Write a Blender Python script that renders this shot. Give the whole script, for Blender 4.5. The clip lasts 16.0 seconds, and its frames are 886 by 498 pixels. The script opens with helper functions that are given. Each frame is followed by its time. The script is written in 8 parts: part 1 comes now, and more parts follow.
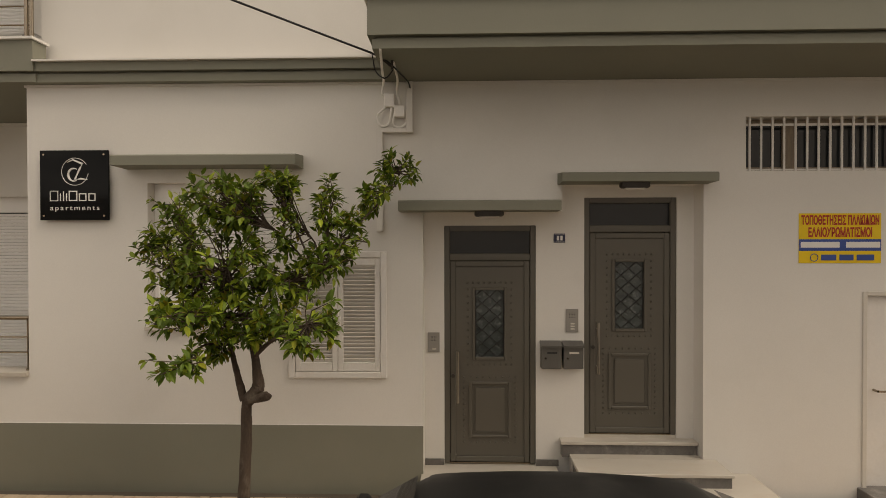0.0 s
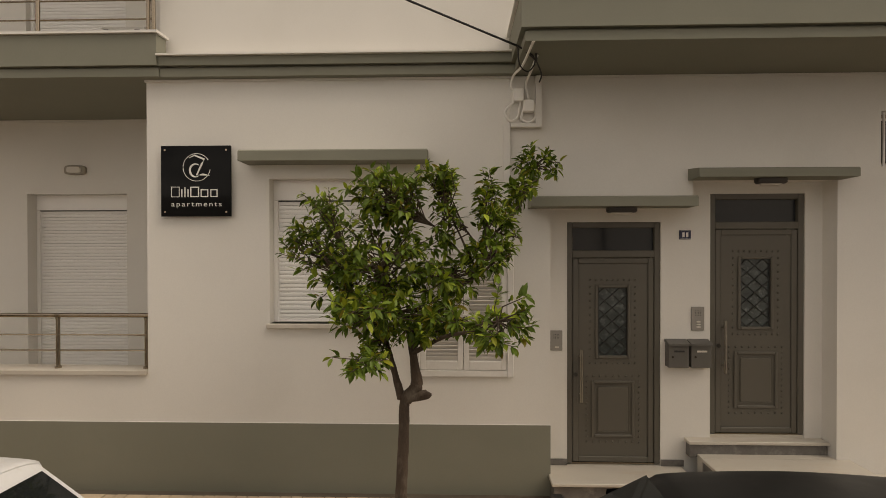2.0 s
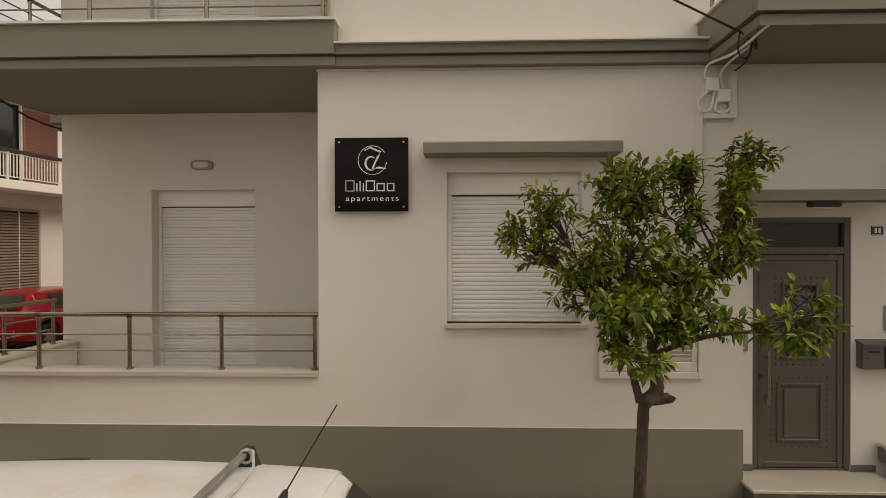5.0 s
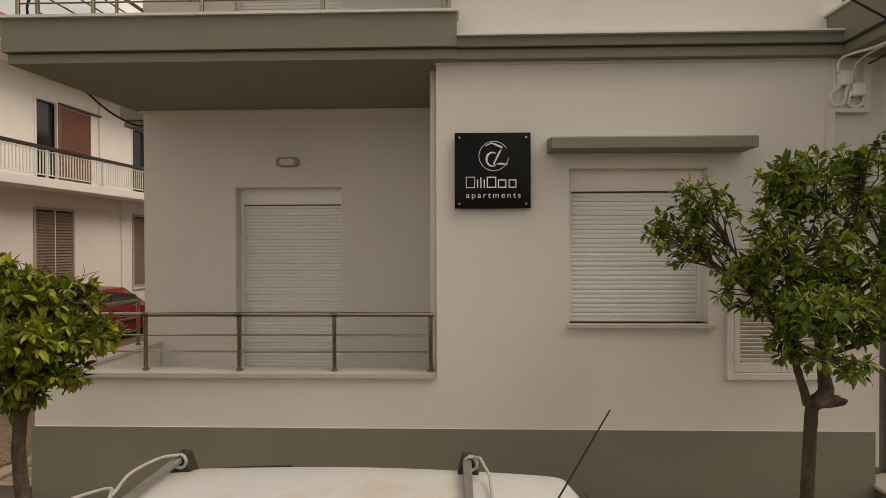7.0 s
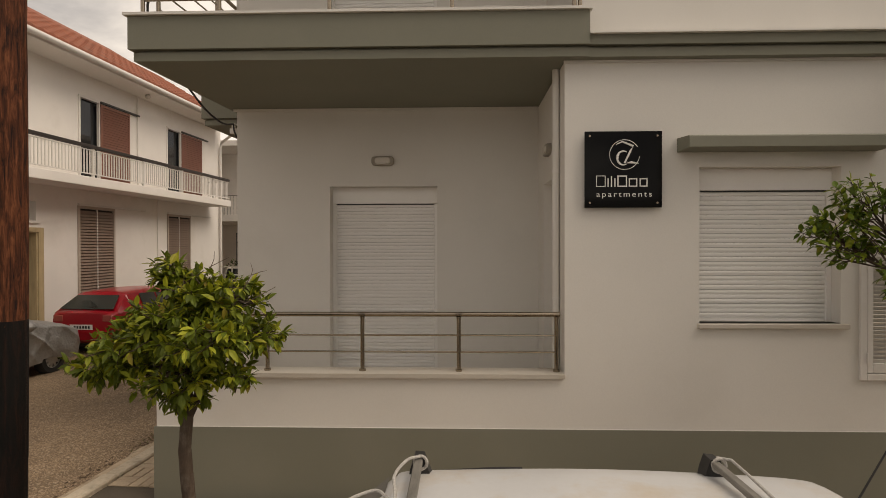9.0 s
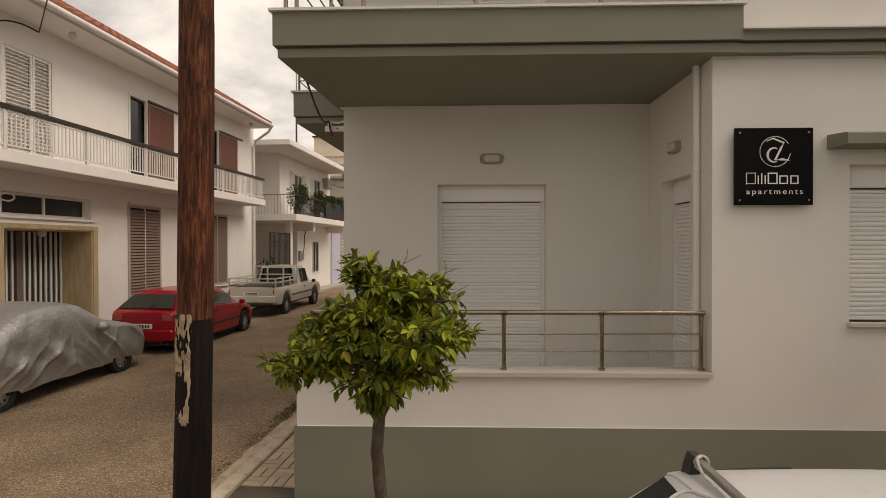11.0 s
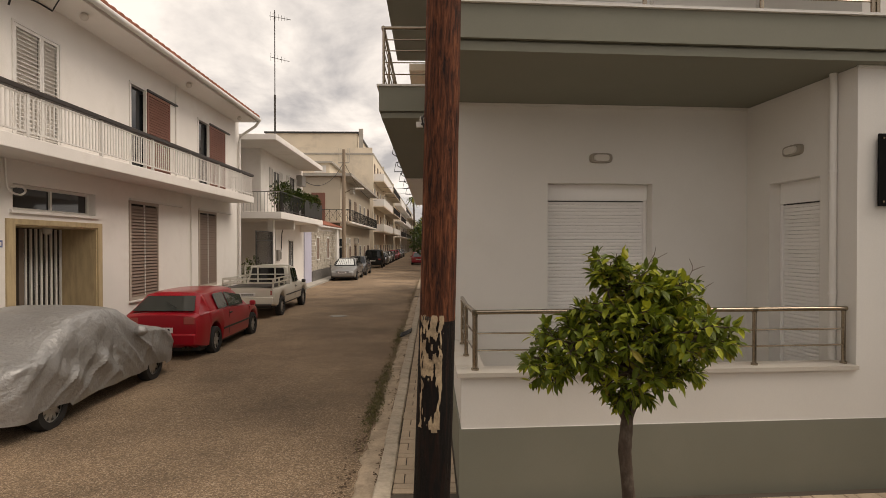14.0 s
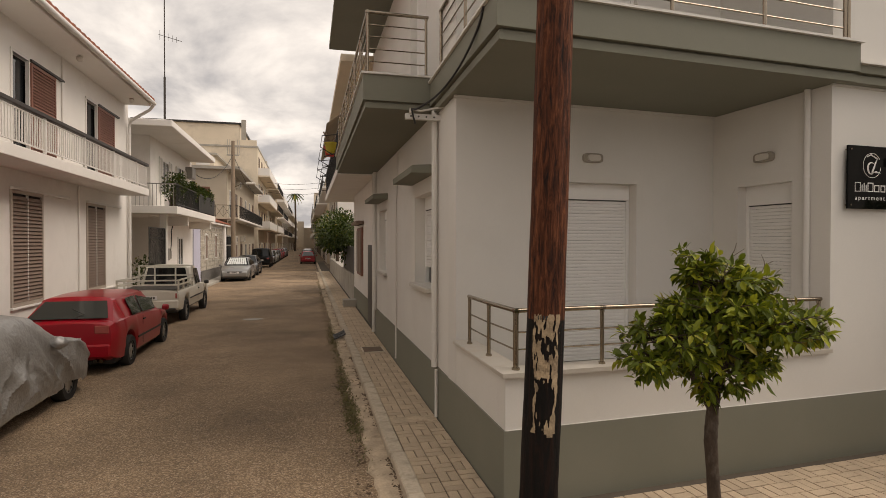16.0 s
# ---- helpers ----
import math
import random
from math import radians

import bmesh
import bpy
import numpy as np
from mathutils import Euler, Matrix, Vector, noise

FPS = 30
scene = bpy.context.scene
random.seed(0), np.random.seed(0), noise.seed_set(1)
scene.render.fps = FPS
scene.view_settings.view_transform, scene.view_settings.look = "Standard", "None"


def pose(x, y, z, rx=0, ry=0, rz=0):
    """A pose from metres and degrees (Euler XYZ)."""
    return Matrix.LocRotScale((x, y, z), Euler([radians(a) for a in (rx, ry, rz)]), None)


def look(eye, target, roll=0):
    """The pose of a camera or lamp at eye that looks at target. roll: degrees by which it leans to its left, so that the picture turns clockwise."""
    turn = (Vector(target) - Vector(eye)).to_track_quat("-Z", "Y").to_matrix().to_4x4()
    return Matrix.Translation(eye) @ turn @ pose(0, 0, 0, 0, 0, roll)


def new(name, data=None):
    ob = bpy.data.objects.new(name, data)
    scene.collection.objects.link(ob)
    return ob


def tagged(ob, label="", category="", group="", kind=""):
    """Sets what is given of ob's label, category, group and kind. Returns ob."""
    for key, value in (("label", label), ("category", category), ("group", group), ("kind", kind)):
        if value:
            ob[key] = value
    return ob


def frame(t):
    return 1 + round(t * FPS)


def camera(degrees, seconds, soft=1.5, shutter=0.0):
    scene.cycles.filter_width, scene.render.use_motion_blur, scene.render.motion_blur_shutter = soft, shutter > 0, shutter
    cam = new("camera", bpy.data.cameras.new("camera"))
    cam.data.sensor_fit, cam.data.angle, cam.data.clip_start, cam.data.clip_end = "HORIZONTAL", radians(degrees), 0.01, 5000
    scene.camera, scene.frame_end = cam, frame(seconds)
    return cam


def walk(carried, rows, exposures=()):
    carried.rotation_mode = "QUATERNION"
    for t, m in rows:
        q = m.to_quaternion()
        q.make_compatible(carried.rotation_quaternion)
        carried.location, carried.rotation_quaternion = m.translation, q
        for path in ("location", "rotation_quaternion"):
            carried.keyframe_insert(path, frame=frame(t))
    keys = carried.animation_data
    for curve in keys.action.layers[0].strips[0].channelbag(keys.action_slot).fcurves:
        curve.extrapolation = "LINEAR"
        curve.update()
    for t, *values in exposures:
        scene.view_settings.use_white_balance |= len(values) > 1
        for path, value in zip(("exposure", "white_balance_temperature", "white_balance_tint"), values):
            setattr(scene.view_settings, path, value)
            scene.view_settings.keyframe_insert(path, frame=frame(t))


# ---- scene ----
cam = camera(78.4, 16.0, soft=0.35)
METRES, EYE, TILT, LEAN, TURN = 10.0, 2.5, 0.0, 0.0, 1.6
ROWS = [
    (0.0, 0.0, 0.0, 0.0, -0.0, -0.57, 0.1),
    (0.5, -0.03, 0.0002, -0.0006, 0.03, -0.56, 0.12),
    (1.0, -0.0602, 0.0005, -0.0021, 0.06, -0.52, 0.13),
    (1.5, -0.0911, 0.0033, -0.0029, 0.11, -0.47, 0.11),
    (2.0, -0.1204, 0.0076, -0.0038, 0.12, -0.48, 0.09),
    (2.5, -0.1486, 0.0108, -0.0045, 0.15, -0.48, 0.12),
    (3.0, -0.177, 0.0137, -0.0053, 0.15, -0.46, 0.08),
    (3.5, -0.2056, 0.0171, -0.0059, 0.19, -0.48, 0.08),
    (4.0, -0.2349, 0.021, -0.0067, 0.18, -0.42, 0.08),
    (6.5, -0.3746, 0.0391, -0.0081, 0.07, -0.47, 0.16),
    (7.0, -0.4027, 0.0418, -0.0089, 0.06, -0.44, 0.16),
    (7.5, -0.4315, 0.0442, -0.0094, 0.06, -0.42, 0.13),
    (8.0, -0.4612, 0.0464, -0.0092, 0.09, -0.43, 0.13),
    (8.5, -0.4898, 0.0471, -0.0094, 0.11, -0.43, 0.12),
    (9.0, -0.5181, 0.0454, -0.0094, 0.1, -0.43, 0.1),
    (11.5, -0.6816, 0.0513, -0.0109, 0.16, -0.47, 0.11),
    (12.0, -0.714, 0.0536, -0.0109, -0.02, -0.47, 0.1),
    (12.5, -0.7475, 0.0556, -0.0114, -0.84, -0.48, 0.09),
    (13.0, -0.7828, 0.0588, -0.0116, -1.9, -0.5, 0.08),
    (13.5, -0.8174, 0.0636, -0.0117, -3.54, -0.51, 0.04),
    (14.0, -0.8512, 0.0681, -0.0115, -6.08, -0.54, 0.04),
    (14.5, -0.8849, 0.0758, -0.0119, -8.75, -0.57, 0.0),
    (15.0, -0.9184, 0.088, -0.0123, -11.81, -0.59, -0.02),
    (15.5, -0.9516, 0.1031, -0.0129, -15.39, -0.63, -0.05),
    (16.0, -0.9855, 0.1205, -0.0136, -18.73, -0.66, -0.09),
]
walk(cam, [(t, pose(0, 0, EYE, TILT, LEAN, TURN) @ pose(METRES * x, METRES * y, METRES * z, 90 + pitch, roll, yaw)) for t, x, y, z, yaw, pitch, roll in ROWS],
     exposures=[(0.0, 0.05, 7750, 12.5), (4.0, 0.03, 7700, 12.5), (8.0, -0.20, 7650, 13), (12.0, -0.08, 7380, 14), (16.0, -0.04, 7300, 14)])

# ---- light ----
world = bpy.data.worlds.new("overcast_sky")
scene.world = world
world.use_nodes = True
wn, wl = world.node_tree.nodes, world.node_tree.links
wn.clear()
SUN_UP, SUN_ROT = 52.0, 104.0
sky = wn.new("ShaderNodeTexSky")
sky.sky_type = "NISHITA"
sky.sun_disc = False
sky.sun_elevation, sky.sun_rotation = radians(SUN_UP), radians(SUN_ROT)
sky.air_density, sky.dust_density, sky.ozone_density = 1.0, 4.0, 1.0
grey = wn.new("ShaderNodeHueSaturation")
grey.inputs["Saturation"].default_value = 0.12
wl.new(sky.outputs["Color"], grey.inputs["Color"])
# a layer of broken cloud, stretched towards the horizon
geo = wn.new("ShaderNodeTexCoord")
sep = wn.new("ShaderNodeSeparateXYZ")
wl.new(geo.outputs["Generated"], sep.inputs[0])
lift = wn.new("ShaderNodeMath"); lift.operation = "ADD"; lift.inputs[1].default_value = 0.34
wl.new(sep.outputs["Z"], lift.inputs[0])
dv = [wn.new("ShaderNodeMath") for _ in range(2)]
for node, axis in zip(dv, "XY"):
    node.operation = "DIVIDE"
    wl.new(sep.outputs[axis], node.inputs[0])
    wl.new(lift.outputs[0], node.inputs[1])
com = wn.new("ShaderNodeCombineXYZ")
wl.new(dv[0].outputs[0], com.inputs[0])
wl.new(dv[1].outputs[0], com.inputs[1])
cl = wn.new("ShaderNodeTexNoise")
cl.inputs["Scale"].default_value, cl.inputs["Detail"].default_value, cl.inputs["Roughness"].default_value = 2.1, 7.0, 0.55
cl.inputs["Distortion"].default_value = 0.25
wl.new(com.outputs[0], cl.inputs["Vector"])
ramp = wn.new("ShaderNodeValToRGB")
ramp.color_ramp.elements[0].position, ramp.color_ramp.elements[0].color = 0.40, (0.50, 0.525, 0.58, 1)
ramp.color_ramp.elements[1].position, ramp.color_ramp.elements[1].color = 0.60, (1.10, 1.11, 1.125, 1)
wl.new(cl.outputs["Fac"], ramp.inputs[0])
mixc = wn.new("ShaderNodeMix"); mixc.data_type = "RGBA"; mixc.blend_type = "MULTIPLY"
mixc.inputs["Factor"].default_value = 1.0
flat = wn.new("ShaderNodeMix"); flat.data_type = "RGBA"
flat.inputs["Factor"].default_value = 0.82
flat.inputs["B"].default_value = (7.2, 7.0, 6.7, 1)
wl.new(grey.outputs[0], flat.inputs["A"])
wl.new(flat.outputs["Result"], mixc.inputs["A"])
wl.new(ramp.outputs[0], mixc.inputs["B"])
bg = wn.new("ShaderNodeBackground")
bg.inputs["Strength"].default_value = 0.15
wo = wn.new("ShaderNodeOutputWorld")
wl.new(mixc.outputs["Result"], bg.inputs["Color"])
wl.new(bg.outputs[0], wo.inputs[0])
sun = new("sun", bpy.data.lights.new("sun", "SUN"))
sun.data.energy, sun.data.angle, sun.data.color = 1.9, radians(40), (1.0, 0.95, 0.88)
sun.matrix_basis = look((0, 0, 20), Vector((0, 0, 20)) - Vector((math.sin(radians(SUN_ROT)) * math.cos(radians(SUN_UP)), math.cos(radians(SUN_ROT)) * math.cos(radians(SUN_UP)), math.sin(radians(SUN_UP)))))

# ---- helpers for building ----
STREET = pose(-7.93, 5.23, 0, 0, 0, -3.2)   # the side street: x across it, y along it


def mat(name, color, rough=0.8, metal=0.0, var=0.10, scale=3.0, fine=60.0, bump=0.15, spread=0.0, stain=None, stain_amount=0.0, stain_scale=1.2, coat=0.0, stretch=(1, 1, 1), depth=0.004):
    """A procedural surface: base colour with large and fine variation, fine relief and optional stains."""
    m = bpy.data.materials.new(name)
    m.use_nodes = True
    n, l = m.node_tree.nodes, m.node_tree.links
    b = n["Principled BSDF"]
    b.inputs["Metallic"].default_value = metal
    b.inputs["Coat Weight"].default_value = coat
    tc = n.new("ShaderNodeTexCoord")
    mp = n.new("ShaderNodeMapping")
    mp.inputs["Scale"].default_value = stretch
    l.new(tc.outputs["Object"], mp.inputs[0])
    big = n.new("ShaderNodeTexNoise")
    big.inputs["Scale"].default_value, big.inputs["Detail"].default_value = scale, 5
    small = n.new("ShaderNodeTexNoise")
    small.inputs["Scale"].default_value, small.inputs["Detail"].default_value = fine, 4
    l.new(mp.outputs[0], big.inputs["Vector"])
    l.new(mp.outputs[0], small.inputs["Vector"])
    mul = n.new("ShaderNodeMath"); mul.operation = "MULTIPLY_ADD"
    mul.inputs[1].default_value = 0.5
    l.new(small.outputs["Fac"], mul.inputs[0])
    l.new(big.outputs["Fac"], mul.inputs[2])
    rng = n.new("ShaderNodeMapRange")
    rng.inputs["From Min"].default_value, rng.inputs["From Max"].default_value = 0.45, 1.05
    rng.inputs["To Min"].default_value, rng.inputs["To Max"].default_value = 1 - var, 1 + var
    l.new(mul.outputs[0], rng.inputs["Value"])
    hsv = n.new("ShaderNodeHueSaturation")
    hsv.inputs["Color"].default_value = (*color, 1)
    src = rng.outputs[0]
    if spread:
        oi = n.new("ShaderNodeObjectInfo")
        r2 = n.new("ShaderNodeMapRange")
        r2.inputs["To Min"].default_value, r2.inputs["To Max"].default_value = 1 - spread, 1 + spread
        l.new(oi.outputs["Random"], r2.inputs["Value"])
        m2 = n.new("ShaderNodeMath"); m2.operation = "MULTIPLY"
        l.new(src, m2.inputs[0]); l.new(r2.outputs[0], m2.inputs[1])
        src = m2.outputs[0]
    l.new(src, hsv.inputs["Value"])
    col = hsv.outputs[0]
    if stain:
        st = n.new("ShaderNodeTexNoise")
        st.inputs["Scale"].default_value, st.inputs["Detail"].default_value, st.inputs["Roughness"].default_value = stain_scale, 8, 0.65
        l.new(mp.outputs[0], st.inputs["Vector"])
        sr = n.new("ShaderNodeMapRange")
        sr.inputs["From Min"].default_value, sr.inputs["From Max"].default_value = 0.52, 0.72
        sr.inputs["To Max"].default_value = stain_amount
        l.new(st.outputs["Fac"], sr.inputs["Value"])
        mx = n.new("ShaderNodeMix"); mx.data_type = "RGBA"
        l.new(sr.outputs[0], mx.inputs["Factor"])
        l.new(col, mx.inputs["A"])
        mx.inputs["B"].default_value = (*stain, 1)
        col = mx.outputs["Result"]
    l.new(col, b.inputs["Base Color"])
    rr = n.new("ShaderNodeMapRange")
    rr.inputs["To Min"].default_value, rr.inputs["To Max"].default_value = max(0.02, rough - 0.08), min(1, rough + 0.08)
    l.new(big.outputs["Fac"], rr.inputs["Value"])
    l.new(rr.outputs[0], b.inputs["Roughness"])
    if bump:
        bp = n.new("ShaderNodeBump")
        bp.inputs["Strength"].default_value, bp.inputs["Distance"].default_value = bump, depth
        l.new(mul.outputs[0], bp.inputs["Height"])
        l.new(bp.outputs[0], b.inputs["Normal"])
    return m


def asphalt(name, base, light, size=30.0):
    """Worn asphalt: single stones in a darker binder, with broad worn and oily patches."""
    m = bpy.data.materials.new(name)
    m.use_nodes = True
    n, l = m.node_tree.nodes, m.node_tree.links
    b = n["Principled BSDF"]
    tc = n.new("ShaderNodeTexCoord")
    vo = n.new("ShaderNodeTexVoronoi"); vo.inputs["Scale"].default_value = size
    l.new(tc.outputs["Object"], vo.inputs["Vector"])
    sp = n.new("ShaderNodeSeparateXYZ"); l.new(vo.outputs["Color"], sp.inputs[0])
    st = n.new("ShaderNodeValToRGB")
    e = st.color_ramp.elements
    e[0].position, e[0].color = 0.0, (*[c * 0.58 for c in base], 1)
    e[1].position, e[1].color = 1.0, (*light, 1)
    k = e.new(0.5); k.color = (*base, 1)
    k = e.new(0.82); k.color = (*[c * 1.35 for c in base], 1)
    l.new(sp.outputs["X"], st.inputs[0])
    big = n.new("ShaderNodeTexNoise"); big.inputs["Scale"].default_value, big.inputs["Detail"].default_value, big.inputs["Roughness"].default_value = 0.45, 7, 0.6
    l.new(tc.outputs["Object"], big.inputs["Vector"])
    br = n.new("ShaderNodeMapRange"); br.inputs["From Min"].default_value, br.inputs["From Max"].default_value, br.inputs["To Min"].default_value, br.inputs["To Max"].default_value = 0.35, 0.68, 0.62, 1.22
    l.new(big.outputs["Fac"], br.inputs["Value"])
    hs = n.new("ShaderNodeHueSaturation"); l.new(st.outputs[0], hs.inputs["Color"]); l.new(br.outputs[0], hs.inputs["Value"])
    l.new(hs.outputs[0], b.inputs["Base Color"])
    b.inputs["Roughness"].default_value = 0.9
    bp = n.new("ShaderNodeBump"); bp.inputs["Strength"].default_value, bp.inputs["Distance"].default_value = 0.8, 0.012
    inv = n.new("ShaderNodeMath"); inv.operation = "MULTIPLY"; inv.inputs[1].default_value = -1.0
    l.new(vo.outputs["Distance"], inv.inputs[0]); l.new(inv.outputs[0], bp.inputs["Height"]); l.new(bp.outputs[0], b.inputs["Normal"])
    return m


def streaky(name, dark, mid, light, scale, stretch, rough=0.8, bump=0.8, depth=0.02):
    """Wood with long contrasting streaks and cracks."""
    m = bpy.data.materials.new(name)
    m.use_nodes = True
    n, l = m.node_tree.nodes, m.node_tree.links
    b = n["Principled BSDF"]
    b.inputs["Specular IOR Level"].default_value = 0.25
    tc = n.new("ShaderNodeTexCoord"); mp = n.new("ShaderNodeMapping"); mp.inputs["Scale"].default_value = stretch
    l.new(tc.outputs["Object"], mp.inputs[0])
    a = n.new("ShaderNodeTexNoise"); a.inputs["Scale"].default_value, a.inputs["Detail"].default_value, a.inputs["Roughness"].default_value, a.inputs["Distortion"].default_value = scale, 8, 0.7, 0.6
    l.new(mp.outputs[0], a.inputs["Vector"])
    r = n.new("ShaderNodeValToRGB"); e = r.color_ramp.elements
    e[0].position, e[0].color = 0.36, (*dark, 1)
    e[1].position, e[1].color = 0.70, (*light, 1)
    k = e.new(0.50); k.color = (*mid, 1)
    l.new(a.outputs["Fac"], r.inputs[0]); l.new(r.outputs[0], b.inputs["Base Color"])
    b.inputs["Roughness"].default_value = rough
    bp = n.new("ShaderNodeBump"); bp.inputs["Strength"].default_value, bp.inputs["Distance"].default_value = bump, depth
    l.new(a.outputs["Fac"], bp.inputs["Height"]); l.new(bp.outputs[0], b.inputs["Normal"])
    return m


def glass(name, tint=(0.02, 0.022, 0.024), rough=0.05, gloss=0.5):
    """Dark window glass seen from outside."""
    m = bpy.data.materials.new(name)
    m.use_nodes = True
    b = m.node_tree.nodes["Principled BSDF"]
    b.inputs["Base Color"].default_value = (*tint, 1)
    b.inputs["Roughness"].default_value = rough
    b.inputs["IOR"].default_value = 1.5
    b.inputs["Specular IOR Level"].default_value = gloss
    return m


PLASTER = mat("white_plaster", (0.70, 0.672, 0.625), 0.88, var=0.05, scale=0.8, fine=90, bump=0.25, stain=(0.60, 0.57, 0.51), stain_amount=0.30, stain_scale=0.9)
ACCENT = mat("grey_green_paint", (0.200, 0.196, 0.152), 0.75, var=0.06, scale=1.2, fine=80, bump=0.2, stain=(0.225, 0.214, 0.172), stain_amount=0.35)
OLDWHITE = mat("old_white_plaster", (0.80, 0.76, 0.715), 0.9, var=0.08, scale=0.7, fine=50, bump=0.3, stain=(0.50, 0.46, 0.40), stain_amount=0.35, stain_scale=0.7)
CREAM = mat("cream_plaster", (0.72, 0.62, 0.485), 0.9, var=0.10, scale=0.4, fine=20, bump=0.2, stain=(0.36, 0.31, 0.25), stain_amount=0.5, stain_scale=0.35)
BEIGE = mat("beige_plaster", (0.53, 0.455, 0.355), 0.9, var=0.10, scale=0.4, fine=20, bump=0.2, stain=(0.3, 0.26, 0.21), stain_amount=0.5, stain_scale=0.4)
CONCRETE = mat("weathered_concrete", (0.40, 0.37, 0.32), 0.9, var=0.16, scale=1.5, fine=40, bump=0.4, stain=(0.22, 0.19, 0.15), stain_amount=0.6)
ASPHALT = mat("worn_asphalt", (0.215, 0.160, 0.108), 0.92, var=0.80, scale=0.35, fine=30, bump=1.0, stain=(0.125, 0.092, 0.062), stain_amount=0.6, stain_scale=0.55, depth=0.012)
TILE = mat("beige_paving_tile", (0.50, 0.385, 0.27), 0.85, var=0.2, scale=2.5, fine=60, bump=0.3, spread=0.10, stain=(0.32, 0.26, 0.2), stain_amount=0.45, stain_scale=1.5)
GROUT = mat("dark_paving_joint", (0.095, 0.075, 0.055), 0.95, var=0.2)
KERB = mat("kerb_concrete", (0.50, 0.42, 0.32), 0.9, var=0.28, scale=3, fine=30, bump=1.0, depth=0.012, spread=0.08, stain=(0.17, 0.135, 0.10), stain_amount=0.8, stain_scale=2.4)
MARBLE = mat("white_marble", (0.53, 0.485, 0.42), 0.35, var=0.06, scale=2, fine=30, bump=0.05, stain=(0.50, 0.41, 0.32), stain_amount=0.6, stain_scale=2.2, stretch=(1, 3, 1))
GREYMARBLE = mat("grey_marble", (0.135, 0.125, 0.115), 0.45, var=0.25, scale=8, fine=60, bump=0.08, stain=(0.38, 0.35, 0.32), stain_amount=0.6, stain_scale=7)
DOORGREY = mat("grey_door_metal", (0.104, 0.094, 0.076), 0.45, var=0.05, scale=2, fine=200, bump=0.05)
SHUTTER = mat("white_shutter_plastic", (0.82, 0.80, 0.77), 0.5, var=0.03, scale=2, fine=40, bump=0.05)
WHITEMETAL = mat("white_painted_metal", (0.72, 0.69, 0.65), 0.5, var=0.06, scale=3, fine=50, bump=0.08, stain=(0.42, 0.33, 0.25), stain_amount=0.25, stain_scale=3)
STEEL = mat("brushed_steel", (0.30, 0.25, 0.19), 0.22, metal=1.0, var=0.05, scale=4, fine=200, bump=0.03)
DARKSTEEL = mat("dark_metal", (0.055, 0.048, 0.042), 0.5, metal=0.4, var=0.15, bump=0.1)
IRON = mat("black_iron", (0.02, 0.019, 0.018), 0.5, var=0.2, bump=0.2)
BROWNWOOD = mat("brown_shutter_paint", (0.21, 0.145, 0.108), 0.6, var=0.14, scale=4, fine=60, bump=0.15)
BROWNRED = mat("red_brown_shutter", (0.22, 0.092, 0.062), 0.6, var=0.12, scale=4, fine=60, bump=0.15)
TRAVERTINE = mat("yellow_travertine", (0.46, 0.355, 0.205), 0.6, var=0.2, scale=4, fine=50, bump=0.2, stain=(0.30, 0.22, 0.125), stain_amount=0.7, stain_scale=3, stretch=(3, 3, 0.5))
ROOFTILE = mat("red_roof_tile", (0.27, 0.088, 0.048), 0.85, var=0.25, scale=3, fine=40, bump=0.3, spread=0.15, stain=(0.17, 0.09, 0.06), stain_amount=0.6)
GLASS = glass("dark_window_glass")
ROADTOP = asphalt("worn_gravelly_asphalt", (0.285, 0.197, 0.121), (0.54, 0.41, 0.29), 78.0)
DARKROAD = asphalt("low_bounce_asphalt", (0.062, 0.054, 0.046), (0.16, 0.14, 0.12))
BLACKGLOSS = glass("black_acrylic", (0.004, 0.004, 0.004), 0.06, 0.12)
BRIGHTSTEEL = mat("bright_steel", (0.42, 0.385, 0.33), 0.3, metal=1.0, var=0.04, bump=0.02)
WHITEINK = mat("white_print", (0.75, 0.73, 0.7), 0.6, var=0.02, bump=0)
PLASTICGREY = mat("grey_plastic", (0.27, 0.25, 0.225), 0.5, var=0.05, bump=0.05)
PLASTICWHITE = mat("off_white_plastic", (0.60, 0.56, 0.50), 0.5, var=0.06, bump=0.05)
BLACKPLASTIC = mat("black_plastic", (0.022, 0.021, 0.02), 0.55, var=0.15, bump=0.15)
RUBBER = mat("tyre_rubber", (0.018, 0.017, 0.016), 0.8, var=0.2, bump=0.3)
# near-black colour that stands in for the shade of unlit depths behind openings
UNLITSHADE = mat("unlit_shade", (0.03, 0.026, 0.022), 0.9, var=0.2)
CABLE = mat("black_cable", (0.012, 0.011, 0.011), 0.6, var=0.1, bump=0.0)


def mesh_of(name, bm, material, smooth=False):
    me = bpy.data.meshes.new(name)
    bmesh.ops.recalc_face_normals(bm, faces=bm.faces)
    bm.to_mesh(me)
    bm.free()
    for m in (material if isinstance(material, (list, tuple)) else (material,)):
        me.materials.append(m)
    if smooth:
        for p in me.polygons:
            p.use_smooth = True
        me.set_sharp_from_angle(angle=radians(38))
    return me


def part(name, bm, material, parent, label="", smooth=False):
    ob = new(name, mesh_of(name, bm, material, smooth))
    ob.parent = parent
    if label:
        ob["label"] = label
    return ob


def thing(name, label, category, group="", m=None, kind=""):
    ob = new(name)
    ob.empty_display_size = 0.1
    if m is not None:
        ob.matrix_basis = m
    return tagged(ob, label, category, group, kind)


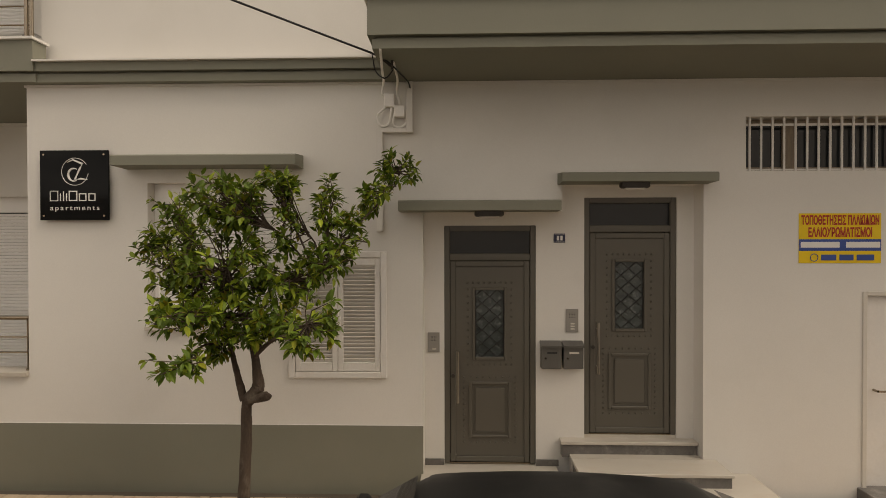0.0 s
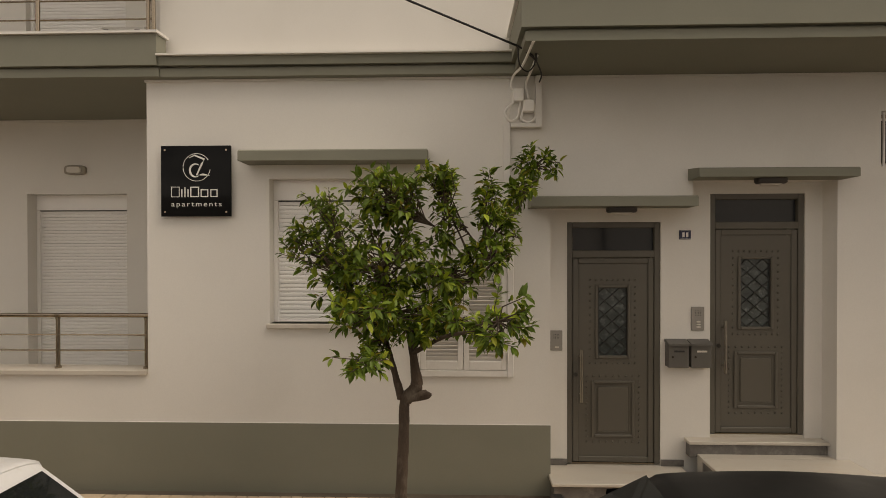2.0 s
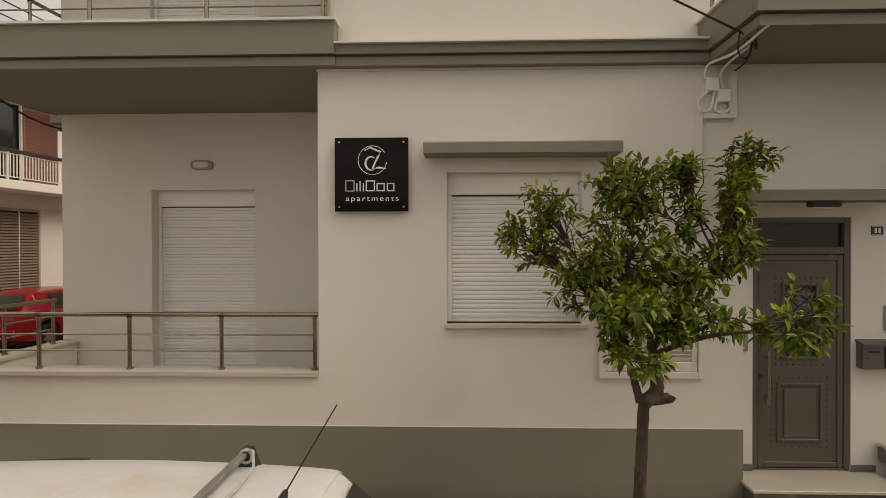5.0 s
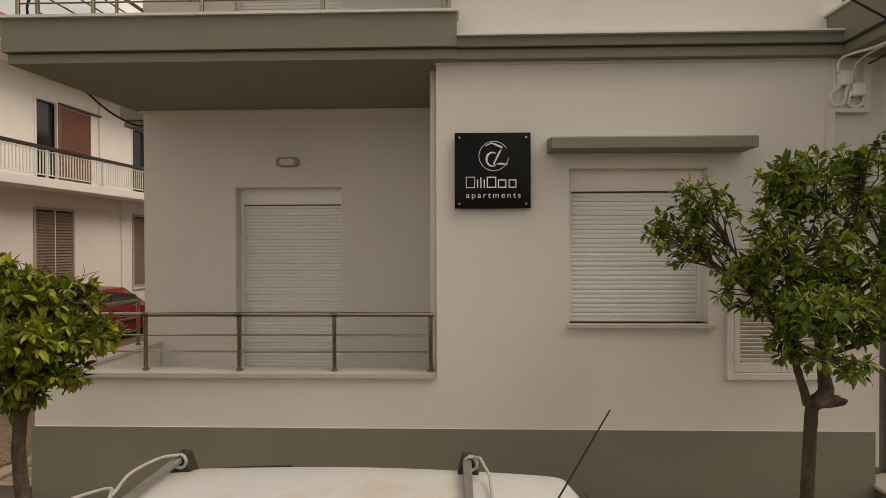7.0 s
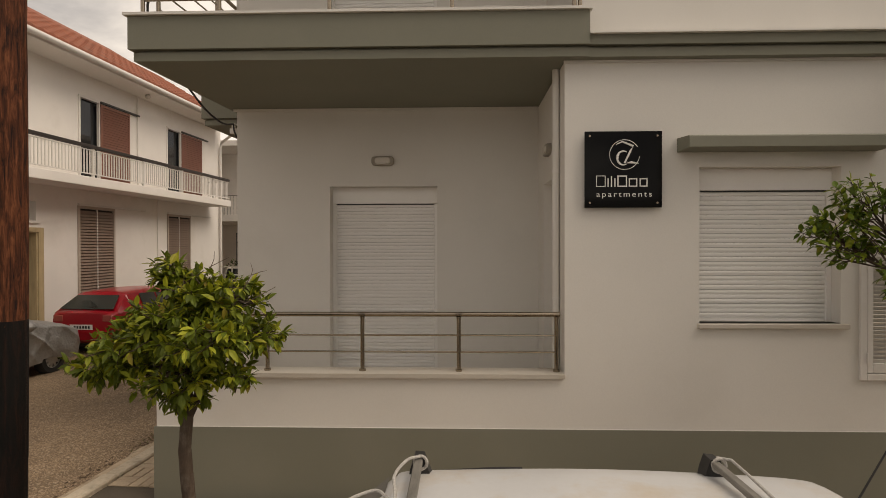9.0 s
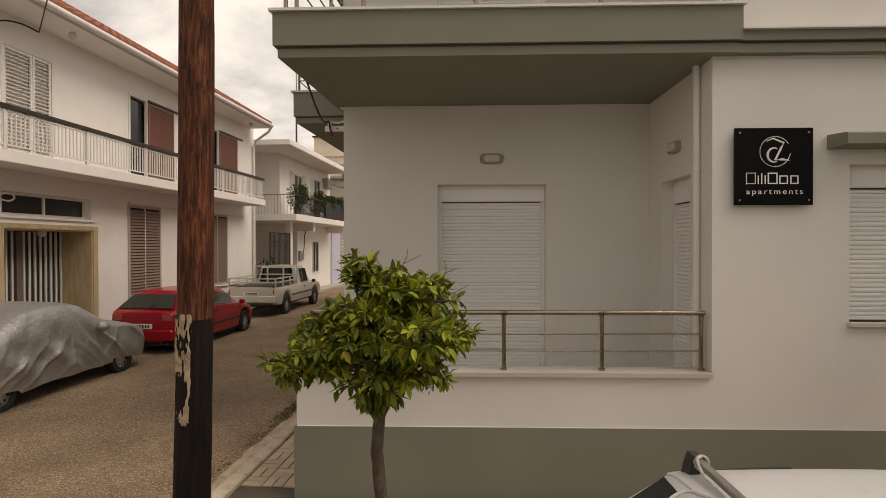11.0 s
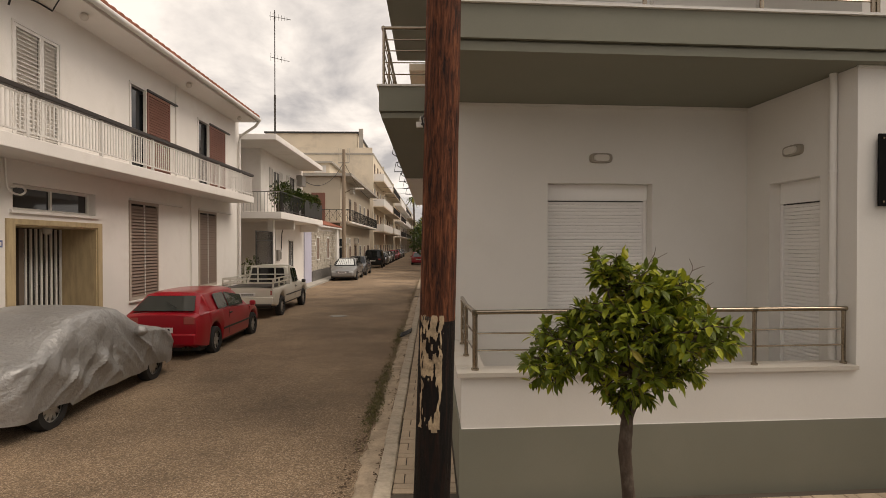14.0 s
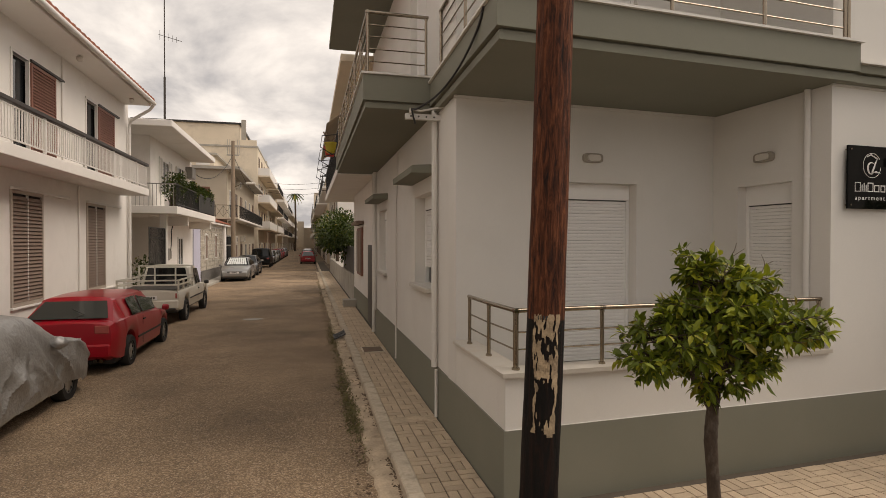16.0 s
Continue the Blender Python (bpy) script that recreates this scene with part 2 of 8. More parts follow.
def solid(name, bm, material, label, category, group="", m=None, kind="", smooth=False):
    ob = new(name, mesh_of(name, bm, material, smooth))
    if m is not None:
        ob.matrix_basis = m
    return tagged(ob, label, category, group, kind)


def structure(name, bm, material, label, category, m=None, smooth=False):
    return solid(name, bm, material, label, category, "", m, "structure", smooth)


def B():
    return bmesh.new()


def box(bm, x0, x1, y0, y1, z0, z1, bev=0.0, rot=None):
    """A box between the given limits, with chamfered edges where bev is given."""
    v = [bm.verts.new((x, y, z)) for z in (z0, z1) for y in (y0, y1) for x in (x0, x1)]
    q = [(0, 2, 3, 1), (4, 5, 7, 6), (0, 1, 5, 4), (2, 6, 7, 3), (0, 4, 6, 2), (1, 3, 7, 5)]
    fs = [bm.faces.new([v[i] for i in f]) for f in q]
    if rot is not None:
        c = Vector(((x0 + x1) / 2, (y0 + y1) / 2, (z0 + z1) / 2))
        for k in v:
            k.co = c + rot @ (k.co - c)
    if bev:
        es = {e for f in fs for e in f.edges}
        bmesh.ops.bevel(bm, geom=list(es), offset=bev, segments=1, affect="EDGES")
    return bm


def rod(bm, p0, p1, r, seg=10, r1=None, caps=True):
    """A round bar from p0 to p1."""
    p0, p1 = Vector(p0), Vector(p1)
    r1 = r if r1 is None else r1
    q = (p1 - p0).to_track_quat("Z", "Y").to_matrix()
    rings = []
    for p, rad in ((p0, r), (p1, r1)):
        rings.append([bm.verts.new(p + q @ Vector((rad * math.cos(2 * math.pi * i / seg), rad * math.sin(2 * math.pi * i / seg), 0))) for i in range(seg)])
    for i in range(seg):
        bm.faces.new((rings[0][i], rings[0][(i + 1) % seg], rings[1][(i + 1) % seg], rings[1][i]))
    if caps:
        bm.faces.new(rings[0][::-1])
        bm.faces.new(rings[1])
    return bm


def tube(bm, pts, r, seg=8, radii=None):
    """A round tube along points."""
    pts = [Vector(p) for p in pts]
    rings = []
    up = Vector((0.13, 0.2, 0.97))
    for i, p in enumerate(pts):
        d = (pts[min(i + 1, len(pts) - 1)] - pts[max(i - 1, 0)]).normalized()
        a = d.cross(up)
        a = a.normalized() if a.length > 1e-3 else d.cross(Vector((1, 0, 0))).normalized()
        b = d.cross(a)
        rr = radii[i] if radii else r
        rings.append([bm.verts.new(p + rr * (math.cos(2 * math.pi * k / seg) * a + math.sin(2 * math.pi * k / seg) * b)) for k in range(seg)])
    for i in range(len(rings) - 1):
        for k in range(seg):
            bm.faces.new((rings[i][k], rings[i][(k + 1) % seg], rings[i + 1][(k + 1) % seg], rings[i + 1][k]))
    bm.faces.new(rings[0][::-1])
    bm.faces.new(rings[-1])
    return bm


def prism(bm, pts, z0, z1):
    """A polygon in plan, drawn up from z0 to z1."""
    lo = [bm.verts.new((x, y, z0)) for x, y in pts]
    hi = [bm.verts.new((x, y, z1)) for x, y in pts]
    bm.faces.new(lo[::-1])
    bm.faces.new(hi)
    for i in range(len(pts)):
        j = (i + 1) % len(pts)
        bm.faces.new((lo[i], lo[j], hi[j], hi[i]))
    return bm


def bend(pts, n=6):
    """Points along a smooth curve through the given ones."""
    p = [Vector(q) for q in pts]
    p = [2 * p[0] - p[1]] + p + [2 * p[-1] - p[-2]]
    out = []
    for i in range(1, len(p) - 2):
        a, b, c, d = p[i - 1:i + 3]
        for k in range(n):
            t = k / n
            out.append(0.5 * (2 * b + (c - a) * t + (2 * a - 5 * b + 4 * c - d) * t * t + (3 * b - a - 3 * c + d) * t ** 3))
    return out + [p[-2]]


def sag(p0, p1, drop, n=16):
    p0, p1 = Vector(p0), Vector(p1)
    return [p0.lerp(p1, i / n) - Vector((0, 0, 4 * drop * (i / n) * (1 - i / n))) for i in range(n + 1)]


def holed(along, a0, a1, z0, z1, face, back, holes=()):
    """A wall with openings right through it. along 'x': runs along x with its face at y=face; 'y': along y with its face at x=face."""
    bm = B()
    aa = sorted({a0, a1, *[h[0] for h in holes], *[h[1] for h in holes]})
    zz = sorted({z0, z1, *[h[2] for h in holes], *[h[3] for h in holes]})
    aa, zz = [a for a in aa if a0 <= a <= a1], [z for z in zz if z0 <= z <= z1]
    seen = {}

    def v(i, k, d):
        key = (i, k, d)
        if key not in seen:
            p = back if d else face
            seen[key] = bm.verts.new((aa[i], p, zz[k]) if along == "x" else (p, aa[i], zz[k]))
        return seen[key]

    def full(i, k):
        if not (0 <= i < len(aa) - 1 and 0 <= k < len(zz) - 1):
            return False
        a, z = (aa[i] + aa[i + 1]) / 2, (zz[k] + zz[k + 1]) / 2
        return not any(h[0] < a < h[1] and h[2] < z < h[3] for h in holes)

    for i in range(len(aa) - 1):
        for k in range(len(zz) - 1):
            if not full(i, k):
                continue
            for d in (0, 1):
                bm.faces.new((v(i, k, d), v(i + 1, k, d), v(i + 1, k + 1, d), v(i, k + 1, d)))
            for di, dk, e in ((-1, 0, ((0, 0), (0, 1))), (1, 0, ((1, 0), (1, 1))), (0, -1, ((0, 0), (1, 0))), (0, 1, ((0, 1), (1, 1)))):
                if not full(i + di, k + dk):
                    (p, q), (r, s) = e
                    bm.faces.new((v(i + p, k + q, 0), v(i + r, k + s, 0), v(i + r, k + s, 1), v(i + p, k + q, 1)))
    return bm

# ---- ground ----
bm = B()
box(bm, -900, 900, -900, 900, -0.5, -0.05)
structure("ground", bm, ASPHALT, "bare ground reaching the horizon", "ground")
# the road: the front street and the side street as one sheet, gently cambered
bm = B()
nx, ny = 60, 90
grid = {}
for i in range(nx + 1):
    for j in range(ny + 1):
        u, v = -6.85 + 5.8 * i / nx, -12 + 240 * (j / ny) ** 2.2
        h = 0.035 * (1 - ((u + 3.95) / 2.9) ** 2) if v > 0 else 0.0
        grid[i, j] = bm.verts.new((u, v, h + 0.008 * noise.noise(Vector((u * 0.8, v * 0.5, 0)))))
for i in range(nx):
    for j in range(ny):
        bm.faces.new((grid[i, j], grid[i + 1, j], grid[i + 1, j + 1], grid[i, j + 1]))
structure("road", bm, ROADTOP, "worn brown-grey asphalt of the side street", "road", STREET, True)
# front street, out of view: dark colour keeps bounced light off the soffits
bm = B()
box(bm, -40, 40, -8.9, 3.36, -0.3, -0.035)
structure("front_road", bm, DARKROAD, "unseen asphalt of the front street, darkened to cut bounced light", "road")

# ---- the corner building: walls ----
FY, RY, BY = 5.24, 5.45, 6.87      # front face, door recess, back of the loggia
front_holes = [(-3.04, -1.80, 1.70, 3.10), (-1.53, -0.80, 1.32, 2.32), (-0.34, 1.0, -1, 2.806), (1.0, 2.335, -1, 3.066), (2.73, 5.6, 3.185, 3.70), (3.86, 4.75, -1, 2.0)]
structure("wall_front", holed("x", -4.24, 6.4, -0.2, 4.055, FY, 5.54, front_holes), PLASTER, "smooth off-white rendered front wall", "wall")
structure("wall_door_recess", holed("x", -0.34, 2.34, -0.2, 3.12, RY, 5.75, [(-0.14, 0.775, -1, 2.68), (1.256, 2.166, 0.3, 2.955)]), PLASTER, "off-white rendered wall of the door recess", "wall")
# dark sheets behind doors and windows: room shade put into their colour
bm = B(); box(bm, -0.6, 2.6, 5.76, 5.9, -0.2, 3.3); structure("hall_shade", bm, UNLITSHADE, "dark sheet standing in for the shade of the hall behind the doors", "wall")
bm = B(); box(bm, -3.3, -0.6, 5.6, 5.7, 1.0, 3.4); box(bm, 2.6, 6.4, 5.7, 5.8, -0.2, 4.0); structure("front_rooms_shade", bm, UNLITSHADE, "dark sheets standing in for the shade of the rooms behind the openings", "wall")
structure("wall_loggia_side", holed("y", 5.54, BY, 0.3, 4.055, -4.24, -3.94, [(5.70, 6.46, 0.85, 3.08)]), PLASTER, "off-white side wall of the loggia", "wall")
structure("wall_loggia_back", holed("x", -7.897, -3.94, 0.3, 4.055, BY, 7.15, [(-6.76, -5.455, 0.85, 3.118)]), PLASTER, "off-white back wall of the loggia", "wall")
# sheets coloured dark in place of the shade inside the loggia rooms
bm = B(); box(bm, -7.6, -4.0, 7.2, 7.3, 0.2, 4.0); box(bm, -3.7, -3.6, 5.6, 7.2, 0.2, 4.0); structure("loggia_rooms_shade", bm, UNLITSHADE, "dark sheets standing in for the shade of the rooms behind the loggia", "wall")
bm = B(); prism(bm, [(-7.990, FY), (-4.24, FY), (-4.24, 5.44), (-7.979, 5.44)], -0.2, 1.20); structure("wall_parapet", bm, PLASTER, "off-white rendered parapet of the loggia", "wall")
bm = B(); box(bm, -0.06, 0.14, 0.21, 1.62, -0.2, 1.20); structure("wall_parapet_side", bm, PLASTER, "off-white parapet towards the side street", "wall", STREET)
# floor hidden by the parapet; pale marble chosen to brighten the loggia
bm = B(); box(bm, -7.8, -4.24, 5.44, BY, 0.3, 0.85); structure("bounce_floor_loggia", bm, MARBLE, "hidden loggia floor, given pale marble to bounce light up", "floor")
side_holes = [(2.92, 4.12, 1.73, 3.08), (7.35, 8.55, 1.70, 3.10)]
structure("wall_side", holed("y", 1.67, 9.62, -0.2, 4.10, -0.06, 0.24, side_holes), PLASTER, "off-white side wall towards the side street", "wall", STREET)
# one dark-coloured sheet for the indoor shade behind the side windows
bm = B(); box(bm, 0.5, 0.6, 2.2, 9.4, 0, 4); structure("side_rooms_shade", bm, UNLITSHADE, "dark sheet standing in for the shade of the rooms behind the side windows", "wall", STREET)
# upper storey
up_holes = [(-6.76, -5.455, 4.35, 6.6)]
structure("wall_upper_back", holed("x", -7.897, -3.75, 4.08, 7.3, BY, 7.15, up_holes), PLASTER, "off-white upper wall behind the balcony", "wall")
bm = B(); box(bm, -4.14, -0.70, 5.31, 5.6, 4.06, 7.3); box(bm, -0.70, 6.4, 5.33, 5.6, 4.06, 7.3); box(bm, -4.14, -3.75, 5.6, BY, 4.06, 7.3)
structure("wall_upper_front", bm, PLASTER, "off-white upper front wall", "wall")
structure("wall_upper_side", holed("y", 1.67, 9.62, 4.10, 7.3, -0.06, 0.24, [(3.3, 4.5, 4.5, 6.7)]), PLASTER, "off-white upper side wall", "wall", STREET)
bm = B(); box(bm, -0.06, 6.4, 9.62, 9.9, -0.2, 7.3); box(bm, 6.0, 6.3, 3, 9.6, 4.1, 7.3); structure("wall_rear", bm, PLASTER, "plain rear wall", "wall", STREET)
bm = B(); box(bm, 6.1, 6.4, 5.6, 14, -0.2, 7.3); structure("wall_right", bm, PLASTER, "plain end wall", "wall")
bm = B()
prism(bm, [(-8.3, 5.1), (6.6, 5.1), (6.6, 14.2), (-7.7, 15.0)], 7.3, 7.62)
structure("roof_slab", bm, ACCENT, "flat roof slab with grey-green edge", "roof")

# ---- slab bands and balconies ----
def s2(u, v):
    p = STREET @ Vector((u, v, 0))
    return p.x, p.y
def band(off, z0, z1, bm):
    a = s2(-0.15 - off, 2.9)
    return prism(bm, [a, (-8.145 - off, 5.08 - off), (-4.05, 5.08 - off), (-4.05, 5.10 - off), (-0.72 - off, 5.10 - off), (-0.72 - off, 4.30 - off), (6.5, 4.30 - off), (6.5, 7.0), s2(0.2, 2.9)], z0, z1)
bm = B()
band(-0.035, 4.058, 4.135, bm)
structure("soffit_band", bm, ACCENT, "grey-green painted slab edge and soffit", "ceiling")
bm = B()
band(-0.06, 4.135, 4.155, bm)
structure("shadow_groove", bm, ACCENT, "recessed groove in the slab edge", "trim")
bm = B()
band(0.0, 4.155, 4.240, bm)
structure("cornice", bm, ACCENT, "grey-green painted cornice", "trim")
bm = B()
box(bm, -4.05, -0.72, 5.06, 5.32, 4.241, 4.257)
structure("cornice_ledge", bm, PLASTER, "thin pale ledge over the cornice", "trim")
bm = B()
prism(bm, [s2(-0.15, 2.9), (-8.145, 5.08), (-4.05, 5.08), (-4.05, 5.25), (-7.98, 5.25), s2(0.0, 2.9)], 4.240, 4.45)
structure("balcony_upstand", bm, ACCENT, "grey-green balcony upstand", "trim")
bm = B()
prism(bm, [s2(-0.18, 2.9), (-8.175, 5.05), (-4.03, 5.05), (-4.03, 5.27), (-7.96, 5.27), s2(0.02, 2.9)], 4.451, 4.475)
structure("balcony_coping", bm, PLASTER, "pale marble coping of the balcony", "trim")
bm = B()
prism(bm, [(-0.72, 5.33), (-0.72, 4.30), (6.5, 4.30), (6.5, 4.47), (-0.55, 4.47), (-0.55, 5.33)], 4.240, 4.45)
structure("balcony_upstand_right", bm, ACCENT, "grey-green balcony upstand", "trim")
bm = B()
prism(bm, [(-0.75, 5.33), (-0.75, 4.27), (6.5, 4.27), (6.5, 4.49), (-0.53, 4.49), (-0.53, 5.33)], 4.451, 4.475)
structure("balcony_coping_right", bm, PLASTER, "pale marble coping of the balcony", "trim")
# small cove under the soffit along the walls
bm = B()
box(bm, -4.25, -0.73, FY - 0.02, FY, 4.036, 4.057); box(bm, -0.73, 6.4, FY - 0.015, FY, 4.036, 4.057)
box(bm, -7.93, -4.25, BY - 0.03, BY - 0.001, 4.03, 4.057)
structure("cove", bm, PLASTER, "pale cove moulding under the slab", "trim")
# side balcony over the street
bm = B()
box(bm, -1.0, -0.06, 2.62, 9.45, 4.10, 4.17)
structure("side_balcony_soffit", bm, ACCENT, "grey-green soffit of the side balcony", "ceiling", STREET)
bm = B()
box(bm, -1.03, -0.06, 2.58, 9.48, 4.19, 4.30); box(bm, -1.03, -0.93, 2.58, 9.48, 4.30, 4.52); box(bm, -0.93, -0.06, 2.58, 2.68, 4.30, 4.52); box(bm, -0.93, -0.06, 9.38, 9.48, 4.30, 4.52)
box(bm, -0.98, -0.06, 2.64, 9.42, 4.17, 4.19)
structure("side_balcony_slab", bm, ACCENT, "grey-green slab of the side balcony", "balcony", STREET)
bm = B()
box(bm, -1.06, -0.9, 2.55, 9.5, 4.521, 4.545); box(bm, -0.9, -0.06, 2.55, 2.70, 4.521, 4.545)
structure("side_balcony_coping", bm, PLASTER, "pale coping of the side balcony", "trim", STREET)
bm = B()
box(bm, -1.2, -0.06, 4.2, 9.5, 7.19, 7.298)
structure("upper_soffit", bm, ACCENT, "grey-green slab of the top balcony", "ceiling", STREET)
# painted base
bm = B()
prism(bm, [(-8.010, FY - 0.014), (-0.34, FY - 0.014), (-0.34, FY), (-7.985, FY)], -0.1, 0.735)
structure("plinth_front", bm, ACCENT, "grey-green painted plinth along the front", "trim")
bm = B()
box(bm, -0.076, -0.06, 0.0, 9.62, -0.1, 0.735)
structure("plinth_side", bm, ACCENT, "grey-green painted plinth along the side", "trim", STREET)
bm = B()
box(bm, -7.98, -0.34, FY - 0.010, FY, 0.736, 0.740); structure("plinth_lip", bm, PLASTER, "thin pale edge over the plinth", "trim")
bm = B()
prism(bm, [(-8.032, 5.20), (-4.243, 5.20), (-4.243, 5.47), (-8.017, 5.47)], 1.201, 1.24); structure("parapet_ledge", bm, MARBLE, "white marble ledge on the parapet", "trim")
bm = B()
box(bm, -0.10, 0.17, 0.245, 1.62, 1.201, 1.24, 0.006); structure("parapet_ledge_side", bm, MARBLE, "white marble ledge on the side parapet", "trim", STREET)

# unseen blocks added behind the camera, their heights set to shade the front
bm = B()
for x0, x1, h, y1 in ((-60, -22, 5.5, -9.2), (-21.5, -9, 4.2, -9.0), (-8.5, 4, 4.0, -9.2), (4.2, 16, 11.5, -8.0), (16.5, 60, 11.5, -8.2)):
    box(bm, x0, x1, y1 - 8, y1, -0.2, h)
structure("shade_blocks_opposite", bm, OLDWHITE, "unseen pale blocks added across the street to shade the front", "wall")
bm = B(); box(bm, -60, 60, -8.95, -7.4, -0.2, 0.1); structure("pavement_opposite", bm, CONCRETE, "concrete pavement across the street", "pavement")

# ---- things on the front of the corner building ----
def rolled(name, label, w, h, box_h, gap, m, category="roller shutter", pitch=0.043):
    """A closed roller shutter in its opening: guide rails, head box and slats. Local x along, y into the wall, z up."""
    t = thing(name, label, category, "roller shutters", m)
    bm = B(); box(bm, 0.0, w, 0.0, 0.10, h - box_h, h, 0.004); part("head_box", bm, SHUTTER, t)
    for x in (0.0, w - 0.045):
        bm = B(); box(bm, x, x + 0.045, 0.002, 0.07, 0.0, h - box_h - 0.002, 0.004); part("guide_rail", bm, SHUTTER, t)
    bm = B()
    prof = [(0.0075, 0.0), (0.003, 0.004), (0.0, pitch * 0.5), (0.003, pitch - 0.005), (0.0075, pitch - 0.002), (0.02, pitch - 0.002), (0.02, 0.0)]
    ring = [[bm.verts.new((x, y, z)) for y, z in prof] for x in (0.047, w - 0.047)]
    for i in range(len(prof)):
        j = (i + 1) % len(prof)
        bm.faces.new((ring[0][i], ring[1][i], ring[1][j], ring[0][j]))
    bm.faces.new(ring[0]); bm.faces.new(ring[1][::-1])
    me = mesh_of("slat", bm, SHUTTER)
    n = int((h - box_h - gap - 0.01) / pitch)
    for i in range(n):
        s = new("slat", me)
        s.parent = t
        s.location = (0, 0.018, h - box_h - 0.006 - (i + 1) * pitch)
    z = h - box_h - 0.006 - n * pitch
    bm = B(); box(bm, 0.047, w - 0.047, 0.02, 0.045, z - 0.03, z - 0.001, 0.003); part("bottom_bar", bm, SHUTTER, t)
    # black strip before the slats, coloured as the shaded gap below the box
    bm = B(); box(bm, 0.047, w - 0.047, 0.006, 0.016, h - box_h - 0.014, h - box_h - 0.002); part("head_gap_shade", bm, IRON, t, "dark strip standing in for the shaded gap under the head box")
    bm = B(); box(bm, 0.04, w - 0.04, 0.075, 0.085, 0.0, h - box_h, 0); part("pane", bm, GLASS, t, "dark glass behind the shutter")
    return t


rolled("roller_shutter", "closed white roller shutter in the front window", 1.24, 1.40, 0.20, 0.004, pose(-3.04, FY + 0.12, 1.70))
rolled("roller_shutter", "closed white roller shutter of the balcony door", 1.305, 2.268, 0.20, 0.0, pose(-6.76, BY + 0.15, 0.85))
rolled("roller_shutter", "closed white roller shutter of the narrow side door", 0.76, 2.23, 0.24, 0.0, pose(-4.24 + 0.13, 6.46, 0.85, 0, 0, -90))
rolled("roller_shutter", "closed white roller shutter of the upper balcony door", 1.305, 2.25, 0.20, 0.0, pose(-6.76, BY + 0.07, 4.35))
rolled("roller_shutter", "half-lowered white roller shutter of the side window", 1.20, 1.35, 0.20, 0.28, STREET @ pose(-0.06 + 0.16, 4.12, 1.73, 0, 0, -90))
rolled("roller_shutter", "closed white roller shutter of the far side window", 1.20, 1.40, 0.20, 0.0, STREET @ pose(-0.06 + 0.12, 8.55, 1.70, 0, 0, -90))
rolled("roller_shutter", "closed white roller shutter of the upper side door", 1.20, 2.2, 0.20, 0.0, STREET @ pose(-0.06 + 0.10, 4.5, 4.5, 0, 0, -90))

bm = B(); box(bm, -3.06, -1.74, FY - 0.045, FY + 0.125, 1.655, 1.70, 0.006)
solid("window_sill", bm, MARBLE, "pale marble sill under the front window", "sill", kind="structure")
for v0, v1, z in ((2.86, 4.20, 1.70), (7.28, 8.62, 1.67)):
    bm = B(); box(bm, -0.14, 0.10, v0, v1, z - 0.03, z + 0.028, 0.006)
    solid("window_sill", bm, MARBLE, "pale marble sill of the side window", "sill", m=STREET, kind="structure")


def canopy(x0, x1, z0, z1, out, m, label):
    """A thin concrete hood over an opening, its underside sloping up to the front."""
    bm = B()
    pr = [(0, z0 - 0.005), (-out, z0), (-out, z1 - 0.012), (-out + 0.015, z1), (0, z1 + 0.02)]
    r = [[bm.verts.new((x, y, z)) for y, z in pr] for x in (x0, x1)]
    for i in range(len(pr)):
        j = (i + 1) % len(pr)
        bm.faces.new((r[0][i], r[1][i], r[1][j], r[0][j]))
    bm.faces.new(r[0]); bm.faces.new(r[1][::-1])
    return solid("canopy", bm, ACCENT, label, "canopy", "canopies", m)


canopy(-3.24, -1.50, 3.235, 3.335, 0.265, pose(0, FY, 0), "grey-green concrete hood over the front window")
canopy(-0.555, 0.945, 2.806, 2.90, 0.25, pose(0, FY, 0), "grey-green concrete hood over the lower door")
canopy(0.952, 2.365, 3.066, 3.15, 0.25, pose(0, FY, 0), "grey-green concrete hood over the higher door")
canopy(-4.35, -2.72, 3.30, 3.40, 0.32, STREET @ pose(-0.06, 0, 0, 0, 0, -90), "grey-green concrete hood over the side window")
canopy(-8.85, -7.15, 3.30, 3.40, 0.32, STREET @ pose(-0.06, 0, 0, 0, 0, -90), "grey-green concrete hood over the far side window")


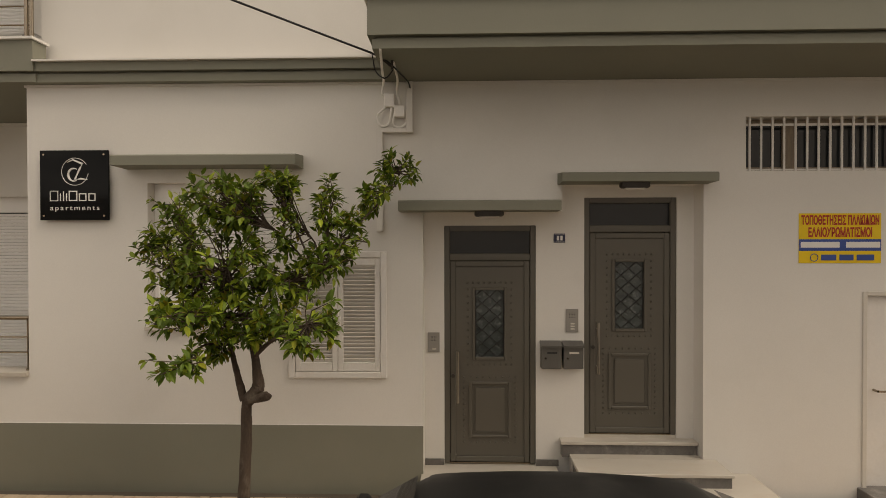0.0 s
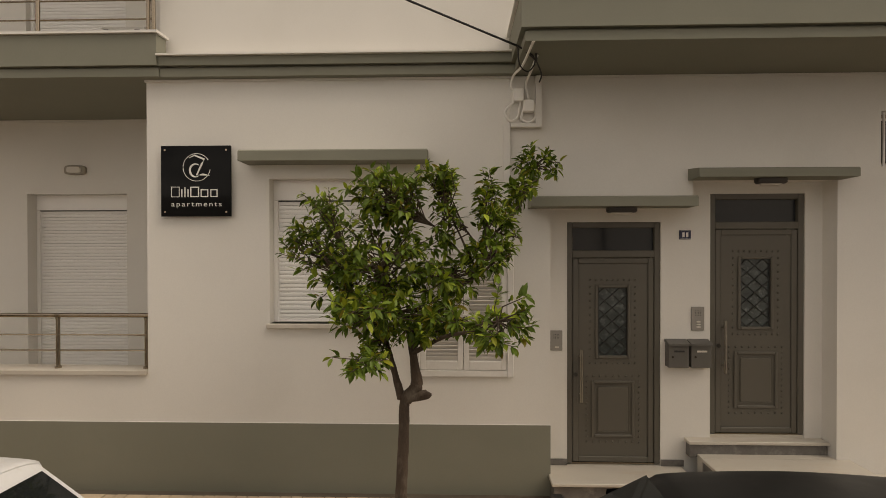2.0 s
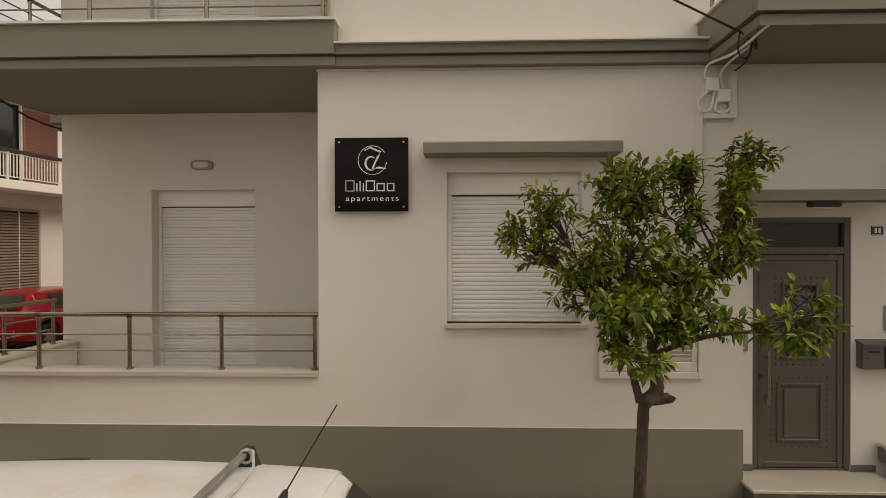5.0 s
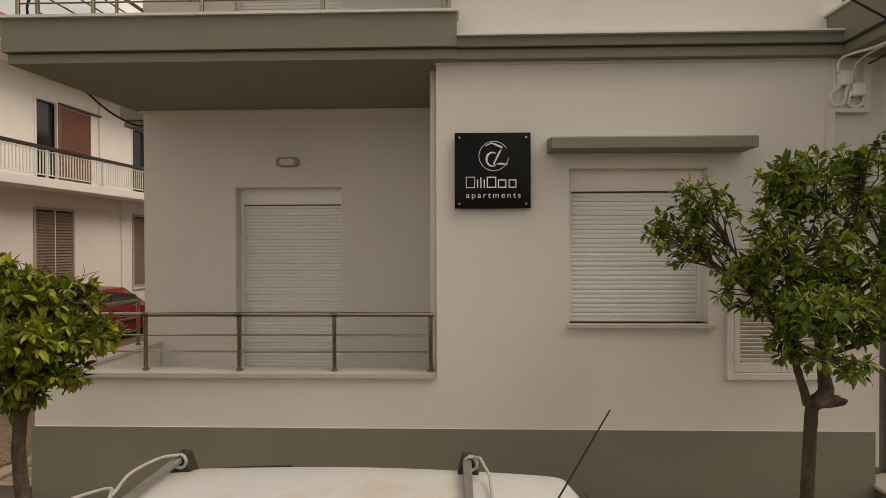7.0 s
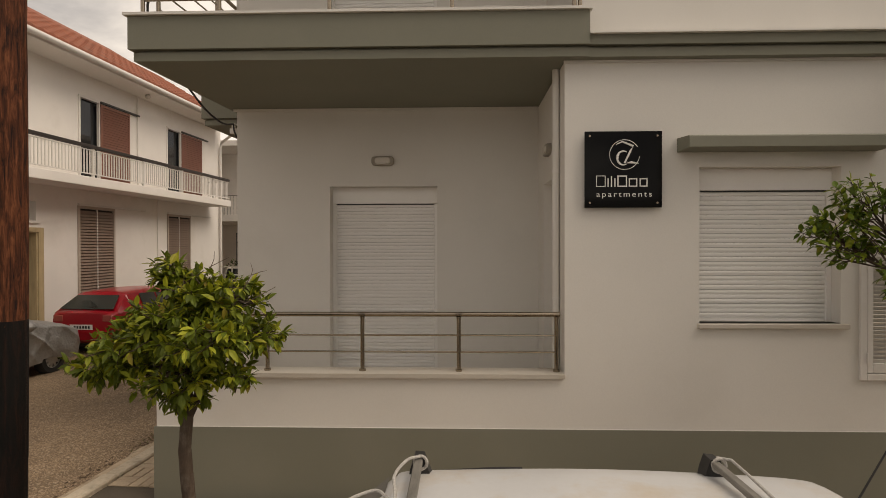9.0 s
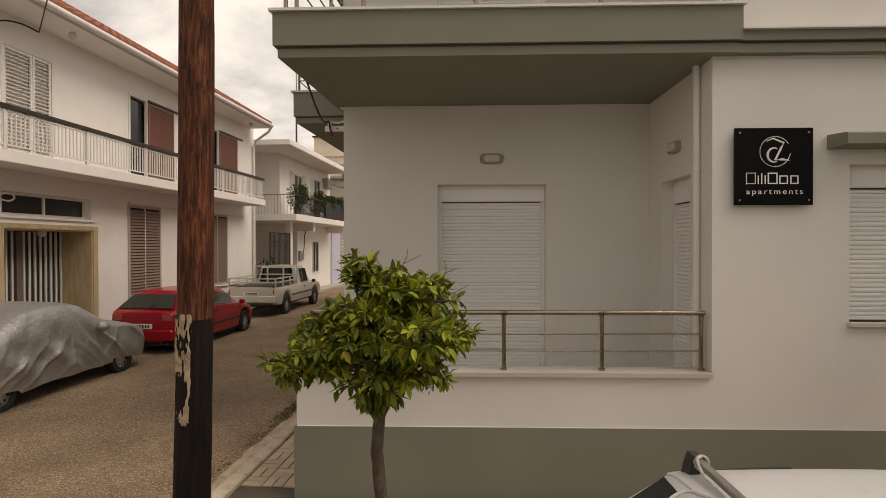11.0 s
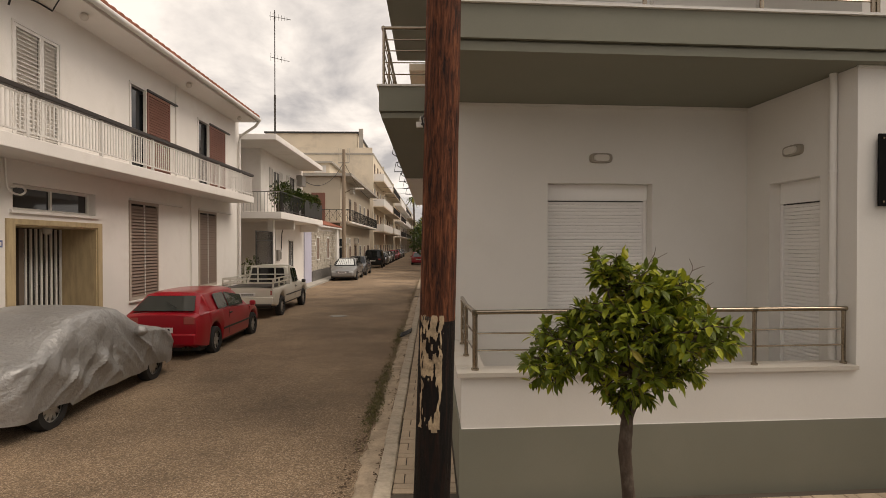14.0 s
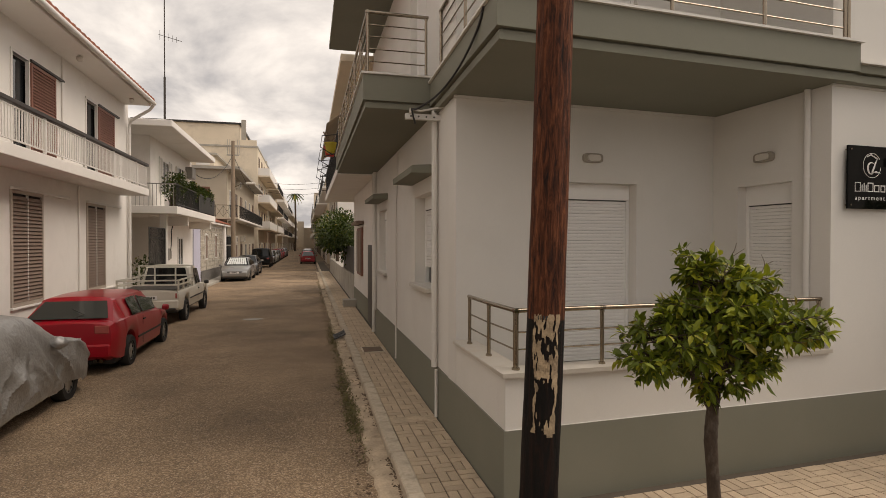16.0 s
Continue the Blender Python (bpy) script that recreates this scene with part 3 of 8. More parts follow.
def louvred(x0, x1, z0, z1, y):
    """A pair of closed louvred shutters in a white surround."""
    t = thing("window_shutters", "closed pair of white louvred shutters in a white surround", "shutters", "", pose(0, y, 0))
    for a in ((x0, x0 + 0.06, z0, z1), (x1 - 0.06, x1, z0, z1), (x0 + 0.06, x1 - 0.06, z1 - 0.06, z1), (x0 + 0.06, x1 - 0.06, z0, z0 + 0.06)):
        bm = B(); box(bm, a[0], a[1], -0.028, 0.0, a[2], a[3], 0.005); part("surround", bm, WHITEMETAL, t)
    xm = (x0 + x1) / 2
    for a, b in ((x0 + 0.065, xm - 0.002), (xm + 0.002, x1 - 0.065)):
        leaf = thing("leaf", "", "")
        leaf.parent = t
        for k in list(leaf.keys()):
            del leaf[k]
        st = 0.052
        bm = B()
        box(bm, a, a + st, -0.02, 0.02, z0 + 0.065, z1 - 0.065, 0.004); box(bm, b - st, b, -0.02, 0.02, z0 + 0.065, z1 - 0.065, 0.004)
        box(bm, a + st, b - st, -0.02, 0.02, z1 - 0.135, z1 - 0.065, 0.004); box(bm, a + st, b - st, -0.02, 0.02, z0 + 0.065, z0 + 0.15, 0.004)
        f = part("leaf_frame", bm, WHITEMETAL, leaf)
        bm = B(); box(bm, a + st, b - st, -0.003, 0.003, -0.024, 0.024, 0, Matrix.Rotation(radians(35), 3, "X"))
        me = mesh_of("louvre", bm, WHITEMETAL)
        z = z0 + 0.17
        while z < z1 - 0.14:
            s = new("louvre", me); s.parent = leaf; s.location = (0, 0, z); z += 0.036
        bm = B(); box(bm, a + st, b - st, 0.02, 0.024, z0 + 0.14, z1 - 0.13); part("backing", bm, PLASTICWHITE, leaf)
        for zz in (z0 + 0.2, z1 - 0.2):
            bm = B(); e = x0 + 0.055 if a < xm - 0.2 else x1 - 0.055
            rod(bm, (e, -0.034, zz - 0.045), (e, -0.034, zz + 0.045), 0.009, 8); part("hinge", bm, WHITEMETAL, t)
    bm = B(); box(bm, xm - 0.012, xm + 0.03, -0.045, -0.02, 1.70, 1.80, 0.005); rod(bm, (xm + 0.008, -0.03, 1.62), (xm + 0.008, -0.035, 1.86), 0.007, 8); part("latch", bm, WHITEMETAL, t)
    return t


louvred(-1.645, -0.69, 1.198, 2.425, FY)


def front_door(x0, x1, z0, zt, z1, label, y=RY + 0.03):
    """A grey panelled metal entrance door with a glazed light, a transom and a long steel pull."""
    t = thing("entrance_door", label, "door", "entrance doors", pose(0, y, 0))
    w = 0.055
    for a in ((x0, x0 + w, z0, z1), (x1 - w, x1, z0, z1), (x0 + w, x1 - w, z1 - w, z1), (x0 + w, x1 - w, zt - 0.035, zt + 0.035)):
        bm = B(); box(bm, a[0], a[1], -0.02, 0.06, a[2], a[3], 0.006); part("door_frame", bm, DOORGREY, t)
    bm = B(); box(bm, x0 + w, x1 - w, 0.03, 0.04, zt + 0.035, z1 - w); part("transom_pane", bm, GLASS, t, "dark transom glass")
    a, b, c, d = x0 + w + 0.004, x1 - w - 0.004, z0 + 0.012, zt - 0.04
    leaf = thing("leaf", "", ""); leaf.parent = t
    for k in list(leaf.keys()):
        del leaf[k]
    W, H = b - a, d - c
    gx0, gx1, gz0, gz1 = a + 0.315 * W, a + 0.68 * W, d - 0.478 * H, d - 0.145 * H
    # rim of the leaf
    for q in ((a, a + 0.055, c, d), (b - 0.055, b, c, d), (a + 0.055, b - 0.055, d - 0.055, d), (a + 0.055, b - 0.055, c, c + 0.055)):
        bm = B(); box(bm, q[0], q[1], -0.012, 0.04, q[2], q[3], 0.006); part("stile", bm, DOORGREY, leaf)
    part("panel", holed("x", a + 0.058, b - 0.058, c + 0.058, d - 0.058, 0.0, 0.03, [(gx0, gx1, gz0, gz1)]), DOORGREY, leaf)
    px0, px1, pz0, pz1 = a + 0.27 * W, a + 0.73 * W, d - 0.865 * H, d - 0.615 * H
    for (m0, m1, n0, n1) in ((gx0, gx1, gz0, gz1), (px0, px1, pz0, pz1)):
        bm = B()
        e = 0.03
        for q in ((m0 - e, m0, n0 - e, n1 + e), (m1, m1 + e, n0 - e, n1 + e), (m0, m1, n1, n1 + e), (m0, m1, n0 - e, n0)):
            box(bm, q[0], q[1], -0.016, -0.001, q[2], q[3], 0.006)
        part("moulding", bm, DOORGREY, leaf)
        # a row of small raised studs round the moulding
        bm = B()
        g = 0.075
        for k in range(13):
            zz = n0 - g + (n1 - n0 + 2 * g) * k / 12
            for xx in (m0 - g, m1 + g):
                rod(bm, (xx, -0.001, zz), (xx, -0.010, zz), 0.011, 8, 0.005)
        for k in range(1, 8):
            xx = m0 - g + (m1 - m0 + 2 * g) * k / 8
            for zz in (n0 - g, n1 + g):
                rod(bm, (xx, -0.001, zz), (xx, -0.010, zz), 0.011, 8, 0.005)
        part("stud_border", bm, DOORGREY, leaf, smooth=True)
    bm = B(); box(bm, px0 + 0.03, px1 - 0.03, -0.010, -0.001, pz0 + 0.03, pz1 - 0.03, 0.008); part("raised_panel", bm, DOORGREY, leaf)
    bm = B(); box(bm, gx0, gx1, 0.02, 0.026, gz0, gz1); part("pane", bm, DOORGLASS, leaf, "patterned dark glass")
    bm = B()
    gw, gh = gx1 - gx0, gz1 - gz0
    n = 5
    st = gh / n
    for k in range(-2, n + 2):
        for s in (1, -1):
            pts = []
            for f in (0.0, 0.5, 1.0):
                zz = gz0 + (k + 0.5) * st + s * (f - 0.5) * 2 * st * 0.95
                pts.append((gx0 + f * gw, zz))
            (xa, za), _, (xb, zb) = pts
            lo, hi = 0.0, 1.0
            for lim, sign in ((gz0, 1), (gz1, -1)):
                fa, fb = sign * (za - lim), sign * (zb - lim)
                if fa < 0 and fb < 0:
                    lo, hi = 1, 0
                elif fa < 0:
                    lo = max(lo, -fa / (fb - fa))
                elif fb < 0:
                    hi = min(hi, fa / (fa - fb))
            if hi - lo > 0.05:
                rod(bm, (xa + lo * (xb - xa), 0.008, za + lo * (zb - za)), (xa + hi * (xb - xa), 0.008, za + hi * (zb - za)), 0.005, 5)
    for xx in (gx0 + 0.006, gx1 - 0.006):
        rod(bm, (xx, 0.008, gz0), (xx, 0.008, gz1), 0.005, 5)
    part("lattice", bm, IRON, leaf, "black iron diamond lattice")
    hx = a + 0.075
    bm = B(); rod(bm, (hx, -0.065, c + 0.30 * H), (hx, -0.065, c + 0.555 * H), 0.014, 12)
    for f in (0.335, 0.52):
        rod(bm, (hx, -0.06, c + f * H), (hx, 0.0, c + f * H), 0.008, 8)
    part("pull_handle", bm, BRIGHTSTEEL, leaf, "long brushed steel pull", smooth=True)
    bm = B(); rod(bm, (a + 0.028, -0.013, c + 0.43 * H), (a + 0.028, -0.026, c + 0.43 * H), 0.02, 14); part("lock", bm, DARKSTEEL, leaf, smooth=True)
    bm = B(); box(bm, x0 + w, x1 - w, -0.015, 0.05, z0 - 0.004, z0 + 0.010); part("threshold", bm, STEEL, t)
    return t


DOORGLASS = mat("patterned_dark_glass", (0.065, 0.075, 0.072), 0.12, var=0.5, scale=14, fine=60, bump=0.6, stain=(0.24, 0.26, 0.25), stain_amount=0.8, stain_scale=22)
front_door(-0.14, 0.775, 0.285, 2.365, 2.68, "grey panelled metal entrance door with lattice glass and transom")
front_door(1.256, 2.166, 0.588, 2.645, 2.955, "grey panelled metal entrance door above marble steps")

# steps and thresholds
t = thing("doorstep", "low marble step under the lower door", "step")
bm = B(); box(bm, -0.36, 0.98, 5.02, 5.76, 0.24, 0.272, 0.006); part("tread", bm, MARBLE, t, "white marble tread")
bm = B(); box(bm, -0.335, 0.975, 5.05, 5.70, 0.03, 0.239); part("riser", bm, GREYMARBLE, t, "grey marble riser")
for x0, x1 in ((-0.335, -0.142), (0.778, 1.0)):
    bm = B(); box(bm, x0, x1, RY - 0.012, RY, 0.273, 0.335); part("skirting", bm, GREYMARBLE, t)
t = thing("entrance_steps", "marble entrance steps with grey risers below the higher door", "steps")
for x0, x1, y0, yb, za, zb in ((1.005, 2.335, 5.33, 5.46, 0.40, 0.558), (1.085, 2.46, 4.885, 5.345, 0.27, 0.433), (1.02, 2.78, 4.55, 5.236, 0.02, 0.304)):
    bm = B(); box(bm, x0 + 0.015, x1 - 0.015, y0 + 0.018, min(yb, 5.236) if zb < 0.5 else 5.44, za, zb - 0.032); part("riser", bm, GREYMARBLE, t, "grey marble riser")
    bm = B(); box(bm, x0, x1, y0, 5.236 if zb < 0.5 else yb, zb - 0.031, zb, 0.004); part("tread", bm, MARBLE, t, "white marble tread")
bm = B(); box(bm, 1.09, 2.33, 5.24, 5.345, 0.27, 0.432); part("tread", bm, MARBLE, t, "white marble tread")
bm = B(); box(bm, 1.256, 2.166, 5.46, 5.74, 0.545, 0.586); part("threshold", bm, MARBLE, t)

# oval lamps
def bulkhead(m, label, dark=False):
    t = thing("wall_lamp", label, "lamp", "wall lamps", m)
    bm = B()
    def oval(bm, w, h, d0, d1, k=1.0, seg=28):
        rings = []
        for d, s in ((d0, 1.0), (d1 - 0.012, 1.0 * k), (d1, 0.9 * k)):
            rings.append([bm.verts.new((math.copysign(abs(math.cos(a)) ** 0.45, math.cos(a)) * w / 2 * s, -d, math.copysign(abs(math.sin(a)) ** 0.6, math.sin(a)) * h / 2 * s)) for a in [2 * math.pi * i / seg for i in range(seg)]])
        for r0, r1 in zip(rings, rings[1:]):
            for i in range(seg):
                bm.faces.new((r0[i], r0[(i + 1) % seg], r1[(i + 1) % seg], r1[i]))
        bm.faces.new(rings[0]); bm.faces.new(rings[-1])
    oval(bm, 0.275, 0.118, 0.0, 0.05)
    part("lamp_body", bm, DARKSTEEL if dark else LAMPRIM, t, smooth=True)
    bm = B(); oval(bm, 0.19, 0.078, 0.05, 0.066); part("diffuser", bm, PLASTICWHITE, t, "frosted glass cover", smooth=True)
    return t


LAMPRIM = mat("grey_brown_lamp_rim", (0.30, 0.265, 0.215), 0.5, var=0.05, bump=0.03)
bulkhead(pose(-6.11, BY, 3.42), "oval bulkhead lamp with frosted cover, switched off")
bulkhead(pose(-4.24, 6.06, 3.40, 0, 0, -90), "oval bulkhead lamp with frosted cover, switched off")
bulkhead(pose(0.29, 5.10, 2.803, 90, 0, 0), "dark oval bulkhead lamp under the door hood", True)
bulkhead(pose(1.64, 5.10, 3.063, 90, 0, 0), "dark oval bulkhead lamp under the door hood", True)

# intercoms, letter boxes, number plate
for x0, x1, z0, z1, rows in ((-0.307, -0.188, 1.412, 1.61, 1), (1.072, 1.195, 1.615, 1.846, 3)):
    t = thing("intercom", "brushed metal intercom panel beside the door", "intercom", "intercoms", pose(0, RY, 0))
    bm = B(); box(bm, x0, x1, -0.014, 0, z0, z1, 0.003); part("plate", bm, PLASTICGREY, t)
    bm = B(); [rod(bm, (x0 + 0.035 + i * 0.016, -0.0145, z1 - 0.04 - j * 0.014), (x0 + 0.035 + i * 0.016, -0.0155, z1 - 0.04 - j * 0.014), 0.004, 6) for i in range(4) for j in range(4)]; part("speaker_holes", bm, IRON, t)
    for k in range(rows):
        bm = B(); box(bm, x0 + 0.045, x0 + 0.085, -0.019, -0.0141, z0 + 0.025 + 0.026 * k, z0 + 0.04 + 0.026 * k, 0.002); part("button", bm, PLASTICWHITE, t)
for i, (x0, x1) in enumerate(((0.813, 1.020), (1.030, 1.235))):
    t = thing("letter_box", "grey metal letter box with sloping lid fixed to the wall", "letter box", "letter boxes", pose(0, RY, 0))
    bm = B(); box(bm, x0 + 0.006, x1 - 0.006, -0.095, 0, 1.264, 1.50, 0.004); part("letter_box_body", bm, MAILGREY := mat("letter_box_paint", (0.105, 0.098, 0.088), 0.45, var=0.06, bump=0.05) if i == 0 else MAILGREY, t)
    bm = B()
    pr = [(-0.115, 1.478), (-0.115, 1.497), (0, 1.530), (0, 1.501), (-0.1, 1.497)]
    r = [[bm.verts.new((x, y, z)) for y, z in pr] for x in (x0, x1)]
    for k in range(5):
        bm.faces.new((r[0][k], r[1][k], r[1][(k + 1) % 5], r[0][(k + 1) % 5]))
    bm.faces.new(r[0]); bm.faces.new(r[1][::-1])
    part("lid", bm, MAILGREY, t)
    bm = B(); box(bm, x0 + 0.06, x1 - 0.05, -0.098, -0.0951, 1.415, 1.432); part("name_slot", bm, IRON if i == 0 else PLASTICWHITE, t)
    bm = B(); rod(bm, (x0 + 0.045, -0.095, 1.37), (x0 + 0.045, -0.102, 1.37), 0.009, 10); part("lock", bm, STEEL, t)
t = thing("number_plaque", "small dark blue enamel plaque with white marks", "plaque", "", pose(0, RY, 0))
bm = B(); box(bm, 0.952, 1.066, -0.008, 0, 2.508, 2.598, 0.003); part("plate", bm, mat("blue_enamel", (0.018, 0.022, 0.06), 0.3, var=0.05, bump=0.02), t)
for q in ((0.958, 1.060, 2.590, 2.593), (0.958, 1.060, 2.513, 2.516)):
    bm = B(); box(bm, q[0], q[1], -0.0095, -0.0081, q[2], q[3]); part("rim_line", bm, WHITEINK, t)
for xx in (0.982, 1.018):
    bm = B(); box(bm, xx, xx + 0.022, -0.0095, -0.0081, 2.53, 2.576); part("bar", bm, WHITEINK, t)

# black house sign
t = thing("house_sign", "glossy black acrylic sign with white emblem, on four bolts", "sign", "", pose(0, FY, 0))
bm = B(); box(bm, -4.072, -3.392, -0.055, -0.035, 2.735, 3.413, 0.002); part("sign_board", bm, BLACKGLOSS, t)
for xx in (-4.03, -3.434):
    for zz in (2.777, 3.371):
        bm = B(); rod(bm, (xx, -0.062, zz), (xx, 0, zz), 0.010, 12); part("bolt", bm, STEEL, t, smooth=True)
cx, cz = -3.722, 3.205
bm = B()
tube(bm, [(cx + 0.132 * math.cos(a), -0.0565, cz + 0.132 * math.sin(a)) for a in [0.55 + 5.6 * i / 40 for i in range(41)]], 0.003, 5); part("emblem_ring", bm, WHITEINK, t)
bm = B(); tube(bm, [(cx - 0.01 + 0.055 * math.cos(a), -0.0565, cz - 0.03 + 0.062 * math.sin(a)) for a in [1.0 + 4.2 * i / 20 for i in range(21)]], 0.009, 5, [0.004 + 0.007 * math.sin(math.pi * i / 20) for i in range(21)]); part("emblem_stroke", bm, WHITEINK, t)
bm = B(); tube(bm, [(cx - 0.075, -0.0565, cz + 0.09), (cx - 0.02, -0.0565, cz + 0.115), (cx + 0.075, -0.0565, cz + 0.075), (cx + 0.05, -0.0565, cz + 0.03), (cx - 0.0, -0.0565, cz - 0.075), (cx + 0.06, -0.0565, cz - 0.07), (cx + 0.125, -0.0565, cz - 0.078)], 0.009, 5, [0.004, 0.008, 0.011, 0.010, 0.010, 0.011, 0.003]); part("emblem_stroke", bm, WHITEINK, t)
for x0, x1, z1, s in ((-3.972, -3.89, 3.02, 0), (-3.872, -3.862, 2.995, 0), (-3.842, -3.832, 3.015, 0), (-3.812, -3.802, 2.995, 0), (-3.785, -3.70, 3.02, 0), (-3.685, -3.61, 2.995, 0), (-3.59, -3.52, 2.995, 0)):
    bm = B()
    e = 0.006 if x1 < -3.79 else 0.010
    if x1 - x0 < 0.02:
        box(bm, x0, x1, -0.0575, -0.0551, 2.92, z1); part("bar", bm, WHITEINK, t)
        continue
    box(bm, x0, x1, -0.0575, -0.0551, 2.92, 2.92 + e); box(bm, x0, x1, -0.0575, -0.0551, z1 - e, z1); box(bm, x0, x0 + e, -0.0575, -0.0551, 2.92 + e, z1 - e)
    if not s:
        box(bm, x1 - e, x1, -0.0575, -0.0551, 2.92 + e, z1 - e)
    part("bar", bm, WHITEINK, t)
cu = bpy.data.curves.new("lettering", "FONT")
cu.body, cu.size, cu.space_character, cu.extrude = "apartments", 0.068, 1.32, 0.0006
cu.align_x = "LEFT"
o = new("lettering_source", cu)
bpy.context.view_layer.update()
me = bpy.data.meshes.new_from_object(o.evaluated_get(bpy.context.evaluated_depsgraph_get()))
bpy.data.objects.remove(o); bpy.data.curves.remove(cu)
wd = max(v.co.x for v in me.vertices)
me.transform(Matrix.Diagonal((0.49 / wd, 1, 1, 1))); me.materials.clear(); me.materials.append(WHITEINK)
o = new("lettering", me); o.parent = t; o.matrix_local = pose(-3.972, -0.0565, 2.832, 90, 0, 0)

# yellow tradesman's sign
t = thing("tradesman_sign", "yellow and blue printed sign with red Greek lettering", "sign", "", pose(0, FY, 0))
YEL = mat("yellow_print", (0.80, 0.55, 0.015), 0.45, var=0.05, scale=5, bump=0.02)
BLU = mat("blue_print", (0.03, 0.07, 0.28), 0.45, var=0.05, scale=5, bump=0.02)
RED = mat("red_print", (0.42, 0.03, 0.02), 0.5, var=0.03, bump=0)
bm = B(); box(bm, 3.225, 3.985, -0.006, -0.0005, 2.31, 2.78); part("sign_board", bm, YEL, t)
bm = B(); box(bm, 3.225, 3.985, -0.008, -0.0062, 2.425, 2.535); part("blue_band", bm, BLU, t)


def lettering(text, x0, x1, z, size, material, parent, y=-0.009):
    c = bpy.data.curves.new("lettering", "FONT")
    c.body, c.size, c.extrude, c.offset = text, size, 0.0006, 0.004
    tmp = bpy.data.objects.new("lettering", c)
    scene.collection.objects.link(tmp)
    bpy.context.view_layer.update()
    me = bpy.data.meshes.new_from_object(tmp.evaluated_get(bpy.context.evaluated_depsgraph_get()))
    bpy.data.objects.remove(tmp)
    me.materials.clear()
    me.materials.append(material)
    co = np.array([v.co for v in me.vertices])
    if len(co):
        me.transform(Matrix.Translation((x0, y, z)) @ Matrix.Rotation(radians(90), 4, "X") @ Matrix.Diagonal(((x1 - x0) / (co[:, 0].max() - co[:, 0].min()), 1, 1, 1)) @ Matrix.Translation((-co[:, 0].min(), 0, 0)))
    ob = new("lettering", me)
    ob.parent = parent
    return ob


lettering("ΤΟΠΟΘΕΤΗΣΕΙΣ ΠΛΑΚΙΔΙΩΝ", 3.245, 3.965, 2.675, 0.115, RED, t)
lettering("ΕΛΑΙΟΧΡΩΜΑΤΙΣΜΟΙ", 3.31, 3.90, 2.56, 0.115, RED, t)
for x0, x1 in ((3.24, 3.60), (3.66, 3.975)):
    bm = B(); box(bm, x0, x1, -0.0095, -0.0081, 2.455, 2.51); part("bar", bm, WHITEINK, t)
for x0, x1 in ((3.43, 3.57), (3.60, 3.73), (3.76, 3.92)):
    bm = B(); box(bm, x0, x1, -0.0095, -0.0061, 2.335, 2.39); part("bar", bm, BLU, t)
bm = B(); tube(bm, [(3.365 + 0.035 * math.cos(a), -0.008, 2.362 + 0.035 * math.sin(a)) for a in [2 * math.pi * i / 20 for i in range(21)]], 0.004, 5); part("mark", bm, BLU, t)

# barred window at the right
t = thing("barred_window", "dark long window behind white vertical iron bars", "window", "", pose(0, FY, 0))
for i in range(26):
    x = 2.785 + i * 0.108
    if x < 5.55:
        bm = B(); rod(bm, (x, 0.04, 3.175), (x, 0.04, 3.71), 0.011, 8); part("bar", bm, WHITEMETAL, t)
for zz in (3.30, 3.62):
    bm = B(); box(bm, 2.73, 5.6, 0.05, 0.058, zz, zz + 0.022) if zz > 3.5 else box(bm, 2.73, 5.6, 0.05, 0.058, 3.195, 3.21); part("cross_bar", bm, WHITEMETAL, t)
WOODGREY = mat("weathered_wood_frame", (0.26, 0.205, 0.15), 0.8, var=0.25, scale=6, fine=50, bump=0.4, stretch=(6, 6, 1))
for x0, x1 in ((2.735, 2.785), (3.14, 3.28), (4.2, 4.32), (5.3, 5.42)):
    bm = B(); box(bm, x0, x1, 0.12, 0.17, 3.19, 3.695, 0.004); part("window_frame", bm, WOODGREY, t)
for x0, x1 in ((2.785, 3.14), (3.28, 4.2), (4.32, 5.3)):
    bm = B(); box(bm, x0, x1, 0.13, 0.16, 3.19, 3.235); box(bm, x0, x1, 0.13, 0.16, 3.66, 3.695); part("window_frame", bm, WOODGREY, t)
    bm = B(); box(bm, x0, x1, 0.145, 0.15, 3.235, 3.66); part("pane", bm, GLASS, t, "dark dusty glass")
t = thing("side_door", "closed off-white painted metal door", "door", "", pose(0, FY, 0))
bm = B(); box(bm, 3.862, 4.748, 0.03, 0.08, 0.18, 1.998, 0.004); part("leaf", bm, WHITEMETAL, t)
bm = B(); box(bm, 3.82, 3.862, -0.012, 0.06, 0.05, 2.04, 0.004); box(bm, 3.862, 4.75, -0.012, 0.06, 2.0, 2.04, 0.004); part("door_frame", bm, PLASTICWHITE, t)
bm = B(); rod(bm, (3.95, 0.03, 1.1), (3.95, -0.03, 1.1), 0.012, 8); rod(bm, (3.95, -0.03, 1.1), (4.06, -0.03, 1.1), 0.010, 8); part("handle", bm, STEEL, t)
bm = B(); box(bm, 3.78, 4.8, 5.0, 5.32, 0.0, 0.18, 0.005); solid("doorstep", bm, GREYMARBLE, "grey marble step under the side door", "step")

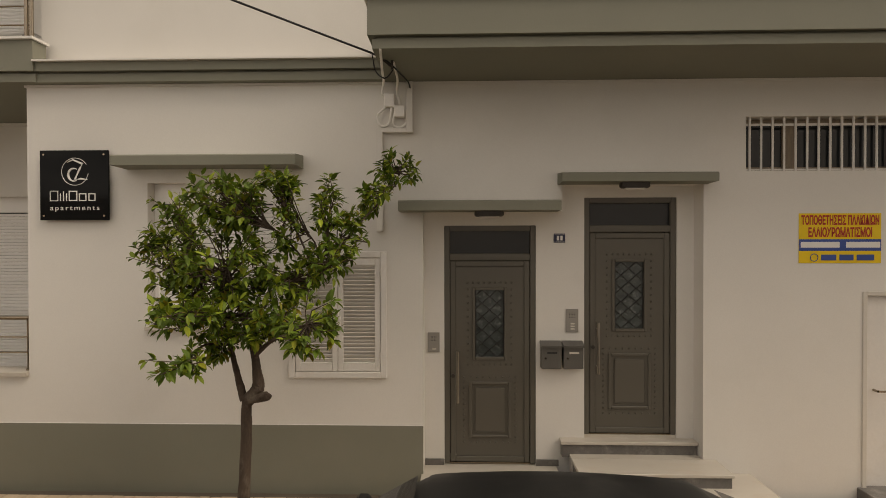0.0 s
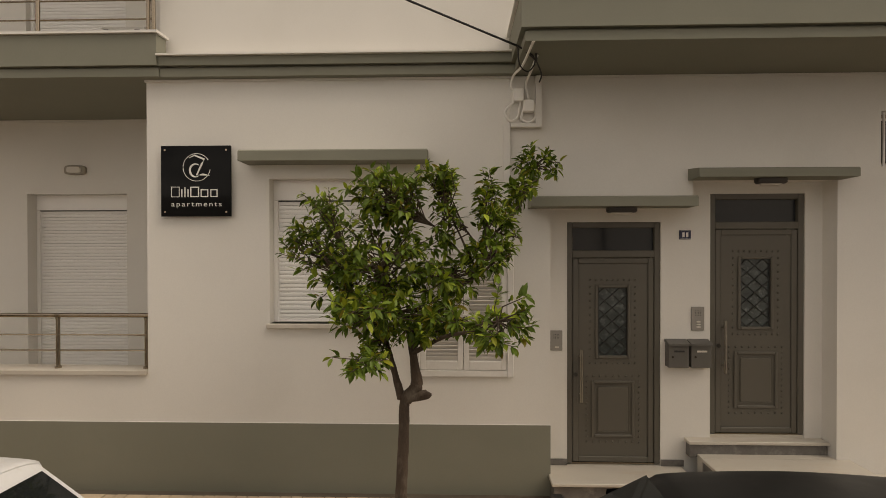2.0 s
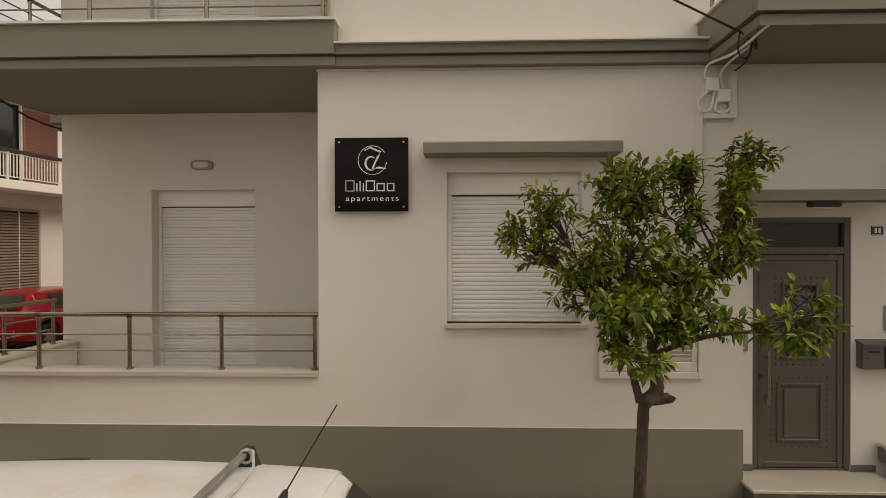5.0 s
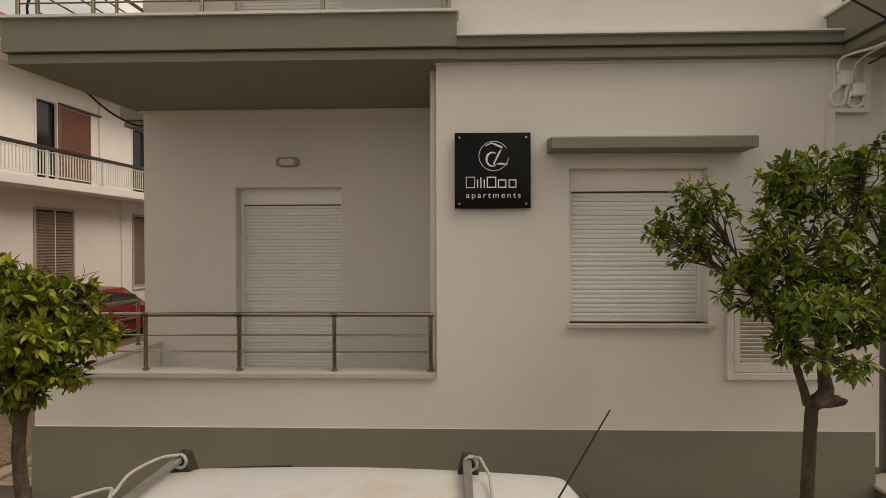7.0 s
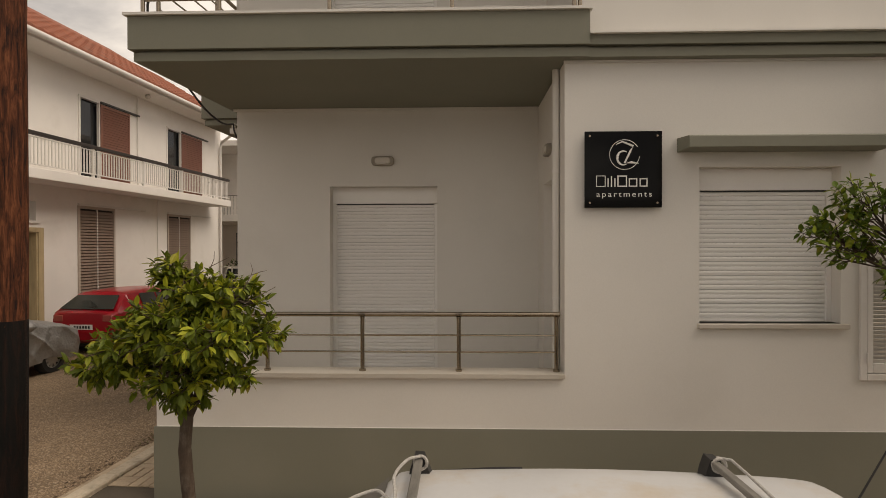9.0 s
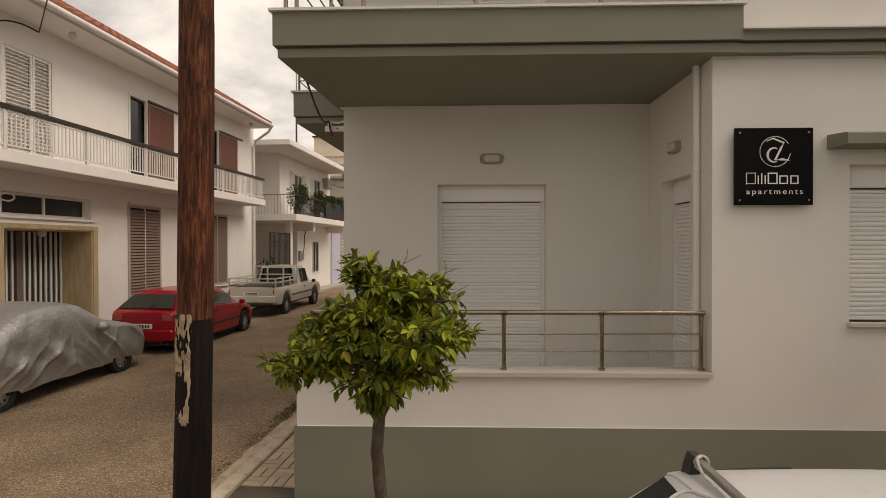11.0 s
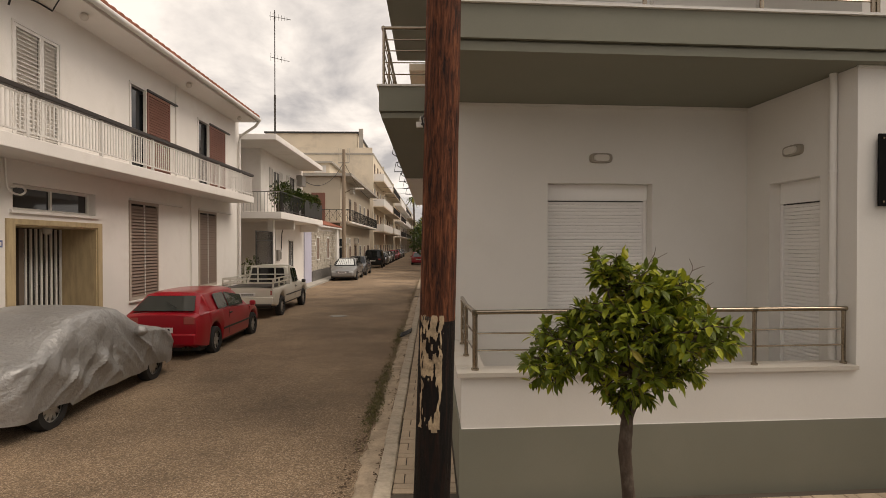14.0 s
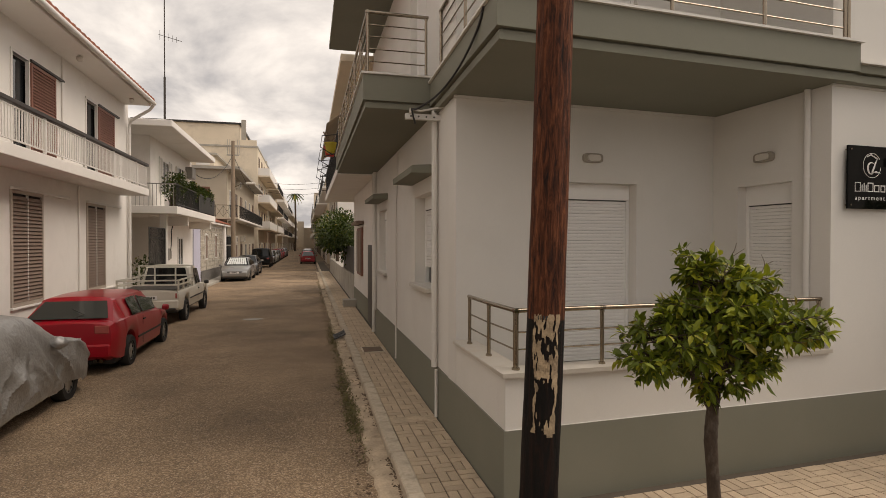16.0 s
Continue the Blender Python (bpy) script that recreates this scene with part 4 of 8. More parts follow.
# electric service on the wall
t = thing("cable_trunking", "off-white painted cable trunking on the wall", "trunking", "", pose(0, FY, 0))
bm = B(); box(bm, -0.786, -0.722, -0.05, -0.0005, 2.62, 3.60, 0.003); part("riser_duct", bm, PLASTER, t)
bm = B(); box(bm, -0.722, -0.43, -0.03, -0.0005, 3.562, 4.044, 0.003); part("back_panel", bm, PLASTER, t)
bm = B(); box(bm, -0.49, -0.43, -0.075, -0.0305, 3.562, 4.044, 0.003); box(bm, -0.722, -0.49, -0.075, -0.0305, 3.562, 3.60, 0.003); part("edge_duct", bm, PLASTER, t)
BOXWHITE = mat("white_box_plastic", (0.78, 0.75, 0.70), 0.45, var=0.05, bump=0.04)
t = thing("junction_boxes", "two pale plastic junction boxes with looped wires", "junction box", "", pose(0, FY, 0))
bm = B(); box(bm, -0.70, -0.60, -0.10, -0.031, 3.80, 3.92, 0.006); part("junction_box", bm, BOXWHITE, t)
bm = B(); box(bm, -0.605, -0.505, -0.115, -0.031, 3.70, 3.81, 0.006); part("junction_box", bm, BOXWHITE, t)
for pts in ([(-0.62, -0.9, 4.06), (-0.66, -0.5, 4.0), (-0.70, -0.12, 4.03), (-0.72, -0.08, 3.93), (-0.66, -0.07, 3.92)],
            [(-0.55, -0.6, 4.05), (-0.56, -0.2, 4.02), (-0.58, -0.08, 3.95), (-0.55, -0.07, 3.81)],
            [(-0.69, -0.07, 3.80), (-0.77, -0.06, 3.72), (-0.74, -0.06, 3.63), (-0.66, -0.06, 3.65), (-0.63, -0.07, 3.80)],
            [(-0.60, -0.07, 3.74), (-0.62, -0.06, 3.64), (-0.55, -0.06, 3.61), (-0.49, -0.06, 3.66), (-0.50, -0.07, 3.78)]):
    bm = B(); tube(bm, bend(pts), 0.0115, 6); part("wire", bm, BOXWHITE, t, smooth=True)

# stainless rails
def railing(name, label, m, posts, z0, ztop, rods, r_top=0.022, top=None, r_post=0.019):
    """Posts at (x, y), straight top rail and thin rods through them. Local to m."""
    t = thing(name, label, "railing", "steel railings", m)
    for (x, y) in posts:
        bm = B(); rod(bm, (x, y, z0), (x, y, ztop - 0.03), r_post, 14); rod(bm, (x, y, z0), (x, y, z0 + 0.02), r_post + 0.012, 14); rod(bm, (x, y, ztop - 0.04), (x, y, ztop - 0.02), r_post + 0.003, 12); rod(bm, (x, y, ztop - 0.03), (x, y, ztop), 0.008, 8)
        part("post", bm, STEEL, t, smooth=True)
    for zz, r, nm in [(ztop, r_top, "handrail")] + [(q, 0.0085, "thin_rod") for q in rods]:
        for (a, b) in zip(posts, posts[1:]):
            a3, b3 = Vector((*a, zz)), Vector((*b, zz))
            d = (b3 - a3).normalized()
            bm = B(); rod(bm, a3 - d * (0.03 if nm == "handrail" else 0), b3 + d * (0.03 if nm == "handrail" else 0), r, 12 if nm == "handrail" else 8); part(nm, bm, STEEL, t, smooth=True)
    return t


railing("loggia_railing", "polished steel railing on the loggia parapet", None, [(-4.30, 5.32), (-5.196, 5.32), (-6.09, 5.32), (-6.98, 5.32), (-7.85, 5.32)], 1.24, 1.765, (1.572, 1.418))
railing("loggia_railing", "polished steel railing turning along the side parapet", STREET, [(0.065, 0.10), (0.03, 0.72), (0.03, 1.38)], 1.24, 1.765, (1.572, 1.418))
railing("balcony_railing", "polished steel railing of the upper balcony", None, [(-4.12, 5.16), (-4.17, 5.16), (-5.25, 5.16), (-6.35, 5.16), (-7.35, 5.16), (-8.05, 5.16)], 4.475, 5.30, (4.62, 4.80, 4.98, 5.14))
railing("balcony_railing", "polished steel railing of the upper balcony along the street", STREET, [(-0.08, 0.1), (-0.08, 1.2), (-0.08, 2.3)], 4.475, 5.30, (4.62, 4.80, 4.98, 5.14))
railing("balcony_railing", "polished steel railing of the side balcony", STREET, [(-0.2, 2.64), (-0.97, 2.64), (-0.97, 3.6), (-0.97, 4.6), (-0.97, 5.6), (-0.97, 6.6), (-0.97, 7.6), (-0.97, 8.6), (-0.97, 9.4)], 4.545, 5.33, (4.70, 4.86, 5.02, 5.17))
railing("balcony_railing", "polished steel railing of the deep front balcony", None, [(-0.64, 5.2), (-0.64, 4.38), (0.5, 4.38), (1.7, 4.38), (2.9, 4.38), (4.1, 4.38), (5.3, 4.38)], 4.475, 5.30, (4.62, 4.80, 4.98, 5.14))

# pipes
def pipe(name, label, pts, r, m=None, clips=()):
    t = thing(name, label, "pipe", "wall pipes", m)
    bm = B(); tube(bm, pts, r, 12); part("tube", bm, PLASTER, t, smooth=True)
    for (x, y, z) in clips:
        bm = B(); rod(bm, (x, y, z - 0.012), (x, y, z + 0.012), r + 0.005, 12); part("clip", bm, WHITEMETAL, t, smooth=True)


pipe("downpipe", "off-white downpipe in the loggia corner", [(-4.275, 5.49, 0.86), (-4.275, 5.49, 4.07)], 0.034, None, [(-4.275, 5.49, 1.9), (-4.275, 5.49, 3.1)])
pipe("downpipe", "off-white downpipe on the side wall", [(-0.11, 2.52, 0.74), (-0.11, 2.52, 4.08)], 0.04, STREET, [(-0.11, 2.52, z) for z in (1.2, 2.2, 3.4)])
pipe("downpipe", "off-white double downpipe at the end of the side wall", [(-0.11, 9.3, 0.12), (-0.11, 9.3, 4.1)], 0.045, STREET, [(-0.11, 9.3, 1.5)])
pipe("downpipe", "off-white double downpipe at the end of the side wall", [(-0.11, 9.05, 0.7), (-0.11, 9.05, 4.1)], 0.04, STREET, [(-0.11, 9.05, 1.5)])
pipe("conduit", "thin painted conduit on the side wall", [(-0.085, 5.89, 0.15), (-0.085, 5.89, 3.15), (-0.075, 5.8, 3.6), (-0.075, 5.75, 4.08)], 0.018, STREET, [(-0.085, 5.89, 2.4)])
pipe("conduit", "thin painted conduit low on the side wall", [(-0.1, 2.45, 0.1), (-0.1, 2.45, 0.72)], 0.022, STREET)
# bracket with cables at the street corner
t = thing("cable_bracket", "white perforated steel bracket holding cables", "bracket", "", STREET)
bm = B(); box(bm, -0.52, -0.06, 2.38, 2.44, 3.93, 4.0, 0.003); part("arm", bm, WHITEMETAL, t)
bm = B(); [rod(bm, (-0.15 - 0.1 * i, 2.375, 3.965), (-0.15 - 0.1 * i, 2.381, 3.965), 0.012, 8) for i in range(4)]; part("bolt_holes", bm, DARKSTEEL, t)
bm = B(); rod(bm, (-0.45, 2.36, 4.0), (-0.45, 2.36, 4.06), 0.03, 12, 0.02); part("insulator", bm, PLASTICWHITE, t, smooth=True)
bm = B(); tube(bm, [(-0.05, 2.2, 4.06), (-0.2, 2.3, 4.05), (-0.33, 2.36, 4.03), (-0.45, 2.36, 4.05)], 0.012, 6); part("wire", bm, PLASTICWHITE, t, smooth=True)
bm = B(); tube(bm, [(-0.45, 2.34, 4.05), (-0.43, 2.33, 3.95), (-0.40, 2.34, 3.86)], 0.012, 6); part("wire", bm, CABLE, t, smooth=True)

# clothes rack on the upper balcony
t = thing("clothes_rack", "folding white wire clothes rack on the balcony", "clothes rack", "", pose(-4.95, 5.62, 4.240))
for x in (0.0, 0.45):
    bm = B(); tube(bm, [(x, 0.0, 0.0), (x, 0.02, 0.5), (x, 0.16, 0.5), (x, 0.18, 0.0)], 0.008, 6); part("leg", bm, WHITEMETAL, t)
for k in range(7):
    bm = B(); rod(bm, (0.0, 0.02 + k * 0.023, 0.5), (0.45, 0.02 + k * 0.023, 0.5), 0.004, 5); part("wire", bm, WHITEMETAL, t)
for x in (0.03, 0.36):
    bm = B(); box(bm, x, x + 0.06, -0.005, 0.02, 0.42, 0.47, 0.005); part("hinge", bm, BLACKPLASTIC, t)

# ---- the side street: houses ----
W = -7.58      # face of the house across the side street


def shutter_panel(parent, a0, a1, z0, z1, face, material, name="shutter_leaf", pitch=0.075, frame_w=0.05):
    """A louvred shutter leaf in a wall along y, its face looking towards +x."""
    leaf = part(name, holed("y", a0, a1, z0, z1, face, face - 0.035, [(a0 + frame_w, a1 - frame_w, z0 + frame_w, z1 - frame_w)]), material, parent)
    bm = B(); box(bm, -0.016, 0.016, a0 + frame_w, a1 - frame_w, -0.03, 0.03, 0, Matrix.Rotation(radians(-62), 3, "Y") @ Matrix.Diagonal((0.4, 1, 1)).to_3x3())
    me = mesh_of("louvre", bm, material)
    z = z0 + frame_w + 0.03
    while z < z1 - frame_w - 0.02:
        s = new("louvre", me); s.parent = leaf; s.location = (face - 0.02, 0, z); z += pitch
    # behind brown louvres the backing is black, as shade between the slats
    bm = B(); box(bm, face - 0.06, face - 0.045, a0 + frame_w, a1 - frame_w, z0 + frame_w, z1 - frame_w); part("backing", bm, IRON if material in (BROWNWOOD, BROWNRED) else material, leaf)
    return leaf


whole = [(4.80, 7.15, -1, 2.73), (4.78, 7.11, 2.99, 3.45), (2.9, 4.17, 2.56, 3.24), (8.43, 9.75, 1.08, 3.40), (12.33, 13.66, 1.08, 3.40), (8.50, 9.75, 4.12, 6.27), (12.33, 13.7, 4.12, 6.27), (4.82, 5.98, 4.12, 6.25), (2.9, 3.95, 5.3, 6.1)]
house = thing("white_house", "white two-storey house with brown shutters and red tiled roof", "house", "", STREET)
part("front_wall", holed("y", -2.0, 15.9, -0.2, 6.98, W, W - 0.3, whole), OLDWHITE, house)
bm = B(); box(bm, W - 9, W - 0.3, 15.6, 15.9, -0.2, 6.98); part("end_wall", bm, OLDWHITE, house)
# sheet behind the whole front, coloured dark as the shade of its rooms
bm = B(); box(bm, W - 0.95, W - 0.9, -2, 15.5, -0.2, 6.9); part("house_rooms_shade", bm, UNLITSHADE, house)
bm = B(); box(bm, W, -6.72, -2.0, 15.0, 3.86, 4.09, 0.01); part("balcony_slab", bm, OLDWHITE, house, "white concrete balcony slab")
bm = B(); box(bm, W - 0.3, -6.78, -2.0, 15.55, 6.90, 7.02); part("eave_soffit", bm, OLDWHITE, house)
bm = B(); rod(bm, (-6.70, -2.0, 7.0), (-6.70, 15.6, 7.0), 0.07, 10); part("gutter", bm, WHITEMETAL, house, "white metal gutter", smooth=True)
bm = B(); tube(bm, [(-6.70, 15.55, 6.96), (-6.85, 15.62, 6.78), (-7.45, 15.72, 6.42), (-7.50, 15.74, 6.2), (-7.50, 15.74, 0.1)], 0.05, 10); part("downpipe", bm, WHITEMETAL, house, smooth=True)
# tiled roof: rows of half-round tiles
bm = B()
s_ = 0.60
for i in range(0, 62):
    v = -2.0 + 0.285 * i
    for k in range(8):
        u0, u1 = -6.66 - 0.42 * k, -6.66 - 0.42 * (k + 1) - 0.05
        zz0, zz1 = 7.04 + 0.42 * k * s_ + 0.02, 7.06 + 0.42 * (k + 1) * s_
        r = [[bm.verts.new((u, v + 0.125 * math.cos(a), z + 0.075 * math.sin(a))) for a in [math.pi * q / 5 for q in range(6)]] for u, z in ((u0, zz0), (u1, zz1))]
        for q in range(5):
            bm.faces.new((r[0][q], r[0][q + 1], r[1][q + 1], r[1][q]))
        bm.faces.new(r[0])
roof_t = part("roof_tiles", bm, ROOFTILE, house, "weathered red clay roof tiles")
roof_t["kind"] = "stuff"
bm = B()
v4 = [bm.verts.new(p) for p in ((-6.68, -2.0, 7.04), (-6.68, 15.55, 7.04), (-12, 15.55, 10.21), (-12, -2, 10.21))]
bm.faces.new(v4)
g = bmesh.ops.extrude_face_region(bm, geom=list(bm.faces))
bmesh.ops.translate(bm, vec=(0, 0, -0.05), verts=[x for x in g["geom"] if isinstance(x, bmesh.types.BMVert)])
part("roof_deck", bm, ROOFTILE, house)
WOODBROWN = mat("grey_brown_paint", (0.16, 0.125, 0.095), 0.6, var=0.12, scale=5, fine=50, bump=0.1)
# entrance
portal = part("portal", holed("y", 4.60, 7.30, 0.0, 2.83, W + 0.03, W - 0.0, [(4.80, 7.15, -1, 2.73)]), TRAVERTINE, house, "yellow travertine door surround")
bm = B(); box(bm, W - 0.75, W - 0.001, 7.12, 7.149, 0, 2.729); part("portal_reveal", bm, TRAVERTINE, portal)
bm = B(); box(bm, W - 0.75, W - 0.001, 4.801, 4.83, 0, 2.729); part("portal_reveal", bm, TRAVERTINE, portal)
bm = B(); box(bm, W - 0.75, W - 0.001, 4.83, 7.12, 2.70, 2.729); part("portal_reveal", bm, TRAVERTINE, portal)
# the shade behind the door bars is this sheet's dark colour
bm = B(); box(bm, W - 0.80, W - 0.76, 4.83, 7.12, 0, 2.70); part("door_shade", bm, UNLITSHADE, house, "dark sheet standing in for the shade behind the barred door")
for i in range(16):
    v = 4.88 + i * 0.145
    bm = B(); box(bm, W - 0.75, W - 0.72, v, v + 0.045, 0.1, 2.69); part("door_bar", bm, WHITEMETAL, house, "white steel door bar")
for zz in (0.75, 1.0):
    bm = B(); box(bm, W - 0.755, W - 0.735, 4.84, 7.1, zz, zz + 0.05); part("door_rail", bm, WHITEMETAL, house)
bm = B(); box(bm, W - 0.77, W - 0.70, 5.85, 5.98, 0.1, 2.69); part("door_post", bm, WOODBROWN, house)
for zz, vv, u in ((2.66, 6.05, W - 0.3),):
    bm = B(); bmesh.ops.create_uvsphere(bm, u_segments=14, v_segments=8, radius=0.09, matrix=Matrix.Translation((u, vv, zz))); part("globe_lamp", bm, PLASTICWHITE, house, smooth=True)
# transom window and small window
def pane_window(parent, a0, a1, z0, z1, face, bars, material=WHITEMETAL, w=0.05):
    f = part("window_frame", holed("y", a0, a1, z0, z1, face, face - 0.06, [(a0 + w + i * (a1 - a0 - w) / bars, a0 + (i + 1) * (a1 - a0 - w) / bars, z0 + w, z1 - w) for i in range(bars)]), material, parent)
    for i in range(bars):
        bm = B(); box(bm, face - 0.045, face - 0.035, a0 + w + i * (a1 - a0 - w) / bars, a0 + (i + 1) * (a1 - a0 - w) / bars, z0 + w, z1 - w); part("pane", bm, GLASS, f)
    return f


pane_window(house, 4.78, 7.11, 2.99, 3.45, W - 0.15, 2)
bm = B(); box(bm, W - 0.14, W + 0.05, 4.70, 7.2, 2.93, 2.985); part("window_sill", bm, OLDWHITE, house)
pane_window(house, 2.9, 4.17, 2.56, 3.24, W + 0.01, 2)
f = pane_window(house, 2.9, 3.95, 5.3, 6.1, W - 0.1, 2, DARKSTEEL)
for i in range(6):
    bm = B(); vv = 2.98 + i * 0.18; rod(bm, (W + 0.06, vv, 5.25), (W + 0.06, vv, 6.15), 0.012, 6); part("grille_bar", bm, IRON, f)
bm = B(); box(bm, W + 0.05, W + 0.07, 2.9, 3.97, 5.25, 5.28); box(bm, W + 0.05, W + 0.07, 2.9, 3.97, 6.12, 6.15); part("grille_frame", bm, IRON, f)
# ground-floor shutters, with rail and sill
SHUTFRAME = mat("taupe_shutter_frame", (0.43, 0.36, 0.30), 0.6, var=0.12, bump=0.1)
for a0, a1 in ((8.43, 9.75), (12.33, 13.66)):
    wdw = part("window", holed("y", a0 - 0.04, a1 + 0.03, 1.02, 3.44, W + 0.03, W - 0.02, [(a0 + 0.03, a1 - 0.03, 1.10, 3.37)]), SHUTFRAME, house, "brown louvred window shutters in a taupe frame")
    m = (a0 + a1) / 2
    for p, q in ((a0 + 0.03, m - 0.012), (m + 0.012, a1 - 0.03)):
        bm = B(); box(bm, -0.006, 0.006, p, q, -0.045, 0.045, 0, Matrix.Rotation(radians(-28), 3, "Y"))
        me = mesh_of("louvre", bm, BROWNWOOD)
        z = 1.145
        while z < 3.35:
            s = new("louvre", me); s.parent = wdw; s.location = (W + 0.008, 0, z); z += 0.079
    bm = B(); box(bm, W - 0.015, W + 0.025, m - 0.012, m + 0.012, 1.10, 3.37); part("mullion", bm, WHITEMETAL, wdw)
    # dark-coloured backing gives the shade in the gaps between louvres
    bm = B(); box(bm, W - 0.05, W - 0.03, a0, a1, 1.09, 3.38); part("backing", bm, UNLITSHADE, wdw)
    bm = B(); box(bm, W, W + 0.07, a0 - 0.04, a1 + 1.35, 3.441, 3.50, 0.005); part("shutter_rail", bm, WHITEMETAL, house, "shutter rail along the wall")
    bm = B(); box(bm, W, W + 0.06, a0 - 0.06, a1 + (1.3 if a0 < 10 else 1.1), 0.97, 1.015, 0.005); part("window_sill", bm, OLDWHITE, house)
# upper doors: dark opening and brown sliding shutter
for a0, am, a1 in ((8.50, 9.17, 10.40), (12.33, 13.08, 14.42)):
    d = part("balcony_door", holed("y", a0 - 0.06, am + 0.04, 4.09, 6.33, W + 0.025, W - 0.05, [(a0, am, 4.0, 6.27)]), WHITEMETAL, house, "balcony door with dark glass")
    bm = B(); box(bm, W - 0.12, W - 0.1, a0, am + 0.5, 4.1, 6.27); part("pane", bm, GLASS, d)
    sh = part("sliding_shutter", holed("y", am + 0.045, a1, 4.12, 6.25, W + 0.055, W + 0.02, [(am + 0.10, a1 - 0.05, 4.2, 6.18)]), BROWNRED, house, "red-brown sliding louvred shutter")
    bm = B(); box(bm, -0.005, 0.005, am + 0.10, a1 - 0.05, -0.038, 0.038, 0, Matrix.Rotation(radians(-28), 3, "Y"))
    me = mesh_of("louvre", bm, BROWNRED)
    z = 4.235
    while z < 6.17:
        s = new("louvre", me); s.parent = sh; s.location = (W + 0.038, 0, z); z += 0.068
    bm = B(); box(bm, W + 0.002, W + 0.016, am + 0.08, a1 - 0.03, 4.18, 6.2); part("backing", bm, BROWNWOOD, sh)
    bm = B(); box(bm, W, W + 0.06, am + 0.05, a1 + 0.45, 6.28, 6.33); part("shutter_rail", bm, DARKSTEEL, house)
d = part("balcony_door", holed("y", 4.78, 6.02, 4.09, 6.30, W + 0.02, W - 0.05, [(4.82, 5.98, 4.0, 6.26)]), WHITEMETAL, house)
shutter_panel(d, 4.83, 5.50, 4.12, 6.25, W + 0.01, WHITEMETAL)
shutter_panel(d, 5.51, 5.97, 4.12, 6.25, W + 0.01, WHITEMETAL)
# railing: white balusters, dark broad handrail
bm = B(); box(bm, -6.80, -6.68, -2.0, 14.85, 4.79, 4.87, 0.008); part("handrail", bm, mat("dark_brown_rail", (0.03, 0.022, 0.018), 0.5, var=0.2, bump=0.1), house, "dark brown broad handrail")
bm = B(); box(bm, -6.755, -6.725, -2, 14.85, 4.15, 4.175); box(bm, -6.755, -6.725, -2, 14.85, 4.74, 4.76); part("rail_bar", bm, WHITEMETAL, house)
bm = B(); box(bm, -0.009, 0.009, -0.012, 0.012, 4.15, 4.76)
me = mesh_of("baluster", bm, WHITEMETAL)
for i in range(132):
    v = 2.2 + i * 0.096
    if v < 14.85:
        o = new("baluster", me); o.parent = house; o.location = (-6.74, v, 0)
for i in range(9):
    v = -1.9 + 1.95 * i
    bm = B(); box(bm, -6.765, -6.715, v, v + 0.05, 4.09, 4.80); part("rail_post", bm, WHITEMETAL, house)
bm = B(); box(bm, W + 0.0, -6.75, 14.82, 14.85, 4.74, 4.80)
for i in range(8): box(bm, W + 0.05 + i * 0.1, W + 0.068 + i * 0.1, 14.825, 14.845, 4.09, 4.74)
part("end_rail", bm, WHITEMETAL, house)
for vv in (6.0, 10.6, 14.6):
    bm = B(); bmesh.ops.create_uvsphere(bm, u_segments=12, v_segments=8, radius=0.08, matrix=Matrix.Translation((-7.1, vv, 6.83))); rod(bm, (-7.1, vv, 6.85), (-7.1, vv, 6.9), 0.04, 8); part("globe_lamp", bm, PLASTICWHITE, house, smooth=True)
for v in (10.8, 4.4):
    bm = B(); tube(bm, [(W + 0.03, v, 4.1 if v > 5 else 3.0), (W + 0.03, v, 6.88 if v > 5 else 3.84)], 0.025, 8); part("conduit", bm, OLDWHITE, house, smooth=True)
bm = B(); tube(bm, [(W + 0.03, 11.75, 0.4), (W + 0.03, 11.75, 3.85)], 0.02, 8); part("conduit", bm, OLDWHITE, house, smooth=True)
bm = B(); tube(bm, bend([(W + 0.06, 4.55, 3.85), (W + 0.06, 4.6, 3.35), (W + 0.06, 4.85, 3.25), (W + 0.06, 5.0, 3.32), (W + 0.06, 4.9, 3.4), (W + 0.06, 4.65, 3.36)]), 0.018, 6); part("wire_loop", bm, OLDWHITE, house, smooth=True)
bm = B(); box(bm, W, W + 0.008, 4.40, 4.54, 2.33, 2.45); part("number_plate", bm, mat("blue_plate", (0.12, 0.14, 0.3), 0.4, var=0.05, bump=0), house)
bm = B(); box(bm, W + 0.008, W + 0.01, 4.43, 4.46, 2.36, 2.42); box(bm, W + 0.008, W + 0.01, 4.48, 4.51, 2.36, 2.42); part("plate_bar", bm, WHITEINK, house)
# mast aerial behind
t = thing("mast_aerial", "tall lattice mast with television aerials on a roof", "aerial", "", STREET)
bm = B(); rod(bm, (-7.55, 20.6, 6.7), (-7.55, 20.6, 9.3), 0.045, 8); rod(bm, (-7.55, 20.6, 9.3), (-7.55, 20.6, 13.2), 0.022, 8); part("mast", bm, DARKSTEEL, t)
for zz, n, ang in ((11.0, 5, 0.6), (12.9, 7, 0.3)):
    bm = B()
    d = Vector((math.cos(ang), math.sin(ang) * 0.5, -0.12))
    c = Vector((-7.55, 20.6, zz))
    rod(bm, c - d * 0.25, c + d * 0.75, 0.012, 6)
    for k in range(n):
        p = c + d * (-0.2 + 0.9 * k / n)
        rod(bm, p + Vector((0, 0, -0.2 + 0.02 * k)), p + Vector((0, 0, 0.2 - 0.02 * k)), 0.008, 5)
    part("aerial", bm, DARKSTEEL, t)


